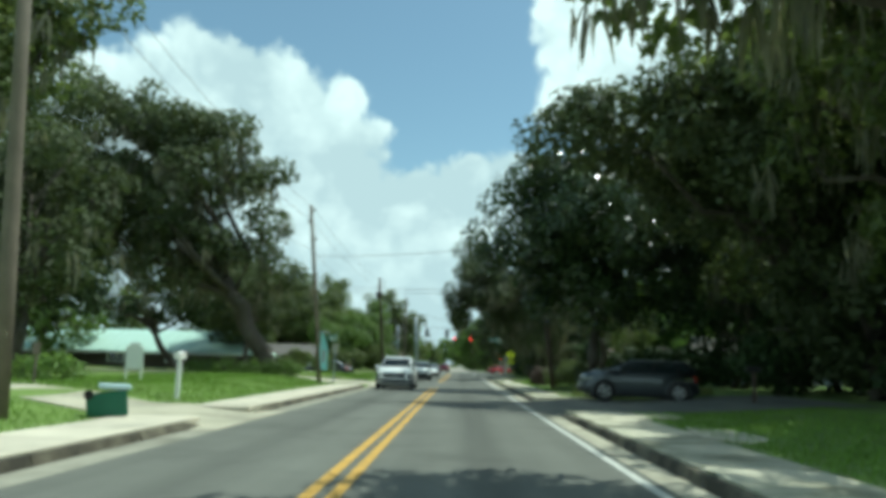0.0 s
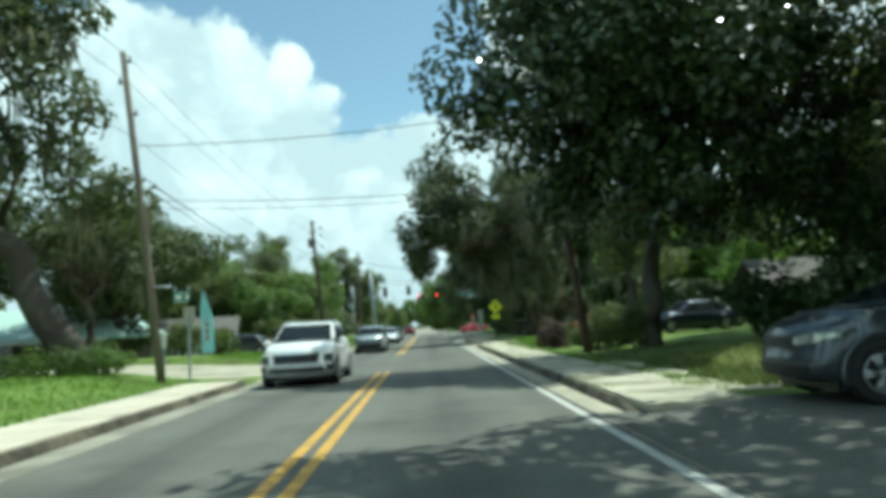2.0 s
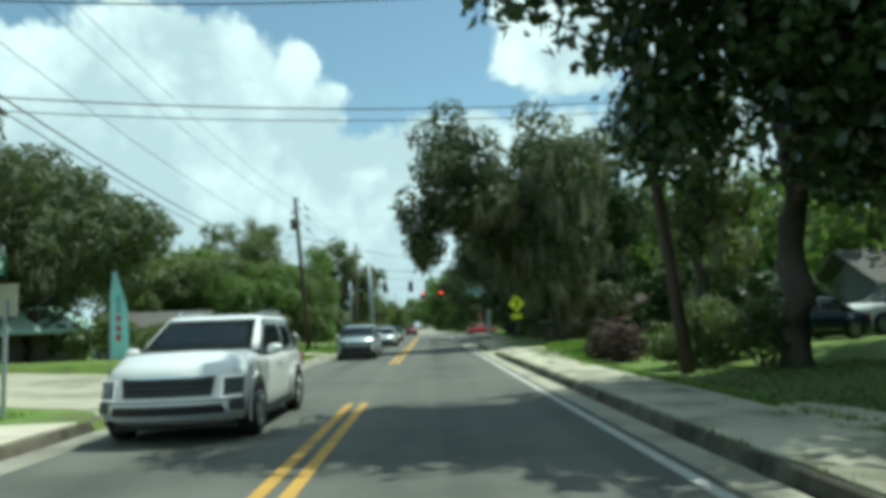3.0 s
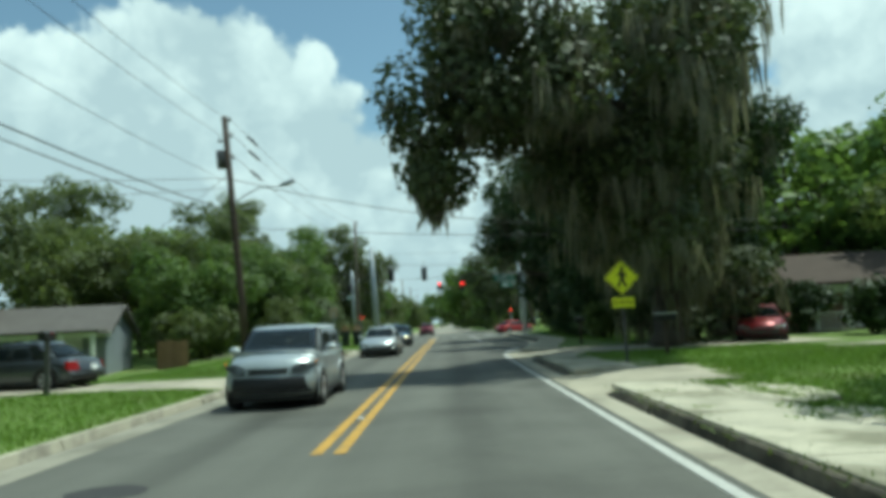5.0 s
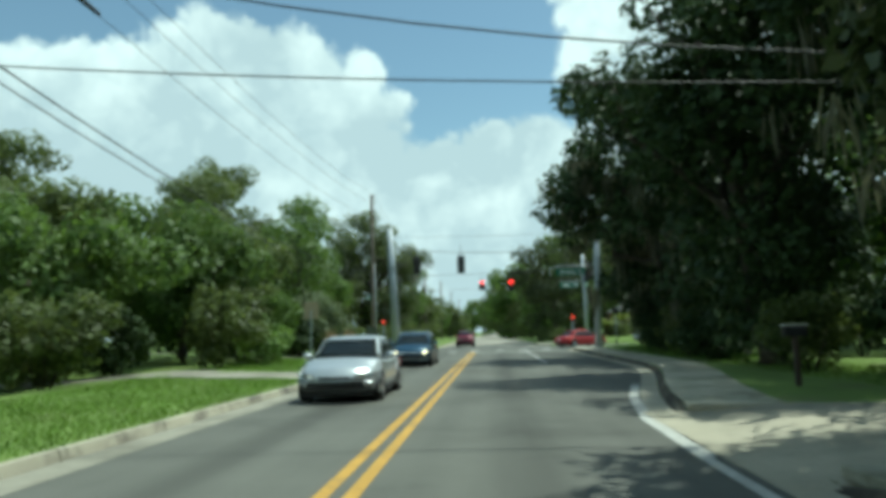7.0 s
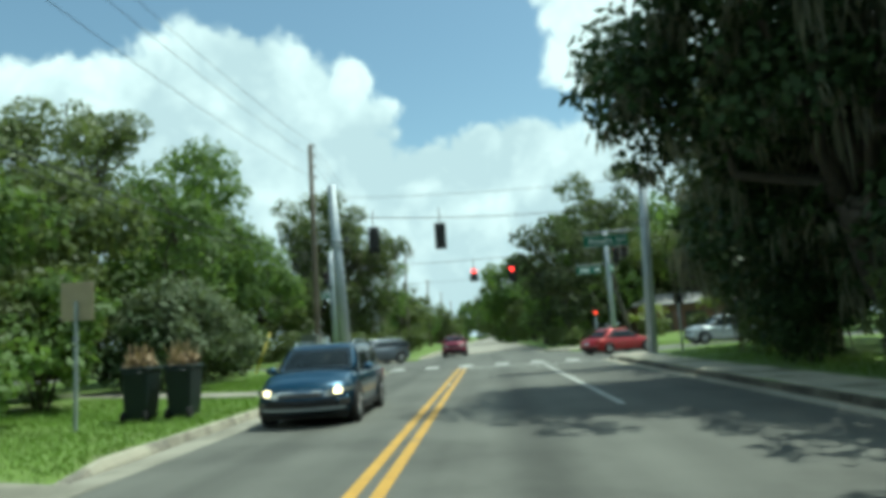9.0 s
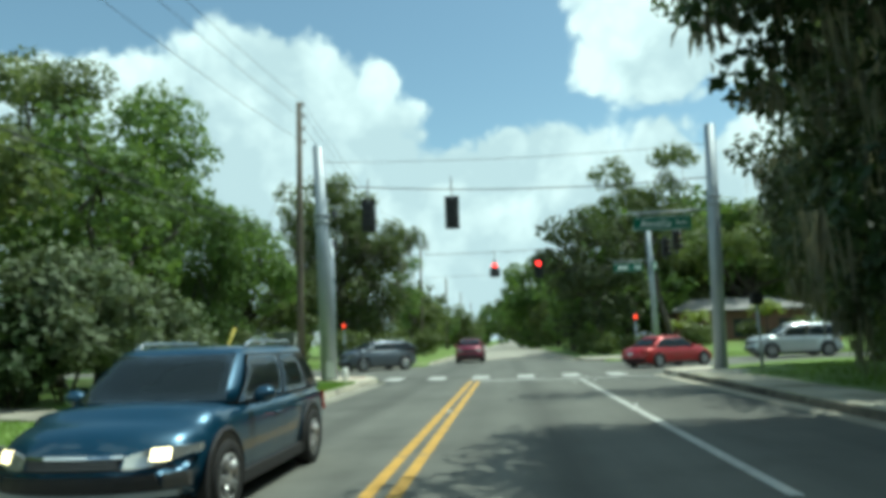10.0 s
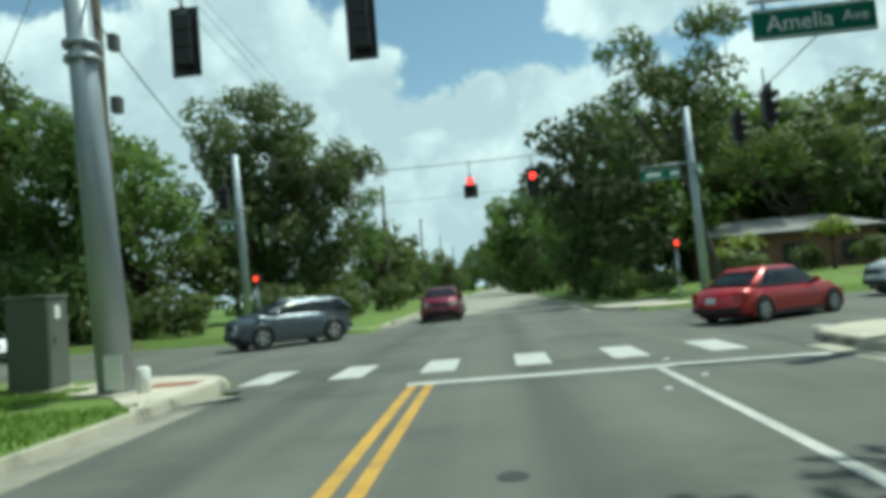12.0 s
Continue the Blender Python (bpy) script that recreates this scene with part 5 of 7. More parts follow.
def car(at, turn, label, paint, length, width, height, hood, belt, roof, wheel_r=0.34, boxy=0.5, name="car", group="", clad=False, rails=False, grille=(0.5, 0.16), lamp_h=0.15, low_h=0.11, block=False, amber=False, lit=False, dark_pillars=False):
    """A car that looks along its own +y. hood: (height at the nose, height at the cowl); belt: waist height; roof: y of windscreen base, roof front, roof rear, rear window base."""
    c = thing(name, at, label, "car", turn, group)
    P, w, L = PAINTS[paint], width / 2, length / 2
    ws, rf, rr, rb = roof
    lo = wheel_r * 0.62
    bow, stern = 0.46 - 0.2 * boxy, 0.30 - 0.1 * boxy
    zb = lo + 0.26

    def bend(p):
        """Rounds nose and tail in plan and swells the bumpers."""
        x, y, z = p
        kf, kr = step(y, L - 1.15, L - 0.05), step(-y, L - 0.9, L - 0.05)
        u = min(abs(x) / w, 1.05)
        y -= kf * bow * u ** 2.6 - kr * stern * u ** 2.6
        swell = math.exp(-((z - zb) / 0.15) ** 2)
        y += (kf - kr) * (0.055 * swell - (0.16 - 0.06 * boxy) * max(z - zb - 0.1, 0.0))
        return Vector((x, y, z))

    def smooth(bm):
        for f in bm.faces:
            f.smooth = True
        return bm

    # body shell
    def half(y, k, top):
        ww, under = w * k, lo + 0.13 * step(abs(y), L - 0.35, L)
        h = top - under
        return [(0, under), (ww * 0.82, under), (ww * 0.93, under + 0.035), (ww * 0.975, under + 0.12), (ww * 0.99, under + 0.34 * h), (ww, under + 0.58 * h), (ww * 0.99, top - 0.16), (ww * 0.965, top - 0.085), (ww * 0.90, top - 0.03), (ww * 0.80, top), (ww * 0.45, top + 0.025), (0, top + 0.035)]

    tail_top = belt - 0.02
    stations = [(-L, 0.90, tail_top - 0.30), (-L + 0.03, 0.94, tail_top - 0.16), (-L + 0.12, 0.965, tail_top - 0.05), (-L + 0.3, 0.985, tail_top), (rb, 0.995, belt), (-0.7, 1.0, belt), (0.0, 1.0, belt), (ws - 0.15, 1.0, belt - 0.01), (ws + 0.1, 0.998, hood[1] + 0.0), (ws + 0.35, 0.995, hood[1] - 0.01),
                ((ws + L) / 2 + 0.05, 0.99, (hood[0] + hood[1]) / 2 + 0.035), (L - 0.5, 0.985, hood[0] + 0.035), (L - 0.28, 0.975, hood[0] + 0.0), (L - 0.12, 0.955, hood[0] - 0.05), (L - 0.03, 0.93, hood[0] - 0.12), (L, 0.90, hood[0] - 0.20)]
    rings = []
    for y, k, top in stations:
        prof = half(y, k, top)
        rings.append([(x, y, z) for x, z in prof] + [(-x, y, z) for x, z in prof[-2:0:-1]])

    def shrunk(ring, k):
        zc = (ring[0][2] + ring[11][2]) / 2
        return [(x * k, y, zc + (z - zc) * k) for x, y, z in ring]

    rings = [shrunk(rings[0], k) for k in (0.3, 0.6, 0.85)] + rings + [shrunk(rings[-1], k) for k in (0.85, 0.6, 0.3)]
    bm = bmesh.new()
    ring_loft(bm, [[bend(p) for p in r] for r in rings])
    part("body", smooth(bm), P, c)

    # panels on nose and tail that follow the rounded shell
    def panel(pname, spot, mat, parent=c, out=0.012, n=9, m=3, lbl="", face=1):
        """spot(s, t) gives x and z for s, t in 0..1."""
        bm = bmesh.new()
        y = face * (L + out)
        grid = [[bm.verts.new(bend((spot(i / n, j / m)[0], y, spot(i / n, j / m)[1]))) for i in range(n + 1)] for j in range(m + 1)]
        back = [[bm.verts.new(bend((spot(i / n, j / m)[0], y - face * 0.07, spot(i / n, j / m)[1]))) for i in range(n + 1)] for j in range(m + 1)]
        for j in range(m):
            for i in range(n):
                bm.faces.new((grid[j][i], grid[j][i + 1], grid[j + 1][i + 1], grid[j + 1][i]))
                bm.faces.new((back[j][i], back[j + 1][i], back[j + 1][i + 1], back[j][i + 1]))
        rim_f = [grid[0][i] for i in range(n)] + [grid[j][n] for j in range(m)] + [grid[m][i] for i in range(n, 0, -1)] + [grid[j][0] for j in range(m, 0, -1)]
        rim_b = [back[0][i] for i in range(n)] + [back[j][n] for j in range(m)] + [back[m][i] for i in range(n, 0, -1)] + [back[j][0] for j in range(m, 0, -1)]
        for i in range(len(rim_f)):
            k = (i + 1) % len(rim_f)
            bm.faces.new((rim_f[i], rim_b[i], rim_b[k], rim_f[k]))
        return part(pname, bm, mat, parent, lbl)

    def box_spot(x0, x1, z0, z1, taper=0.0):
        return lambda s, t: ((x0 + (x1 - x0) * s) * (1 - taper * (1 - t)), z0 + (z1 - z0) * t)

    gw, gh = grille
    gz = hood[0] - 0.20
    g = panel("grille", box_spot(-w * gw, w * gw, gz - gh, gz, 0.06), TRIM)
    for k in range(3):
        z = gz - gh + (k + 0.6) * gh * 0.3
        panel("grille_bar", box_spot(-w * gw * 0.92, w * gw * 0.92, z, z + 0.014), STEEL_DARK, g, out=0.024, m=1)
    if clad or amber:
        panel("grille_frame", box_spot(-w * gw * 1.03, w * gw * 1.03, gz, gz + 0.022), CHROME if clad else P, g, out=0.026, m=1)
    panel("lower_intake", box_spot(-w * (0.62 + 0.16 * boxy), w * (0.62 + 0.16 * boxy), lo + 0.17, lo + 0.17 + low_h, -0.08), TRIM)
    panel("bumper_lip", box_spot(-w * 0.86, w * 0.86, lo + 0.115, lo + 0.165), STEEL if clad else TRIM, out=0.018, n=14)
    panel("bumper_crease", box_spot(-w * 0.84, w * 0.84, lo + 0.21 + low_h, lo + 0.225 + low_h), TRIM, out=0.004, n=14, m=1)
    panel("plate", box_spot(-0.15, 0.15, belt - 0.36, belt - 0.21), PLATE, face=-1)
    panel("rear_bumper", box_spot(-w * 0.86, w * 0.86, lo + 0.1, lo + 0.24), TRIM, face=-1, n=14)
    for s in (-1, 1):
        if block:
            zl = gz - gh * 0.62
            lamp = panel("headlight", box_spot(s * w * 0.70, s * w * 0.95, zl - lamp_h * 0.5, zl + lamp_h * 0.62), LENS_CLEAR, out=0.02)
            for x0, x1, z0, z1 in ((0.70, 0.95, -0.5, -0.41), (0.70, 0.95, 0.53, 0.62), (0.70, 0.725, -0.5, 0.62)):
                panel("light_strip", box_spot(s * w * x0, s * w * x1, zl + lamp_h * z0, zl + lamp_h * z1), LAMP_WHITE, lamp, out=0.034, n=5, m=1)
            panel("fog_lamp_bezel", box_spot(s * w * 0.80, s * w * 0.97, lo + 0.19, lo + 0.36), STEEL_DARK, out=0.022)
        else:
            zl = gz - gh * 0.45
            rise, inner = (0.10, 0.5) if amber else (0.075, 0.46)
            lens = lambda a, b, s=s, zl=zl, rise=rise, inner=inner: (s * w * (inner + (0.99 - inner) * a), zl + rise * a + lamp_h * (0.42 + 0.45 * math.sin(math.pi * min(a + 0.12, 1.0))) * (b - 0.5))  # noqa: E731
            lamp = panel("headlight", lens, LENS_CLEAR if amber else LENS_BRIGHT, out=0.016, n=12)
            if lit:
                panel("lit_bulb", box_spot(s * w * 0.66, s * w * 0.80, zl + 0.005, zl + 0.095), LAMP_LIT, lamp, out=0.024, n=4, lbl="lit headlamp bulb")
            if amber:
                panel("indicator", lambda a, b, s=s, zl=zl: (s * w * (0.95 + 0.05 * a), zl + 0.115 + 0.05 * a + 0.05 * (b - 0.5)), LENS_AMBER, lamp, out=0.02, n=4)
            if clad:
                panel("fog_lamp_bezel", box_spot(s * w * 0.76, s * w * 0.94, lo + 0.18, lo + 0.30), STEEL_DARK, out=0.018)
        panel("tail_light", box_spot(s * w * 0.68, s * w * 0.985, belt - 0.34, belt - 0.1), LENS_RED, face=-1, out=0.015)

    # greenhouse: a painted shell with glass laid into it
    b, r, zr, base = w * 0.915, w * (0.70 + 0.1 * boxy), height - 0.055, belt - 0.03
    cowl = hood[1] - 0.01

    def shell(u, k, out=0.0):
        """u runs round the cabin: 0..1 windscreen, 1..2 side, 2..3 rear window, 3..4 other side; k from waist to roof."""
        hw, yf, yr = b + (r - b) * k, ws + (rf - ws) * k, rb + (rr - rb) * k
        z = (cowl if u <= 1 else base) + (zr - (cowl if u <= 1 else base)) * k
        swell = 0.045 * math.sin(math.pi * k)
        if u <= 1:
            e = 1 - 2 * u
            return Vector((-hw * 0.97 * e, yf + (0.17 - 0.05 * k) * (1 - e * e) + swell * 0.4 + out, z + out * 0.7))
        if u <= 2:
            e = u - 1
            return Vector((hw * (0.97 + 0.03 * math.sin(math.pi * e)) + swell + out, yf + (yr - yf) * e, z))
        if u <= 3:
            e = 2 * (u - 2) - 1
            return Vector((-e * hw * 0.97, yr - (0.12 - 0.04 * k) * (1 - e * e) - swell * 0.4 - out, z + out * 0.5))
        e = 1 - (u - 3)
        return Vector((-hw * (0.97 + 0.03 * math.sin(math.pi * e)) - swell - out, yf + (yr - yf) * e, z))

    us = [i / 8 for i in range(32)]
    bm = bmesh.new()
    rings = [[shell(u, k) for u in us] for k in (0.0, 0.3, 0.65, 0.9, 1.0)]
    mid = Vector((0, (rf + rr) / 2 + 0.03, zr))
    for k, dz in ((0.93, 0.03), (0.75, 0.05), (0.4, 0.06)):
        rings.append([mid + (p - mid) * k + Vector((0, 0, dz)) for p in rings[4]])
    ring_loft(bm, rings)
    part("cabin", smooth(bm), P, c)

    def glass(pname, u0, u1, k0, k1, mat, out, n=8, lbl="", lean=(0.0, 0.0)):
        bm = bmesh.new()
        m = 4
        rows = []
        for j in range(m + 1):
            k = k0 + (k1 - k0) * j / m
            a, d = u0 + lean[0] * j / m, u1 + lean[1] * j / m
            rows.append([bm.verts.new(shell(a + (d - a) * i / n, k, out)) for i in range(n + 1)])
        for j in range(m):
            for i in range(n):
                bm.faces.new((rows[j][i], rows[j][i + 1], rows[j + 1][i + 1], rows[j + 1][i]))
        bmesh.ops.solidify(bm, geom=list(bm.faces), thickness=0.008)
        return part(pname, smooth(bm), mat, c, lbl)

    glass("windscreen", 0.035, 0.965, 0.05, 0.93, GLASS, 0.012, 12)
    glass("rear_window", 2.06, 2.94, 0.12, 0.88, GLASS, 0.012, 10)
    for i0, s in ((1, 1), (3, -1)):
        def span(a, d, k0, k1, mat, out, pname):
            u = (i0 + a, i0 + d) if s > 0 else (i0 + 1 - d, i0 + 1 - a)
            glass(pname, u[0], u[1], k0, k1, mat, out)
        span(0.012, 0.96, 0.03, 0.93, TRIM, 0.008, "window_surround")
        span(0.03, 0.44, 0.06, 0.90, GLASS, 0.016, "side_window")
        span(0.47, 0.76, 0.06, 0.90, GLASS, 0.016, "side_window")
        span(0.79, 0.935, 0.08, 0.88, GLASS, 0.016, "side_window")
        if dark_pillars:
            glass("pillar_cover", 0.965 if s > 0 else 0.0, 1.0 if s > 0 else 0.035, 0.05, 0.95, TRIM, 0.014, 2)
        q = bmesh.new()
        for v in bmesh.ops.create_uvsphere(q, u_segments=14, v_segments=8, radius=1.0)["verts"]:
            v.co = Vector((s * (w + 0.10) + v.co.x * 0.12 - (0.02 * s if v.co.z < 0 else 0), ws - 0.36 + (v.co.y * 0.1 if v.co.y > 0 else v.co.y * 0.03), belt + 0.055 + v.co.z * 0.085))
        mr = part("mirror", smooth(q), P, c)
        q = bmesh.new()
        bm_box(q, (0.14, 0.06, 0.045), (s * (w - 0.02), ws - 0.34, belt - 0.035))
        part("mirror_arm", q, TRIM, mr)
        if rails:
            q = bmesh.new()
            bm_tube(q, [(s * r * 0.9, rf - 0.15, zr + 0.02), (s * r * 0.9, rf - 0.32, zr + 0.095), (s * r * 0.9, rr + 0.35, zr + 0.095), (s * r * 0.9, rr + 0.15, zr + 0.02)], 0.02, 6)
            part("roof_rail", q, CHROME, c)
        for y in (L * 0.62, -L * 0.60):
            # flat black face painting the wheel well's shade, with a raised lip round it
            q = bmesh.new()
            arcs = np.linspace(-0.3, math.pi + 0.3, 19)
            outer = [(s * (w + 0.004), y + (wheel_r + 0.065) * math.cos(a), wheel_r + (wheel_r + 0.065) * math.sin(a)) for a in arcs]
            vs, vi = [q.verts.new(p) for p in outer], [q.verts.new((s * (w - 0.16), p[1], p[2])) for p in outer]
            q.faces.new(vs)
            for i in range(len(vs) - 1):
                q.faces.new((vs[i], vs[i + 1], vi[i + 1], vi[i]))
            part("wheel_well_shade", q, BLACK, c)
            q = bmesh.new()
            lip = []
            for a in arcs:
                lip.append([(s * (w - 0.05 + d), y + (wheel_r + rad) * math.cos(a), wheel_r + (wheel_r + rad) * math.sin(a)) for rad, d in ((0.06, 0.05), (0.075, 0.066), (0.1, 0.06), (0.125, 0.045))])
            ring_loft(q, lip)
            part("wheel_arch", q, TRIM if clad and not block else P, c)
            wheel(c, s * (w - 0.075), y, wheel_r, s)
        q = bmesh.new()
        bm_box(q, (0.05, L * 0.92, 0.13 if clad else 0.075), (s * (w - 0.022), 0.03, lo - 0.01))
        part("sill", q, TRIM, c, bevel=0.01)
        for k in (0.12, -0.75):
            q = bmesh.new()
            bm_box(q, (0.025, 0.17, 0.028), (s * (w + 0.004), k - 0.12, belt - 0.19))
            part("door_handle", q, P, c, bevel=0.008)
        for k in (ws - 0.32, ws - 1.32, ws - 2.12):
            q = bmesh.new()
            prof = half(k, 1.0, belt)[3:8]
            a = [q.verts.new((s * (x + 0.002), k - 0.004, z)) for x, z in prof]
            d = [q.verts.new((s * (x + 0.002), k + 0.004, z)) for x, z in prof]
            for i in range(len(a) - 1):
                q.faces.new((a[i], a[i + 1], d[i + 1], d[i]))
            part("door_gap", q, BLACK, c)
    q = bmesh.new()
    bm_box(q, (w * 1.7, length * 0.84, 0.14), (0, 0, lo - 0.06))
    part("underbody", q, BLACK, c)
    return c


SUV = dict(length=5.0, width=1.98, height=1.75, hood=(1.08, 1.18), belt=1.13, roof=(1.22, 0.3, -1.75, -2.25), wheel_r=0.385, boxy=0.6)
BOX = dict(length=4.14, width=1.8, height=1.6, hood=(0.98, 1.08), belt=1.05, roof=(1.12, 0.48, -1.62, -1.92), wheel_r=0.34, boxy=0.85)
SEDAN = dict(length=4.6, width=1.78, height=1.43, hood=(0.78, 0.93), belt=0.92, roof=(1.0, 0.25, -0.95, -1.65), wheel_r=0.32, boxy=0.2, grille=(0.38, 0.06), low_h=0.1)
WAGON = dict(length=4.58, width=1.8, height=1.5, hood=(0.84, 0.96), belt=0.95, roof=(1.05, 0.4, -1.6, -2.08), wheel_r=0.33, boxy=0.5)
ROADBED = 0.0
car((-2.05, 40.7, ROADBED), 180, "white three-row sport utility vehicle in the oncoming lane", "white", name="sport_utility_vehicle", clad=True, rails=True, grille=(0.62, 0.24), lamp_h=0.25, low_h=0.12, block=True, **SUV)
car((-1.95, 63.8, ROADBED), 180, "silver boxy hatchback in the oncoming lane", "silver", name="boxy_hatchback", clad=False, grille=(0.42, 0.10), lamp_h=0.21, low_h=0.24, amber=True, dark_pillars=True, **BOX)
car((-1.93, 84.6, ROADBED), 180, "pale silver sedan in the oncoming lane", "pale silver", name="sedan", **SEDAN)
car((-2.15, 100.4, ROADBED), 180, "blue estate car with lit headlamps in the oncoming lane", "blue", name="estate_car", clad=True, rails=True, lit=True, grille=(0.44, 0.09), low_h=0.13, **WAGON)
car((-6.1, 132.3, 0.0), 132, "dark steel-grey crossover turning into the side road", "steel", name="crossover_car", rails=True, **{**SUV, "length": 4.4, "width": 1.84, "height": 1.6})
car((-1.4, 143.2, 0.0), 180, "dark crimson crossover waiting beyond the crossing", "crimson", name="crossover_car", **{**SUV, "length": 4.5, "width": 1.85, "height": 1.62})
car((-1.6, 151.0, 0.0), 180, "white sedan behind the crimson crossover", "white", name="sedan", **SEDAN)
car((8.8, 127.6, 0.0), -58, "red sedan turning at the crossing", "red", name="sedan", **SEDAN)
car((16.6, 133.0, cross_height(16.6)), 92, "pale silver sport utility vehicle on the crossing street", "pale silver", name="sport_utility_vehicle", rails=True, **{**SUV, "length": 4.8, "height": 1.78})
car((-11.3, 69.6, 0.1), 84, "dark grey sedan parked on the lawn drive", "grey", name="sedan", **SEDAN)
car((8.5, 28.6, 0.16), 88, "dark grey crossover nosing out of the driveway", "grey", name="crossover_car", **{**SUV, "length": 4.6, "width": 1.85, "height": 1.62})
car((13.9, 52.5, land(13.9, 52.5)), 100, "navy sedan parked under the trees", "navy", name="sedan", **SEDAN)
car((19.5, 55.5, land(19.5, 55.5)), 95, "white van-like car parked by the house", "white", name="parked_car", **SUV)
car((14.4, 77.8, land(14.4, 77.8)), 157, "dark red sedan parked on the drive under the oak", "maroon", name="sedan", **SEDAN)


# ---- poles and wires ----
def utility_pole(base, top, r0, r1, mat, label, cross=(), name="utility_pole"):
    t = thing(name, base, label, "utility pole")
    v = Vector(top) - Vector(base)
    bm = bmesh.new()
    bm_tube(bm, [v * k + Vector((0, 0, -0.3 if k == 0 else 0)) for k in (0, 0.3, 0.6, 1.0)], [r0, r0 + (r1 - r0) * 0.3, r0 + (r1 - r0) * 0.6, r1], 12)
    part("shaft", bm, mat, t)
    for k, reach, ang in cross:
        bm = bmesh.new()
        p = v * k
        d = Vector((math.cos(radians(ang)), math.sin(radians(ang)), 0)) * reach
        bm_tube(bm, [p, p + d], 0.035, 6)
        bm_tube(bm, [p + d + Vector((0, 0, -0.05)), p + d + Vector((0, 0, 0.16))], [0.05, 0.035], 8)
        part("insulator", bm, STEEL_DARK, t)
    return t, v


def lamp_arm(t, start, tip):
    s, e = Vector(start), Vector(tip)
    bm = bmesh.new()
    m = s.lerp(e, 0.55) + Vector((0, 0, 0.25))
    bm_tube(bm, [s, s.lerp(m, 0.5) + Vector((0, 0, 0.02)), m, e], [0.035, 0.035, 0.03, 0.03], 8)
    part("lamp_arm", bm, STEEL, t)
    bm = bmesh.new()
    d = (e - s).normalized()
    bm_tube(bm, [e - d * 0.05, e + d * 0.25, e + d * 0.6, e + d * 0.68], [0.05, 0.11, 0.09, 0.03], 10)
    part("lamp_head", bm, STEEL, t, "grey cobra-head street lamp")


A_BASE, A_TOP = (-6.5, 40.7, 0.4), (-7.55, 40.7, 10.5)
B_BASE, B_TOP = (-6.75, 77.4, 0.1), (-7.52, 77.4, 10.6)
C_BASE, C_TOP = (-8.15, 124.6, 0.0), (-8.1, 124.3, 12.9)
pole_a, va = utility_pole(A_BASE, A_TOP, 0.125, 0.09, POLE_WOOD, "weathered wooden utility pole on the corner lawn", ((0.97, 0.18, 0), (0.9, 0.18, 200), (0.8, 0.18, 0)))
pole_b, vb = utility_pole(B_BASE, B_TOP, 0.17, 0.12, POLE_DARK, "dark wooden utility pole with a street lamp and transformer", ((0.985, 0.2, 0), (0.92, 0.22, 0), (0.83, 0.22, 0), (0.9, 0.3, 180)))
lamp_arm(pole_b, vb * 0.645, (1.5, 0.1, 7.45))
bm = bmesh.new()
bm_tube(bm, [vb * 0.79 + Vector((-0.28, 0, 0)), vb * 0.86 + Vector((-0.28, 0, 0))], 0.2, 14)
part("transformer", bm, STEEL_DARK, pole_b, "dark cylindrical transformer")
pole_c, vc = utility_pole(C_BASE, C_TOP, 0.18, 0.12, POLE_WOOD, "tall weathered wooden utility pole at the crossing", ((0.99, 0.2, 0), (0.95, 0.25, 0), (0.90, 0.25, 0), (0.85, 0.25, 0)))
pole_z, vz = utility_pole((-6.75, 12.6, 0.12), (-7.45, 12.6, 10.8), 0.16, 0.11, POLE_WOOD, "weathered wooden utility pole beside the driveway", ((0.95, 0.18, 0),))
R_BASE, R_TOP = (7.35, 45.0, 0.2), (6.2, 44.6, 9.6)
pole_r, vr = utility_pole(R_BASE, R_TOP, 0.16, 0.11, POLE_DARK, "dark wooden utility pole among the trees", ((0.95, 0.18, 180), (0.88, 0.18, 180)))
lamp_arm(pole_r, vr * 0.72, (-4.2, -4.0, 7.0))
for y in (172, 205, 240, 280):
    utility_pole((-8.3, y, 0.2), (-8.3, y, 11.5), 0.16, 0.11, POLE_WOOD, "distant wooden utility pole along the road", ((0.97, 0.2, 0), (0.9, 0.2, 0)))


def wire(name, a, b, sag, r=0.012, label="black overhead utility cable"):
    a, b = Vector(a), Vector(b)
    pts = [a.lerp(b, k) - Vector((0, 0, sag * 4 * k * (1 - k))) for k in np.linspace(0, 1, 13)]
    bm = bmesh.new()
    bm_tube(bm, pts, r * 0.78, 5)
    tagged(new(name, mesh_of(bm, name, WIRE)), label, "cable")


def on(base, top, k, dx=0.0):
    return Vector(base).lerp(Vector(top), k) + Vector((dx, 0, 0.1))


Z0, Z1 = (-6.75, 12.6, 0.12), (-7.45, 12.6, 10.8)
for k, dx in ((0.97, 0.18), (0.9, 0.0), (0.72, 0.0)):
    wire("power_cable", on(Z0, Z1, k, dx), on(A_BASE, A_TOP, k, dx), 0.5)
    wire("power_cable", on(A_BASE, A_TOP, k, dx), on(B_BASE, B_TOP, k, dx), 0.6)
for k, dx, s in ((0.985, 0.2, 0.7), (0.92, 0.22, 0.7), (0.83, 0.22, 0.8)):
    wire("power_cable", on(B_BASE, B_TOP, k, dx), on(C_BASE, C_TOP, min(k + 0.01, 0.99), dx), s, 0.012 if k > 0.75 else 0.022)
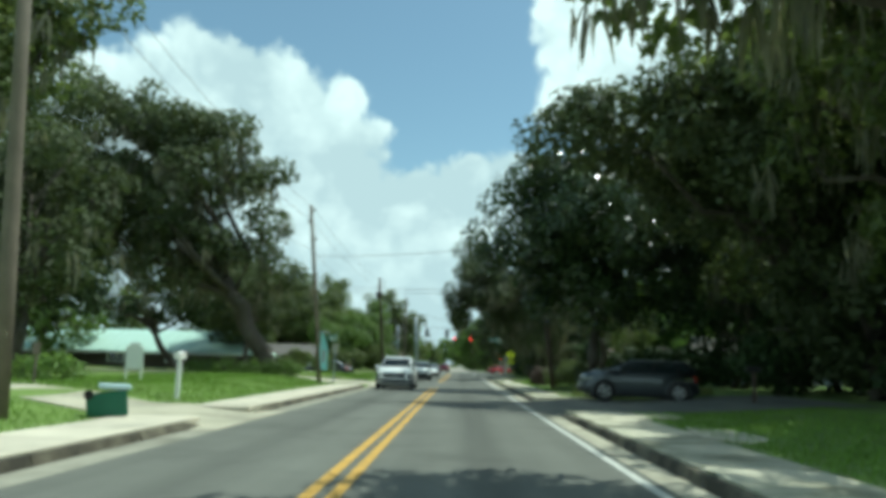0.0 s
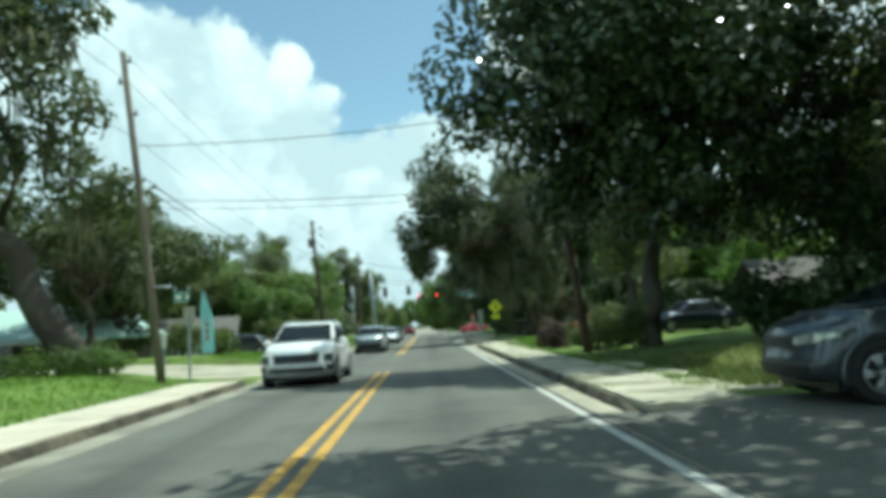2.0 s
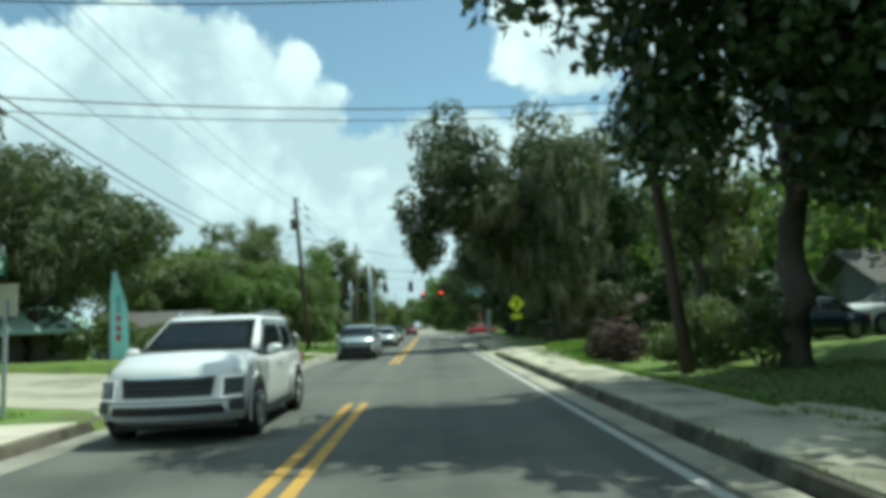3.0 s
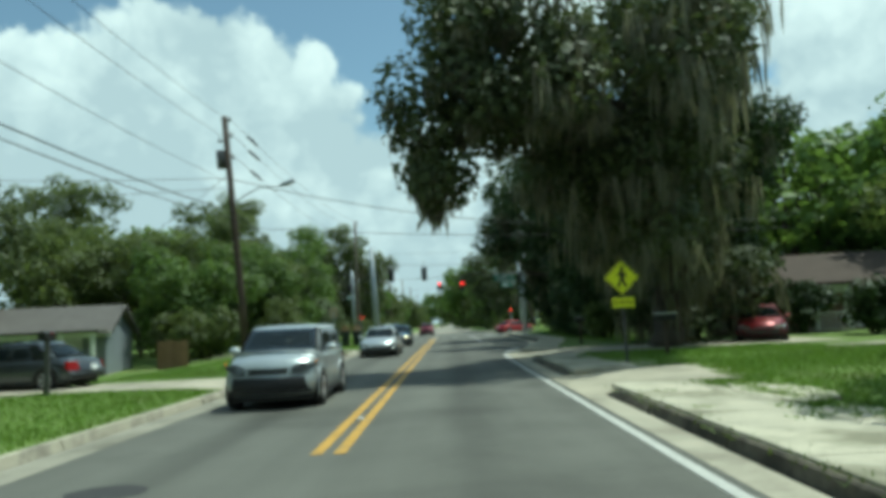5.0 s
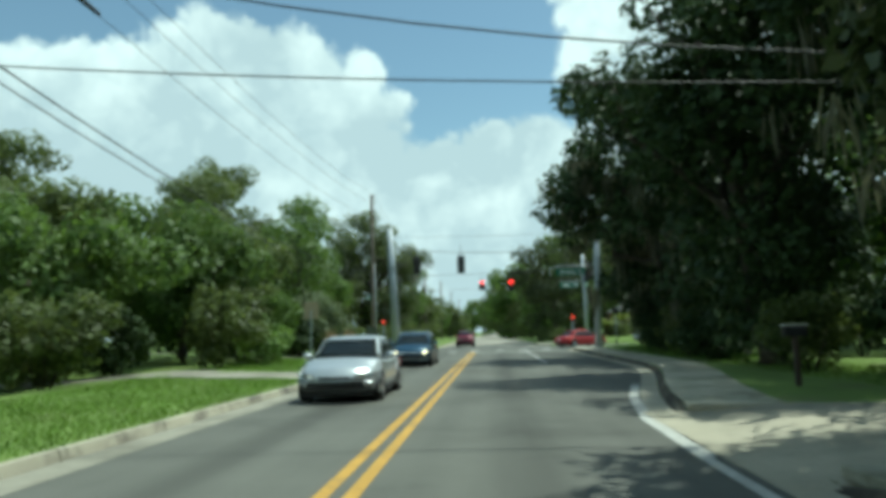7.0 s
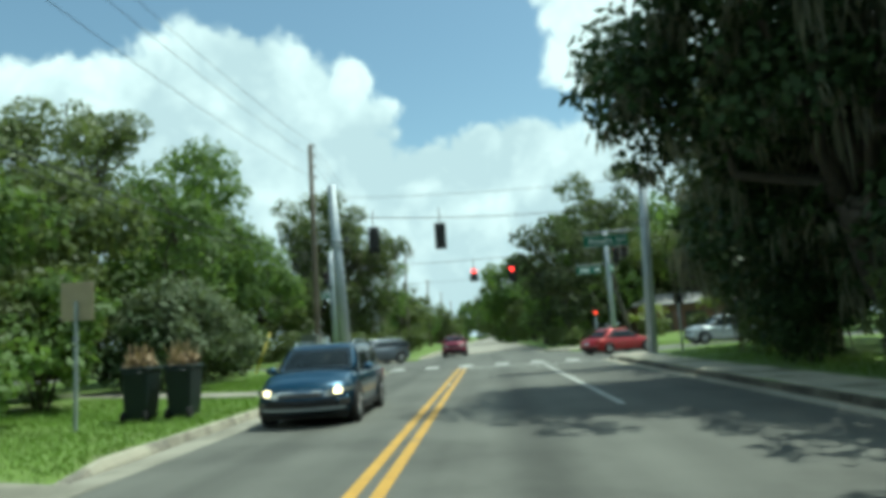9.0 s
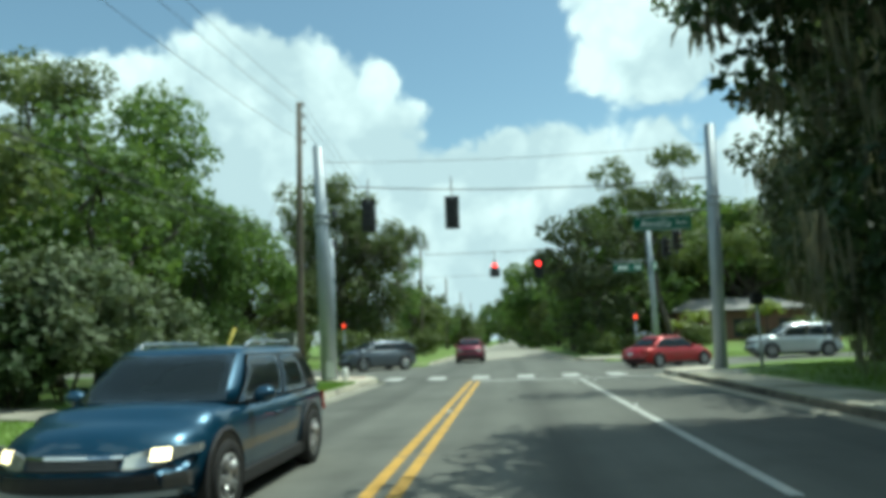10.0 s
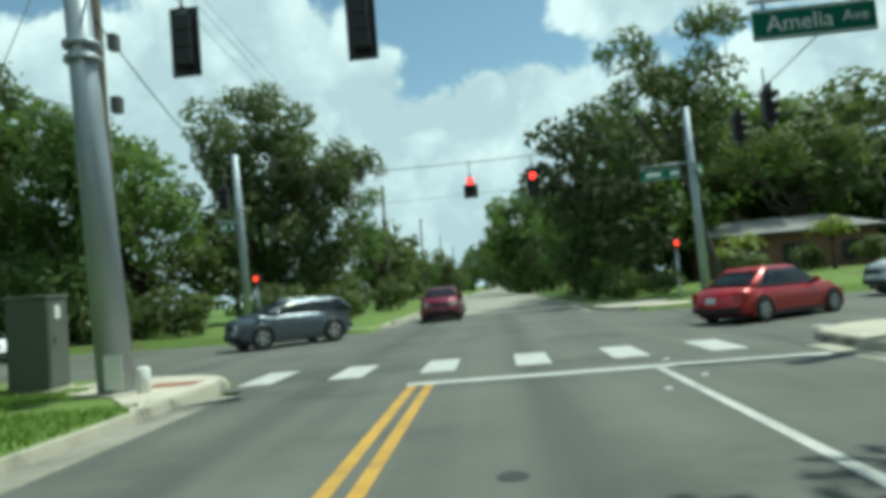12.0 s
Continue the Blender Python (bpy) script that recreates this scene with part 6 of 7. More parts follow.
for k, c, r in ((0.605, 0.5, 0.026), (0.575, 0.475, 0.02)):
    wire("telephone_cable", on(A_BASE, A_TOP, k), on(B_BASE, B_TOP, k), 0.75, r, "thick black telephone cable between the poles")
    wire("telephone_cable", on(B_BASE, B_TOP, k), on(C_BASE, C_TOP, c), 1.0, r, "thick black telephone cable between the poles")
for k in (0.99, 0.95, 0.9):
    wire("power_cable", on(C_BASE, C_TOP, k, 0.2), (-8.1, 172, 11.5 * k), 0.7)
# crossings of the road and drops to the houses
wire("service_cable", on(A_BASE, A_TOP, 0.69), on(R_BASE, R_TOP, 0.97), 0.32, 0.02)
wire("service_cable", on(A_BASE, A_TOP, 0.52), on(R_BASE, R_TOP, 0.66), 0.25, 0.018)
wire("service_cable", on(A_BASE, A_TOP, 0.495), on(R_BASE, R_TOP, 0.635), 0.25, 0.014)
wire("service_cable", on(B_BASE, B_TOP, 0.735), (16.0, 77.4, 5.2), 1.05, 0.022)
wire("service_cable", on(B_BASE, B_TOP, 0.54), (16.0, 77.4, 4.7), 0.33, 0.018)
for k, e in ((0.74, (-24, 60, 6.0)), (0.70, (-24, 62, 5.4)), (0.76, (-22, 92, 5.0)), (0.66, (-19, 90.5, 3.4))):
    wire("service_cable", on(B_BASE, B_TOP, k), e, 0.4, 0.016)
for k, dx in ((0.985, 0.2), (0.92, 0.22), (0.83, 0.22)):
    q = Vector(on(B_BASE, B_TOP, k, dx)).lerp(Vector(on(C_BASE, C_TOP, k, dx)), 0.06) - Vector((0, 0, 0.16))
    e = Vector(on(B_BASE, B_TOP, k, dx)).lerp(Vector(on(C_BASE, C_TOP, k, dx)), 0.10) - Vector((0, 0, 0.25))
    bm = bmesh.new()
    bm_tube(bm, [q, q.lerp(e, 0.5), e], [0.05, 0.07, 0.05], 7)
    tagged(new("cable_cover", mesh_of(bm, "cable_cover", WIRE)), "thick dark sleeve on the power cable", "cable cover")


# ---- traffic signals ----
def steel_pole(base, top, r0, r1, label, name="signal_pole"):
    t = thing(name, base, label, "signal pole", group="signal poles")
    v = Vector(top) - Vector(base)
    bm = bmesh.new()
    bm_tube(bm, [Vector((0, 0, -0.2)), v * 0.5, v], [r0, (r0 + r1) / 2, r1], 16)
    part("shaft", bm, STEEL, t)
    for k in (0.66, 0.69):
        bm = bmesh.new()
        bm_tube(bm, [v * k, v * k + Vector((0, 0, 0.1))], r0 * 0.9 + 0.035, 14)
        part("clamp", bm, STEEL, t)
    return t, v


SPL, SPLT = (-5.65, 120.0, 0.13), (-6.0, 119.8, 9.4)
SPR, SPRT = (9.2, 120.5, 0.13), (9.5, 120.5, 9.6)
SFR, SFRT = (11.2, 141.8, 0.15), (11.1, 141.8, 9.2)
SFL, SFLT = (-10.8, 141.5, 0.15), (-10.8, 141.0, 8.9)
sp_l, vl = steel_pole(SPL, SPLT, 0.33, 0.2, "thick galvanised steel signal pole at the corner")
sp_r, vrr = steel_pole(SPR, SPRT, 0.25, 0.2, "thick galvanised steel signal pole with a street sign arm")
sp_fr, vfr = steel_pole(SFR, SFRT, 0.22, 0.16, "galvanised steel signal pole on the far corner with a sign arm")
sp_fl, vfl = steel_pole(SFL, SFLT, 0.22, 0.16, "galvanised steel signal pole on the far corner")
bm = bmesh.new()
bm_box(bm, (0.34, 0.012, 0.62), (0.12, -0.34, 0.1))
part("notice", bm, SIGN_WHITE, sp_l, "white notice sheet at the foot")
for z in (5.2, 6.4):
    bm = bmesh.new()
    bm_box(bm, (0.16, 0.2, 0.3), (0.22, 0.15, z))
    part("junction_box", bm, STEEL_DARK, sp_l)

wire("span_wire", Vector(SPL) + vl * 0.83, Vector(SPR) + vrr * 0.78, 0.32, 0.028, "thick black span wire with signals")
wire("span_wire", Vector(SPL) + vl * 0.93, Vector(SPR) + vrr * 0.92, 0.2, 0.014, "thin black span wire above the signals")
wire("span_wire", Vector(SFL) + vfl * 0.86, Vector(SFR) + vfr * 0.86, 0.3, 0.028, "thick black span wire with signals")
wire("span_wire", Vector(SFL) + vfl * 0.66, Vector(SFR) + vfr * 0.68, 0.15, 0.014, "thin black tether wire below the signals")
wire("span_wire", Vector(SPL) + vl * 0.8, Vector(SFL) + vfl * 0.84, 0.35, 0.024, "thick black span wire along the side")
wire("span_wire", Vector(SPR) + vrr * 0.75, Vector(SFR) + vfr * 0.8, 0.35, 0.024, "thick black span wire along the side")


def signal(at, turn, label, lit=True, hang=0.8, doghouse=False, group="hanging signals"):
    """A hanging signal head that faces its own -y."""
    t = thing("traffic_signal", at, label, "traffic signal", turn, group)
    cells = [(0, 0.32), (0, 0.0), (0, -0.32)]
    if doghouse:
        cells = [(0, 0.32), (-0.17, 0.0), (0.17, 0.0), (-0.17, -0.32), (0.17, -0.32)]
    bm = bmesh.new()
    for x, z in cells:
        bm_box(bm, (0.335, 0.22, 0.315), (x, 0.0, z - 0.158))
    part("housing", bm, BLACK, t, bevel=0.02)
    if not doghouse:
        bm = bmesh.new()
        bm_box(bm, (0.56, 0.012, 1.33), (0, -0.09, -0.665))
        part("backplate", bm, BLACK, t, bevel=0.004)
    for i, (x, z) in enumerate(cells):
        bm = bmesh.new()
        bm_tube(bm, [(x, -0.112, z), (x, -0.13, z)], 0.14, 18)
        part("lens", bm, RED_ON if (i == 0 and lit) else LENS_OFF, t, "lit red lens" if i == 0 and lit else "unlit lens")
        bm = bmesh.new()
        rings = []
        for a in np.linspace(-0.6, math.pi + 0.6, 14):
            rings.append([(x + rr_ * math.cos(a), y, z + rr_ * math.sin(a)) for rr_, y in ((0.145, -0.11), (0.145, -0.36), (0.152, -0.36), (0.152, -0.11))])
        ring_loft(bm, rings)
        part("visor", bm, BLACK, t)
    bm = bmesh.new()
    bm_tube(bm, [(0, 0, 0.47), (0, 0, 0.47 + hang)], 0.025, 6)
    bm_box(bm, (0.14, 0.1, 0.16), (0, 0, 0.47))
    part("hanger", bm, STEEL_DARK, t)
    return t


signal((-0.72, 120.2, 6.55), 180, "black hanging traffic signal seen from its back", hang=0.95)
signal((-4.05, 120.1, 6.55), 180, "black hanging traffic signal seen from its back", hang=1.0)
signal((0.55, 141.6, 6.28), 0, "hanging five-section traffic signal showing red", doghouse=True, hang=0.9)
signal((3.55, 141.6, 6.28), 0, "hanging three-section traffic signal showing red", hang=0.9)
signal((9.9, 129.2, 6.2), 90, "black hanging traffic signal seen from its side", hang=0.7)
signal((10.0, 132.2, 6.2), 90, "black hanging traffic signal seen from its side", hang=0.7)
signal((-10.75, 139.4, 6.55), -90, "black hanging traffic signal seen from its side", hang=0.7)


def words(text, size, mat, parent, at, turn, name="lettering"):
    cu = bpy.data.curves.new(name, "FONT")
    cu.body, cu.size, cu.extrude, cu.align_x, cu.align_y = text, size, 0.004, "CENTER", "CENTER"
    tmp = bpy.data.objects.new("tmp", cu)
    me = bpy.data.meshes.new_from_object(tmp)
    bpy.data.objects.remove(tmp)
    me.materials.clear()
    me.materials.append(mat)
    ob = part(name, me, mat, parent)
    ob.matrix_basis = pose(*at, 90, 0, turn)
    return ob


def street_sign(at, width, height, text, turn, post_at, label, size=0.0, bars=False):
    """A hanging name board under an arm from a pole."""
    t = thing("street_name_sign", at, label, "street sign", turn, "street name signs")
    bm = bmesh.new()
    bm_box(bm, (width, 0.05, height), (0, 0, -height / 2))
    part("board", bm, SIGN_GREEN, t, bevel=0.012)
    for s in (-1, 1):
        bm = bmesh.new()
        bm_box(bm, (width - 0.06, 0.004, 0.02), (0, -0.028, s * (height / 2 - 0.04) - 0.01))
        part("border", bm, SIGN_TEXT, t)
        bm = bmesh.new()
        bm_box(bm, (0.05, 0.04, 0.16), (width * s * 0.4, 0, height / 2))
        part("hanger", bm, STEEL, t)
    bm = bmesh.new()
    bm_tube(bm, [(-width / 2 - 0.05, 0, height / 2 + 0.16), post_at], 0.04, 8)
    part("arm", bm, STEEL, t)
    if bars:
        for x, wd in ((-0.25, 0.6), (0.5, 0.35)):
            bm = bmesh.new()
            bm_box(bm, (wd * width * 0.6, 0.006, height * 0.36), (x * width * 0.7, -0.03, -height * 0.18))
            part("bar", bm, SIGN_TEXT, t)
    else:
        head, tail = text
        words(head, size, SIGN_TEXT, t, (-width * 0.12, -0.03, -0.01), 0)
        words(tail, size * 0.68, SIGN_TEXT, t, (width * 0.33, -0.03, 0.01), 0)
    return t


street_sign((7.4, 120.35, 5.75), 2.15, 0.56, ("Amelia", "Ave"), 0, (1.72, 0, 0.46), "green street name sign with white letters on an arm", 0.42)
street_sign((9.6, 141.7, 6.1), 1.9, 0.55, "", 0, (1.5, 0, 0.45), "green street name sign with unreadable letters on an arm", bars=True)
street_sign((11.3, 141.3, 6.1), 0.9, 0.5, "", 60, (0, 0.2, 0.3), "small green street name sign on the far pole", bars=True)
street_sign((-11.15, 140.3, 5.3), 0.8, 0.4, "", 0, (0.35, 1.0, 0.3), "small green street name sign on the far signal pole", bars=True)
street_sign((-5.83, 40.6, 2.72), 0.5, 0.34, "", 0, (-0.93, 0.1, 0.36), "small teal green street sign on an arm", bars=True)


def ped_signal(at, label):
    t = thing("pedestrian_signal", at, label, "pedestrian signal")
    bm = bmesh.new()
    bm_tube(bm, [(0, 0, -0.1), (0, 0, 2.45)], 0.055, 10)
    part("post", bm, STEEL, t)
    bm = bmesh.new()
    bm_box(bm, (0.4, 0.25, 0.42), (0, 0, 2.35))
    part("housing", bm, BLACK, t, bevel=0.02)
    bm = bmesh.new()
    bm_box(bm, (0.2, 0.02, 0.24), (0, -0.135, 2.44))
    part("hand_symbol", bm, ORANGE_ON, t, "lit orange stop symbol")
    bm = bmesh.new()
    bm_box(bm, (0.12, 0.1, 0.2), (0, -0.08, 1.05))
    part("push_button", bm, STEEL_DARK, t)


ped_signal((9.6, 140.2, 0.16), "steel pedestrian signal post with a lit red hand")
ped_signal((-9.6, 139.5, 0.16), "steel pedestrian signal post with a lit red hand")
t = thing("pedestrian_signal", (10.4, 119.6, 0.16), "dark pedestrian signal post at the near corner", "pedestrian signal")
bm = bmesh.new()
bm_tube(bm, [(0, 0, -0.1), (0, 0, 2.6)], 0.05, 10)
part("post", bm, STEEL, t)
bm = bmesh.new()
bm_box(bm, (0.4, 0.3, 0.42), (0, 0, 2.3))
part("housing", bm, BLACK, t, bevel=0.02)


# ---- roadside signs and boxes ----
def warning_sign(at):
    t = thing("pedestrian_crossing_sign", at, "yellow green diamond pedestrian warning sign with an ahead plaque", "road sign")
    bm = bmesh.new()
    bm_box(bm, (0.06, 0.045, 2.9), (0, 0.05, -0.2))
    part("post", bm, STEEL_DARK, t)
    turn45 = Matrix.Rotation(radians(45), 3, "Y")
    bm = bmesh.new()
    bm_box(bm, (0.68, 0.012, 0.68), (0, 0, 0), None)
    for v in bm.verts:
        v.co = turn45 @ (v.co - Vector((0, 0, 0.34))) + Vector((0, 0, 2.33))
    d = part("diamond", bm, SIGN_YELLOW, t, bevel=0.004)
    bm = bmesh.new()
    for s in range(4):
        r4 = Matrix.Rotation(radians(45 + 90 * s), 3, "Y")
        vs = bm_box(bm, (0.61, 0.004, 0.016), (0, 0, 0.30))
        for v in vs:
            v.co = r4 @ v.co + Vector((0, -0.009, 2.33))
    part("border", bm, BLACK, d)
    bm = bmesh.new()
    bm_tube(bm, [(0.02, -0.008, 2.585), (0.02, -0.014, 2.585)], 0.05, 14)
    for (x0, z0), (x1, z1), wd in (((0.0, 2.52), (0.02, 2.30), 0.12), ((0.02, 2.33), (0.10, 2.08), 0.065), ((0.0, 2.33), (-0.10, 2.09), 0.065), ((0.03, 2.5), (0.14, 2.36), 0.045), ((-0.01, 2.5), (-0.12, 2.38), 0.045)):
        dv = Vector((x1 - x0, 0, z1 - z0))
        nv = Vector((dv.z, 0, -dv.x)).normalized() * wd / 2
        q = [bm.verts.new(Vector((x, -0.011, z)) + s * nv) for x, z, s in ((x0, z0, 1), (x0, z0, -1), (x1, z1, -1), (x1, z1, 1))]
        bm.faces.new(q)
    part("symbol", bm, BLACK, d, "black walking symbol")
    bm = bmesh.new()
    bm_box(bm, (0.6, 0.012, 0.27), (0, 0, 1.52))
    p = part("plaque", bm, SIGN_YELLOW, t, bevel=0.004)
    words("AHEAD", 0.17, BLACK, p, (0, -0.008, 1.655), 0)


warning_sign((6.26, 67.5, 0.13))


def mailbox(at, label, turn=0, post=STEEL_DARK, box=BLACK, top=None, half=0.24, height=1.05):
    t = thing("mailbox", at, label, "mailbox", turn)
    bm = bmesh.new()
    bm_box(bm, (0.1, 0.1, height + 0.1), (0, 0, -0.1))
    part("post", bm, post, t)
    bm = bmesh.new()
    prof = [(-0.09, 0), (0.09, 0), (0.09, 0.13)] + [(0.09 * math.cos(a), 0.13 + 0.09 * math.sin(a)) for a in np.linspace(0.3, math.pi - 0.3, 6)] + [(-0.09, 0.13)]
    ring_loft(bm, [[(x, y, height + z) for x, z in prof] for y in (-half, half)], smooth=False)
    part("box", bm, box, t)
    if top:
        bm = bmesh.new()
        bm_box(bm, (0.2, 2 * half + 0.04, 0.03), (0, 0, height + 0.22))
        part("cover_board", bm, top, t, "pale board on top")
    bm = bmesh.new()
    bm_box(bm, (0.015, 0.12, 0.04), (0.1, 0.05, height + 0.14))
    part("flag", bm, LENS_RED, t)


mailbox((-6.65, 20.4, 0.3), "white mailbox on a white post on the lawn", post=SIGN_WHITE, box=SIGN_WHITE)
mailbox((-8.3, 65.6, 0.2), "dark mailbox on a tall green post by the drive", height=1.35)
mailbox((-5.9, 75.2, 0.13), "dark mailbox on a thin post by the kerb", height=1.05)
mailbox((8.4, 71.0, 0.14), "dark mailbox with a pale board beside the footway", post=POLE_DARK, top=SIGN_WHITE, half=0.34, height=1.06, turn=90)
mailbox((11.4, 24.4, 0.3), "dark mailbox on a post beside the driveway", post=POLE_DARK, height=1.1, turn=90)
mailbox((8.7, 55.0, 0.14), "dark mailbox on a stout post beside the shrubs", post=POLE_DARK, height=1.1, turn=90)
mailbox((7.9, 83.0, 0.14), "dark mailbox with a pale top in the shade", post=POLE_DARK, top=SIGN_WHITE, height=1.05, turn=90)


def board_sign(at, w, h, zc, mat, label, name="small_sign", turn=0, posts=1, peak=False, post=STEEL):
    t = thing(name, at, label, "sign", turn)
    bm = bmesh.new()
    for x in ([0] if posts == 1 else [-w / 2 + 0.04, w / 2 - 0.04]):
        bm = bmesh.new()
        bm_box(bm, (0.06, 0.05, zc + 0.1), (x, 0.04, -0.1))
        part("post", bm, post, t)
    bm = bmesh.new()
    bm_box(bm, (w, 0.025, h), (0, 0, zc - h / 2))
    if peak:
        bm_box(bm, (w * 0.6, 0.025, h * 0.16), (0, 0, zc + h / 2))
    part("board", bm, mat, t, bevel=0.006)
    return t


s = board_sign((-10.0, 24.8, 0.55), 0.62, 0.8, 0.8, SIGN_WHITE, "white peaked notice board on the lawn", posts=2, peak=True, post=SIGN_WHITE)
board_sign((-10.3, 19.4, 0.45), 0.22, 0.3, 1.1, POLE_WOOD, "weathered brown marker board on a wooden post", post=POLE_WOOD)
board_sign((-6.6, 98.6, 0.2), 0.66, 0.75, 2.4, PLY, "weathered tan back of a road sign on a post", name="road_sign", turn=180)
board_sign((-5.72, 40.95, 0.3), 0.38, 0.55, 1.85, ALU, "grey back of a road sign on the corner", name="road_sign", turn=170)
board_sign((-6.9, 42.0, 0.3), 0.18, 0.4, 1.1, SIGN_WHITE, "short white marker post on the corner")
board_sign((16.5, 24.5, 0.45), 0.6, 0.3, 1.3, ALU, "pale board sign under the trees", posts=2)


def banner(at):
    t = thing("feather_banner", at, "teal feather banner with red print beside the side street", "banner")
    bm = bmesh.new()
    bm_tube(bm, [(0, 0, -0.1), (0, 0, 2.6), (0.05, 0, 3.1), (0.2, 0, 3.35)], [0.02, 0.018, 0.012, 0.01], 6)
    part("pole", bm, STEEL, t)
    bm = bmesh.new()
    zs = np.linspace(0.55, 3.3, 10)
    lf, rt = [], []
    for z in zs:
        k = (z - 0.55) / 2.75
        wd = 0.55 * (1 - max(k - 0.6, 0) / 0.4 * 0.75)
        lf.append(bm.verts.new((0.02 + 0.12 * max(k - 0.85, 0), 0.02 * math.sin(7 * k), z)))
        rt.append(bm.verts.new((0.02 + wd, 0.07 * math.sin(6 * k + 1), z)))
    for i in range(9):
        bm.faces.new((lf[i], rt[i], rt[i + 1], lf[i + 1]))
    bmesh.ops.solidify(bm, geom=list(bm.faces), thickness=0.006)
    cl = part("cloth", bm, TEAL, t)
    bm = bmesh.new()
    for k in range(5):
        bm_box(bm, (0.16, 0.004, 0.2), (0.28, -0.03, 1.1 + 0.3 * k))
    part("bar", bm, RED_PRINT, cl)


banner((-8.7, 51.6, 0.25))


def wheelie_bin(at, turn, label, body, lid, fallen=False, debris=False, group=""):
    t = thing("wheeled_bin", at, label, "bin", turn, group)
    if fallen:
        t.matrix_basis = pose(at[0], at[1], at[2] + 0.24, 84, 0, turn) @ Matrix.Scale(0.78, 4)
    bm = bmesh.new()
    bm_box(bm, (0.46, 0.56, 0.98), (0, 0, 0.06), None, 1.22)
    part("body", bm, body, t, bevel=0.03)
    bm = bmesh.new()
    bm_box(bm, (0.62, 0.74, 0.07), (0, 0, 1.04))
    if fallen:
        bm.clear()
        bm_box(bm, (0.66, 0.12, 0.78), (0.02, 0.39, 0.36))
        bmesh.ops.rotate(bm, cent=(0, 0.42, 1.0), matrix=Matrix.Rotation(radians(8), 3, "X"), verts=bm.verts)
    part("lid" if not debris else "rim", bm, lid, t, bevel=0.025)
    for s in (-1, 1):
        bm = bmesh.new()
        bm_tube(bm, [(s * 0.2, 0.27, 0.12), (s * 0.27, 0.27, 0.12)], 0.12, 12)
        part("wheel", bm, RUBBER, t)
    bm = bmesh.new()
    bm_tube(bm, [(-0.22, 0.36, 0.98), (-0.22, 0.42, 1.0), (0.22, 0.42, 1.0), (0.22, 0.36, 0.98)], 0.018, 6)
    part("handle", bm, body, t)


wheelie_bin((-6.15, 14.3, 0.14), 118, "green wheeled bin lying on its side with a pale lid", BIN_GREEN, BIN_LID, fallen=True)
for x, y in ((-5.98, 99.9), (-5.2, 100.2)):
    wheelie_bin((x, y, 0.14), 180, "dark wheeled bin heaped with dry fronds on the verge", BIN_DARK, BIN_DARK, debris=True, group="bins on the verge")
    rng = np.random.default_rng(int(abs(x) * 100))
    v, f = leaf_cloud(rng, [(-0.08, 0, 1.12), (0.1, 0, 1.2)], [0.26, 0.2], [110, 60], 0.2)
    for _ in range(46):
        a, b, ln = rng.uniform(0, 6.28), rng.uniform(0.08, 0.5), rng.uniform(0.3, 0.62)
        o = np.array([rng.uniform(-0.22, 0.22), rng.uniform(-0.25, 0.25), 1.05])
        tip = o + ln * np.array([math.cos(a) * math.sin(b), math.sin(a) * math.sin(b), math.cos(b)])
        side = 0.03 * np.array([-math.sin(a), math.cos(a), 0])
        f = np.concatenate([f, [[len(v), len(v) + 1, len(v) + 2, len(v) + 3]]])
        v = np.concatenate([v, [o - side, o + side, tip + side * 0.3, tip - side * 0.3]])
    fr = new("dry_fronds", array_mesh("dry_fronds", v, f, LEAF_DEAD))
    fr.matrix_basis = pose(x, y, 0.14)
    tagged(fr, "brown dry palm fronds heaped in the bin", "yard waste", kind="stuff")


def cabinet(at):
    t = thing("utility_cabinet", at, "olive grey steel traffic control cabinet on a concrete foot", "cabinet", 8)
    bm = bmesh.new()
    bm_box(bm, (0.9, 0.95, 0.16), (0, 0, -0.06))
    part("foot", bm, KERB, t, bevel=0.02)
    bm = bmesh.new()
    bm_box(bm, (0.78, 0.85, 1.75), (0, 0, 0.1))
    body = part("body", bm, CABINET, t, bevel=0.015)
    bm = bmesh.new()
    bm_box(bm, (0.84, 0.91, 0.06), (0, 0, 1.85))
    part("top", bm, CABINET, t, bevel=0.015)
    for s in (-1, 1):
        bm = bmesh.new()
        bm_box(bm, (0.02, 0.76, 1.6), (s * 0.395, 0, 0.17))
        d = part("door", bm, CABINET, t, bevel=0.006)
        bm = bmesh.new()
        bm_box(bm, (0.04, 0.03, 0.16), (s * 0.42, -0.25, 0.95))
        part("handle", bm, CHROME, d)
    bm = bmesh.new()
    bm_box(bm, (0.006, 0.22, 0.26), (0.41, -0.05, 1.45))
    part("notice", bm, SIGN_WHITE, t, "white notice sheet")


cabinet((-7.65, 120.8, 0.14))
t = thing("bollard", (-4.95, 119.6, 0.15), "short white utility bollard beside the signal pole", "bollard")
bm = bmesh.new()
bm_tube(bm, [(0, 0, -0.1), (0, 0, 0.42), (0, 0, 0.46)], [0.12, 0.12, 0.07], 12)
part("post", bm, SIGN_WHITE, t)
car((-19.6, 133.6, cross_height(-19.6)), 90, "white sedan on the crossing street beyond the bushes", "white", name="sedan", **SEDAN)
t = thing("guy_wire", (-9.3, 119.6, 0.1), "yellow guard on a slanting guy wire", "guy wire")
bm = bmesh.new()
bm_tube(bm, [(-0.75, -0.4, -0.1), (0.0, 0.0, 2.15)], 0.05, 8)
part("guard", bm, GUARD, t)
bm = bmesh.new()
bm_tube(bm, [(0, 0, 2.15), (1.2, 2.3, 8.6)], 0.012, 5)
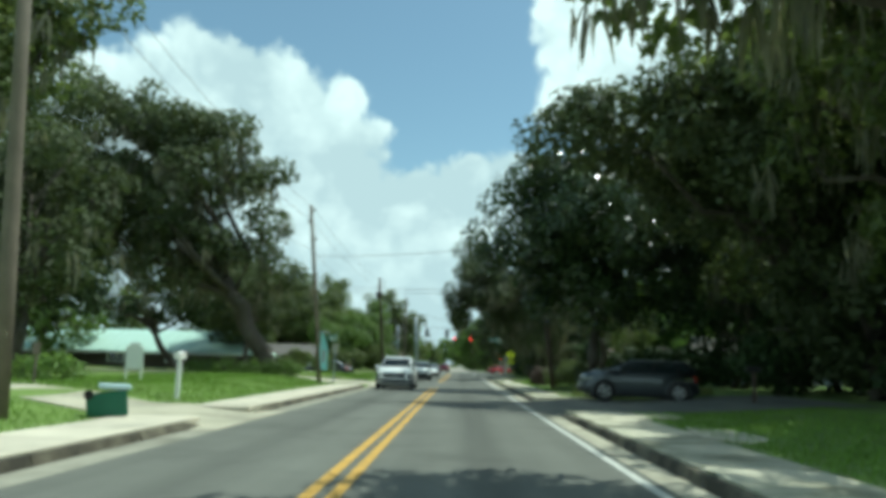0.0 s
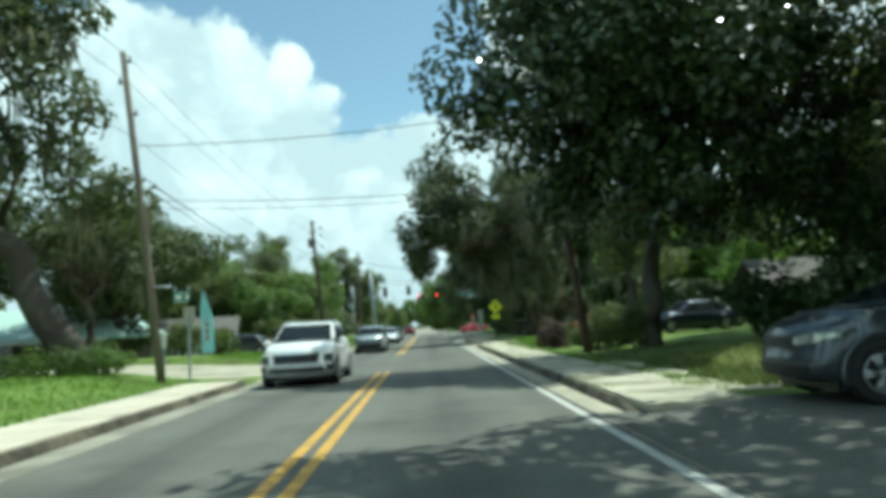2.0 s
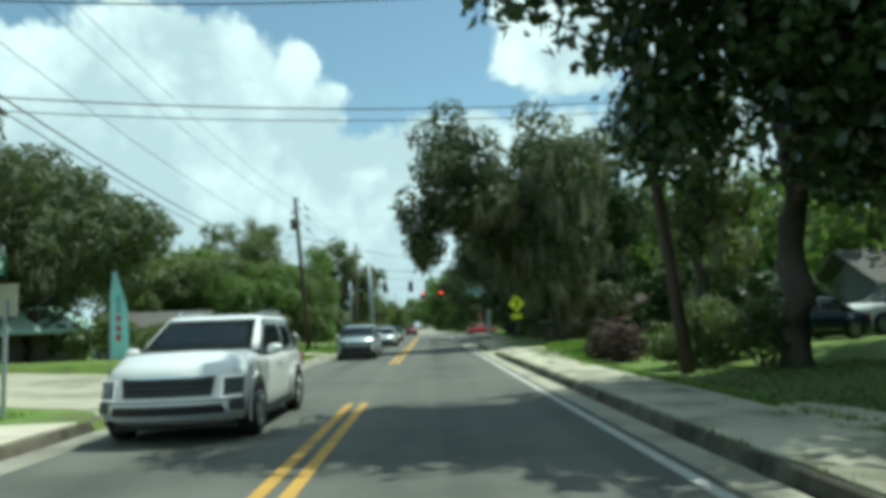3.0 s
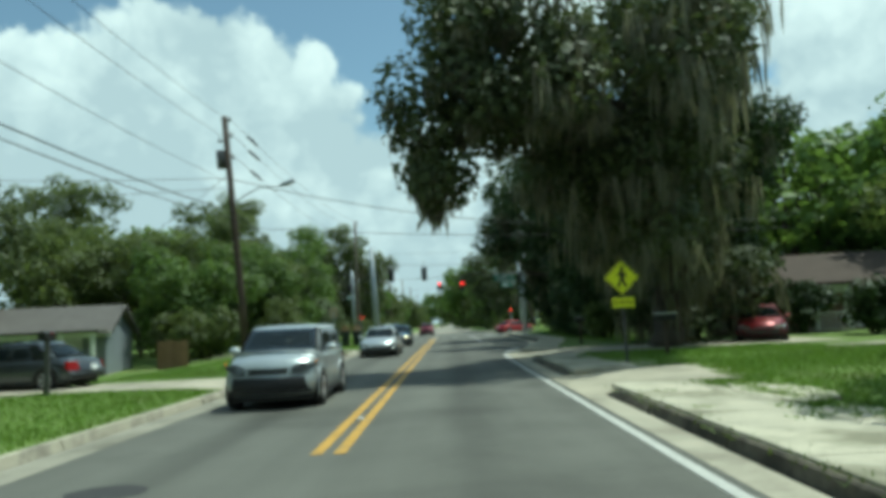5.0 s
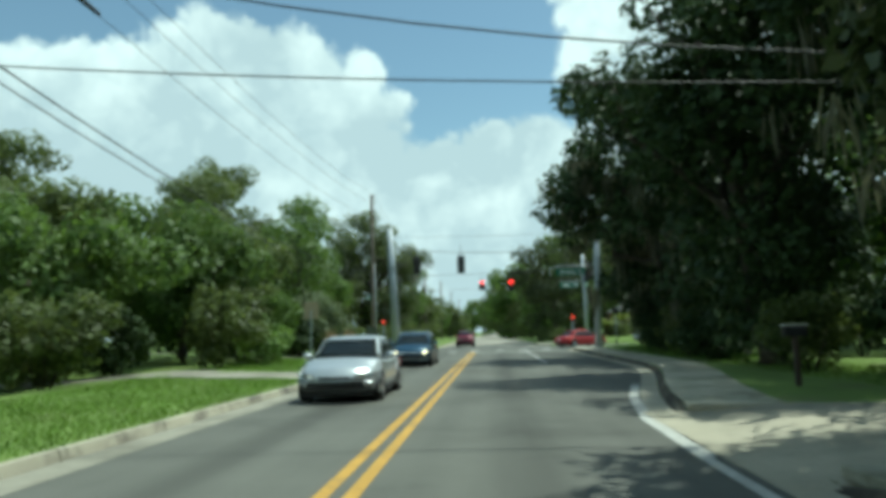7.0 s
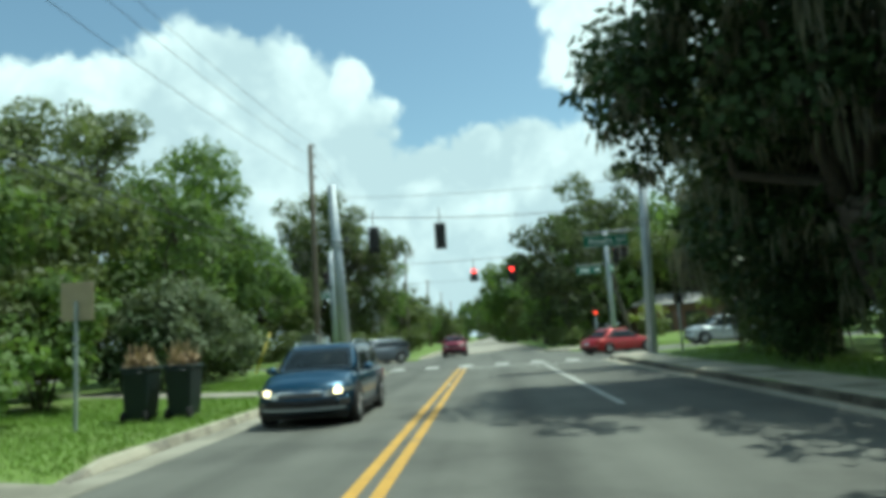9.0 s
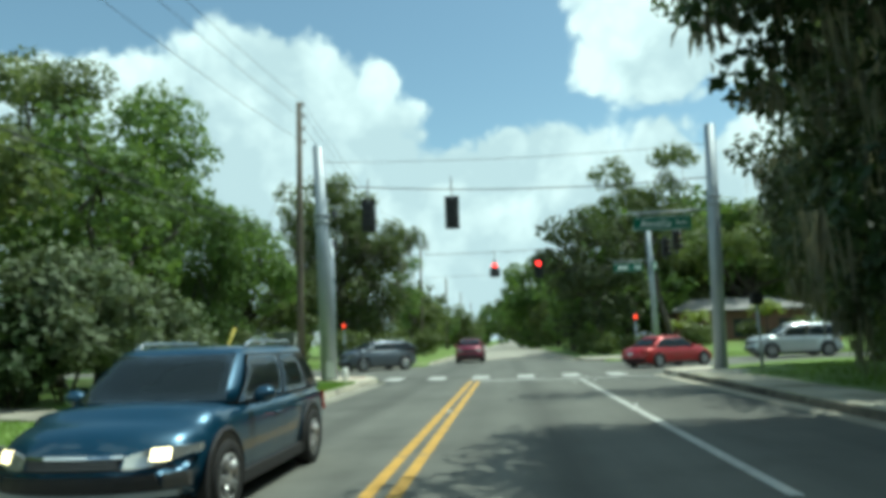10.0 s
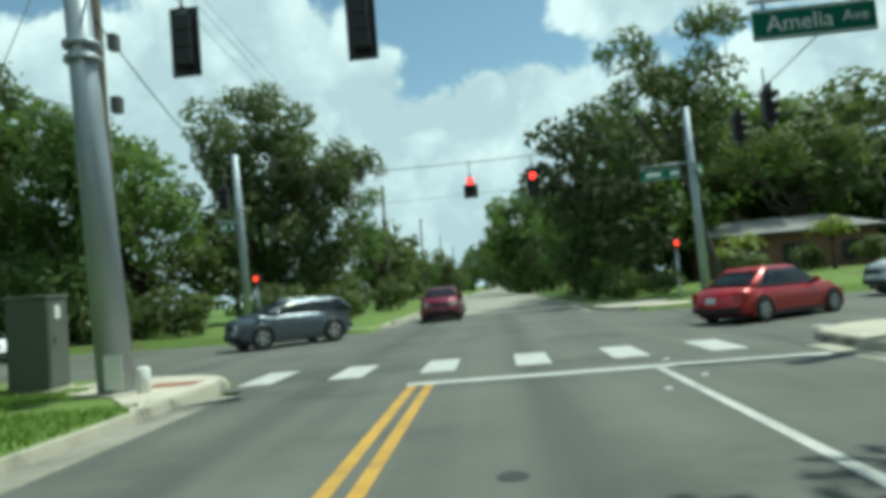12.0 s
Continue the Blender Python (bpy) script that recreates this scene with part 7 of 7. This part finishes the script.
part("cable", bm, WIRE, t)


# ---- houses ----
def house(name, at, turn, w, d, eave, ridge, wall, roof, label, windows=(), doors=(), over=0.5, porch=None, ribs=False, hip=0.0, trim=PAINT_WHITE):
    """A one-storey house; its long front looks along its own -y. windows, doors: (x, width, height, sill)."""
    t = thing(name, at, label, "house", turn)
    cuts = sorted([(x - ww / 2, x + ww / 2, z0, z0 + hh) for x, ww, hh, z0 in list(windows) + list(doors)])
    bm = bmesh.new()
    x = -w / 2
    for a, b, z0, z1 in cuts:
        bm_box(bm, (a - x, 0.2, eave), ((a + x) / 2, -d / 2 + 0.1, 0))
        if z0 > 0.05:
            bm_box(bm, (b - a, 0.2, z0), ((a + b) / 2, -d / 2 + 0.1, 0))
        bm_box(bm, (b - a, 0.2, eave - z1), ((a + b) / 2, -d / 2 + 0.1, z1))
        x = b
    bm_box(bm, (w / 2 - x, 0.2, eave), ((w / 2 + x) / 2, -d / 2 + 0.1, 0))
    bm_box(bm, (w, 0.2, eave), (0, d / 2 - 0.1, 0))
    for s in (-1, 1):
        bm_box(bm, (0.2, d - 0.4, eave), (s * (w / 2 - 0.1), 0, 0))
        if not hip:
            vs = [bm.verts.new(p) for p in ((s * (w / 2 - 0.05), -d / 2, eave), (s * (w / 2 - 0.05), d / 2, eave), (s * (w / 2 - 0.05), 0, ridge - 0.05))]
            bm.faces.new(vs)
    bm_box(bm, (w - 0.2, d - 0.2, 0.2), (0, 0, -0.6))
    part("wall", bm, wall, t)
    bm = bmesh.new()
    bm_box(bm, (w + 0.1, d + 0.1, 0.7), (0, 0, -0.69))
    part("plinth", bm, KERB, t)
    bm = bmesh.new()
    W, D = w / 2 + over, d / 2 + over
    k = over * (ridge - eave) / (d / 2)
    e = eave - k
    lo = [(-W, -D, e), (W, -D, e), (W, D, e), (-W, D, e)]
    hi = [(-W + hip, 0, ridge), (W - hip, 0, ridge)]
    v = [bm.verts.new(p) for p in lo + hi]
    bm.faces.new((v[0], v[1], v[5], v[4])), bm.faces.new((v[2], v[3], v[4], v[5]))
    if hip:
        bm.faces.new((v[1], v[2], v[5])), bm.faces.new((v[3], v[0], v[4]))
    bmesh.ops.recalc_face_normals(bm, faces=bm.faces)
    bmesh.ops.solidify(bm, geom=list(bm.faces), thickness=-0.12)
    r = part("roof", bm, roof, t)
    bm = bmesh.new()
    bm_box(bm, (2 * W, 0.03, 0.18), (0, -D - 0.02, e - 0.08))
    part("fascia", bm, trim, t)
    if ribs:
        n = int(2 * W / 0.9)
        rib = bmesh.new()
        for i in range(n):
            xx = -W + 0.45 + 0.9 * i
            bm_tube(rib, [(xx, -D, e + 0.13), (xx, 0, ridge + 0.13)], 0.03, 4)
        part("roof_seam", rib, roof, r)
    for x, ww, hh, z0 in windows:
        fr = bmesh.new()
        for s in (-1, 1):
            bm_box(fr, (0.09, 0.14, hh + 0.12), (x + s * (ww / 2), -d / 2 + 0.02, z0 - 0.06))
            bm_box(fr, (ww, 0.14, 0.09), (x, -d / 2 + 0.02, z0 + (hh if s > 0 else -0.06)))
        bm_box(fr, (0.05, 0.08, hh), (x, -d / 2 + 0.06, z0))
        wn = part("window", fr, trim, t)
        pn = bmesh.new()
        bm_box(pn, (ww, 0.02, hh), (x, -d / 2 + 0.12, z0))
        part("pane", pn, WINDOW, wn)
    for x, ww, hh, z0 in doors:
        dr = bmesh.new()
        bm_box(dr, (ww, 0.06, hh), (x, -d / 2 + 0.1, z0))
        do = part("door", dr, trim, t)
        dr = bmesh.new()
        bm_box(dr, (0.04, 0.06, 0.14), (x + ww * 0.36, -d / 2 + 0.05, z0 + 1.0))
        part("handle", dr, CHROME, do)
    if porch:
        x0, x1, depth, posts = porch
        pb = bmesh.new()
        bm_box(pb, (x1 - x0, depth, 0.16), ((x0 + x1) / 2, -d / 2 - depth / 2, -0.05))
        part("porch_floor", pb, KERB, t)
        for i in range(posts):
            xx = x0 + 0.1 + (x1 - x0 - 0.2) * i / (posts - 1)
            pb = bmesh.new()
            bm_box(pb, (0.2, 0.2, eave - 0.1), (xx, -d / 2 - depth + 0.12, 0.1))
            part("porch_post", pb, trim, t, bevel=0.01)
        pb = bmesh.new()
        bm_box(pb, (x1 - x0 + 0.5, depth + 0.4, 0.12), ((x0 + x1) / 2, -d / 2 - depth / 2, eave - 0.05))
        part("porch_roof", pb, roof, t)
        pb = bmesh.new()
        bm_box(pb, (x1 - x0 + 0.1, 0.1, 0.24), ((x0 + x1) / 2, -d / 2 - depth + 0.12, eave - 0.3))
        part("porch_beam", pb, trim, t)
        pb = bmesh.new()
        n = int((x1 - x0) / 0.16)
        for i in range(n):
            bm_box(pb, (0.04, 0.04, 0.75), (x0 + 0.16 * i + 0.08, -d / 2 - depth + 0.12, 0.15))
        bm_box(pb, (x1 - x0, 0.07, 0.06), ((x0 + x1) / 2, -d / 2 - depth + 0.12, 0.88))
        part("porch_rail", pb, trim, t)
    return t


house("long_low_building", (-30.7, 64.0, 0.1), 0, 27.0, 8.0, 2.0, 3.6, WALL_DARK, ROOF_GREEN, "long low building with a pale green metal roof", windows=[(-7, 1.4, 1.1, 0.9), (-2, 1.4, 1.1, 0.9), (3, 1.4, 1.1, 0.9), (8, 1.4, 1.1, 0.9)], over=0.9, ribs=True, hip=2.2)
house("cottage", (-20.4, 86.4, -0.25), 10, 8.0, 5.0, 2.2, 3.5, STUCCO, SHINGLE, "small grey blue cottage with a white porch", windows=[(-2.5, 1.2, 1.1, 0.9), (0.2, 1.2, 1.1, 0.9)], doors=[(2.4, 0.95, 2.0, 0.1)], over=0.35, porch=(-3.7, 3.9, 1.6, 6))
house("brick_bungalow", (23.5, 88.0, 0.15), -8, 11.0, 8.0, 2.3, 4.0, BRICK, SHINGLE_BROWN, "brown brick bungalow with a low hip roof", windows=[(-3.4, 1.4, 1.1, 0.9), (1.0, 1.4, 1.1, 0.9)], doors=[(-1.0, 0.95, 2.0, 0.1)], over=0.9, hip=3.5, porch=(-5.0, -1.8, 1.8, 3))
house("grey_bungalow", (29.5, 62.0, 0.4), -12, 14.0, 8.0, 2.4, 3.9, STUCCO, SHINGLE, "grey bungalow with a shingle roof under the trees", windows=[(-4, 1.4, 1.1, 0.9), (-1, 1.4, 1.1, 0.9), (3.5, 1.6, 1.1, 0.9)], doors=[(1.2, 0.95, 2.0, 0.1)], over=0.9)
house("shaded_bungalow", (31.0, 36.0, 0.45), -30, 12.0, 8.0, 2.5, 4.0, WALL_DARK, SHINGLE, "dark bungalow hidden under the oaks", windows=[(-3, 1.4, 1.1, 0.9), (2, 1.4, 1.1, 0.9)])
house("brick_ranch_house", (22.0, 161.0, 0.55), -4, 11.0, 7.0, 3.0, 4.0, BRICK, SHINGLE_PALE, "brown brick ranch house with a low grey roof", windows=[(-4.2, 1.2, 1.5, 0.6), (0.2, 1.8, 1.5, 0.6), (3.8, 1.4, 1.3, 0.7)], doors=[(-2.4, 1.1, 2.05, 0.1)], over=0.5, hip=2.5, trim=WALL_DARK)
house("brown_shed_house", (-25.5, 148.5, 0.4), 0, 9.0, 6.0, 2.9, 3.6, WALL_DARK, SHINGLE, "weathered brown house behind the crossing", windows=[(-2, 1.2, 1.1, 1.0), (2, 1.2, 1.1, 1.0)])
fence = thing("board_fence", (-12.5, 82.6, 0.0), "short brown cedar board fence on the lawn", "fence")
fb = bmesh.new()
bm_box(fb, (0.14, 0.022, 1.35), (0, 0, 0))
board = mesh_of(fb, "board", FENCE)
for i in range(10):
    part("board", board, FENCE, fence).matrix_basis = pose(0.15 * i, 0, random.uniform(-0.03, 0.02) - 0.05)
fb = bmesh.new()
for z in (0.3, 1.0):
    bm_box(fb, (1.5, 0.05, 0.08), (0.68, 0.04, z))
part("rail", fb, FENCE, fence)


# ---- grass ----
def grass(name, patches, label, mat, seed, height=0.10, width=0.016, lean=0.5):
    """Tapered blades over rectangles (x0, x1, y0, y1, count)."""
    rng = np.random.default_rng(seed)
    vs, total = [], 0
    for x0, x1, y0, y1, n in patches:
        x, y = rng.uniform(x0, x1, n), rng.uniform(y0, y1, n)
        z = np.array([ground_height(a, b) for a, b in zip(x, y)])
        hgt = height * rng.uniform(0.5, 1.5, n)
        a = rng.uniform(0, 6.28, n)
        s = np.stack([np.cos(a), np.sin(a), np.zeros(n)], 1) * (width * rng.uniform(0.7, 1.6, n))[:, None]
        p = np.stack([x, y, z - 0.02], 1)
        l = np.stack([rng.normal(size=n) * lean, rng.normal(size=n) * lean, np.ones(n)], 1) * hgt[:, None]
        vs.append(np.stack([p - s, p + s, p + l], 1).reshape(-1, 3))
        total += n
    v = np.concatenate(vs)
    tagged(new(name, array_mesh(name, v, np.arange(3 * total).reshape(-1, 3), mat)), label, "grass", kind="stuff")


grass("lawn_grass", [(-13, -5.7, 0, 15.0, 10000), (-13, -5.7, 18.9, 42, 26000), (-9, -4.1, 53.5, 66.5, 15000), (-10, -4.1, 70.3, 89.8, 21000), (-10, -4.1, 93.8, 105.5, 13500), (-9, -4.1, 107.9, 118, 16000), (-9, -6.6, 118, 121, 4000)], "fresh green mown grass blades", BLADE, 7, 0.09)
grass("verge_grass", [(6.3, 12, 2, 21, 16000), (6.3, 12, 52.5, 61.8, 14000), (6.3, 13, 66.3, 74, 13000), (7.5, 13, 61.8, 66.3, 9000), (7.0, 7.5, 61.8, 63.6, 500), (9.4, 13, 79.8, 117, 9000), (11, 15, 117.5, 119.4, 1500)], "green verge grass beside the footway", BLADE, 8, 0.1)
grass("verge_weeds", [(6.2, 11, 30.4, 44.5, 12000), (4.5, 4.7, -5, 21, 160), (4.5, 4.75, 30.4, 61.8, 420), (6.1, 6.4, 30.4, 61.8, 1500), (4.5, 4.75, 66.3, 74, 90), (4.7, 6.9, 61.55, 62.0, 320), (4.6, 4.9, 61.9, 62.8, 90), (4.4, 4.6, 46, 61.8, 260), (6.3, 7.6, 65.9, 66.5, 200)], "straggly weeds along the footway", WEED, 9, 0.07, 0.018, 0.9)
grass("tall_weeds", [(6.6, 10.5, 30.6, 33.0, 3200), (7.0, 12.0, 33.0, 38.0, 3200)], "tall half-dry weeds on the bank beside the driveway", WEED, 12, 0.2, 0.022, 0.5)
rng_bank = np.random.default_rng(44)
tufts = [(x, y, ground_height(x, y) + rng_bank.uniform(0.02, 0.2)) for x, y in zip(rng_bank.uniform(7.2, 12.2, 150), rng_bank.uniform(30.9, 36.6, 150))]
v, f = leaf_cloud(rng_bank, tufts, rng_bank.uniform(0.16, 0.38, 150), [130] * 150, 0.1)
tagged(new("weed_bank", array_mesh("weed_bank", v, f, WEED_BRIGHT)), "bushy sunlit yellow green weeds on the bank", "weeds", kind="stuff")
rng_edge = random.Random(21)
creep = []
for y in np.arange(30.6, 61.4, 0.7):
    d = max(rng_edge.gauss(0.15, 0.28), 0.0)
    creep.append((6.35 - d, 6.5, y, y + rng_edge.uniform(0.6, 1.5), int(60 + 320 * d)))
    if rng_edge.random() < 0.3:
        x = rng_edge.uniform(4.7, 6.0)
        creep.append((x, x + rng_edge.uniform(0.1, 0.5), y, y + rng_edge.uniform(0.1, 0.4), 30))
for y in np.arange(61.9, 65.9, 0.6):
    d = max(rng_edge.gauss(0.25, 0.35), 0.0)
    creep.append((7.55 - d, 7.7, y, y + 0.9, int(60 + 320 * d)))
for y in np.arange(66.6, 73.6, 0.7):
    d = max(rng_edge.gauss(0.1, 0.3), 0.0)
    creep.append((6.35 - d, 6.5, y, y + 1.0, int(60 + 320 * d)))
grass("creeping_grass", creep, "grass creeping over the edge of the footway", BLADE, 14, 0.09, 0.018, 0.7)
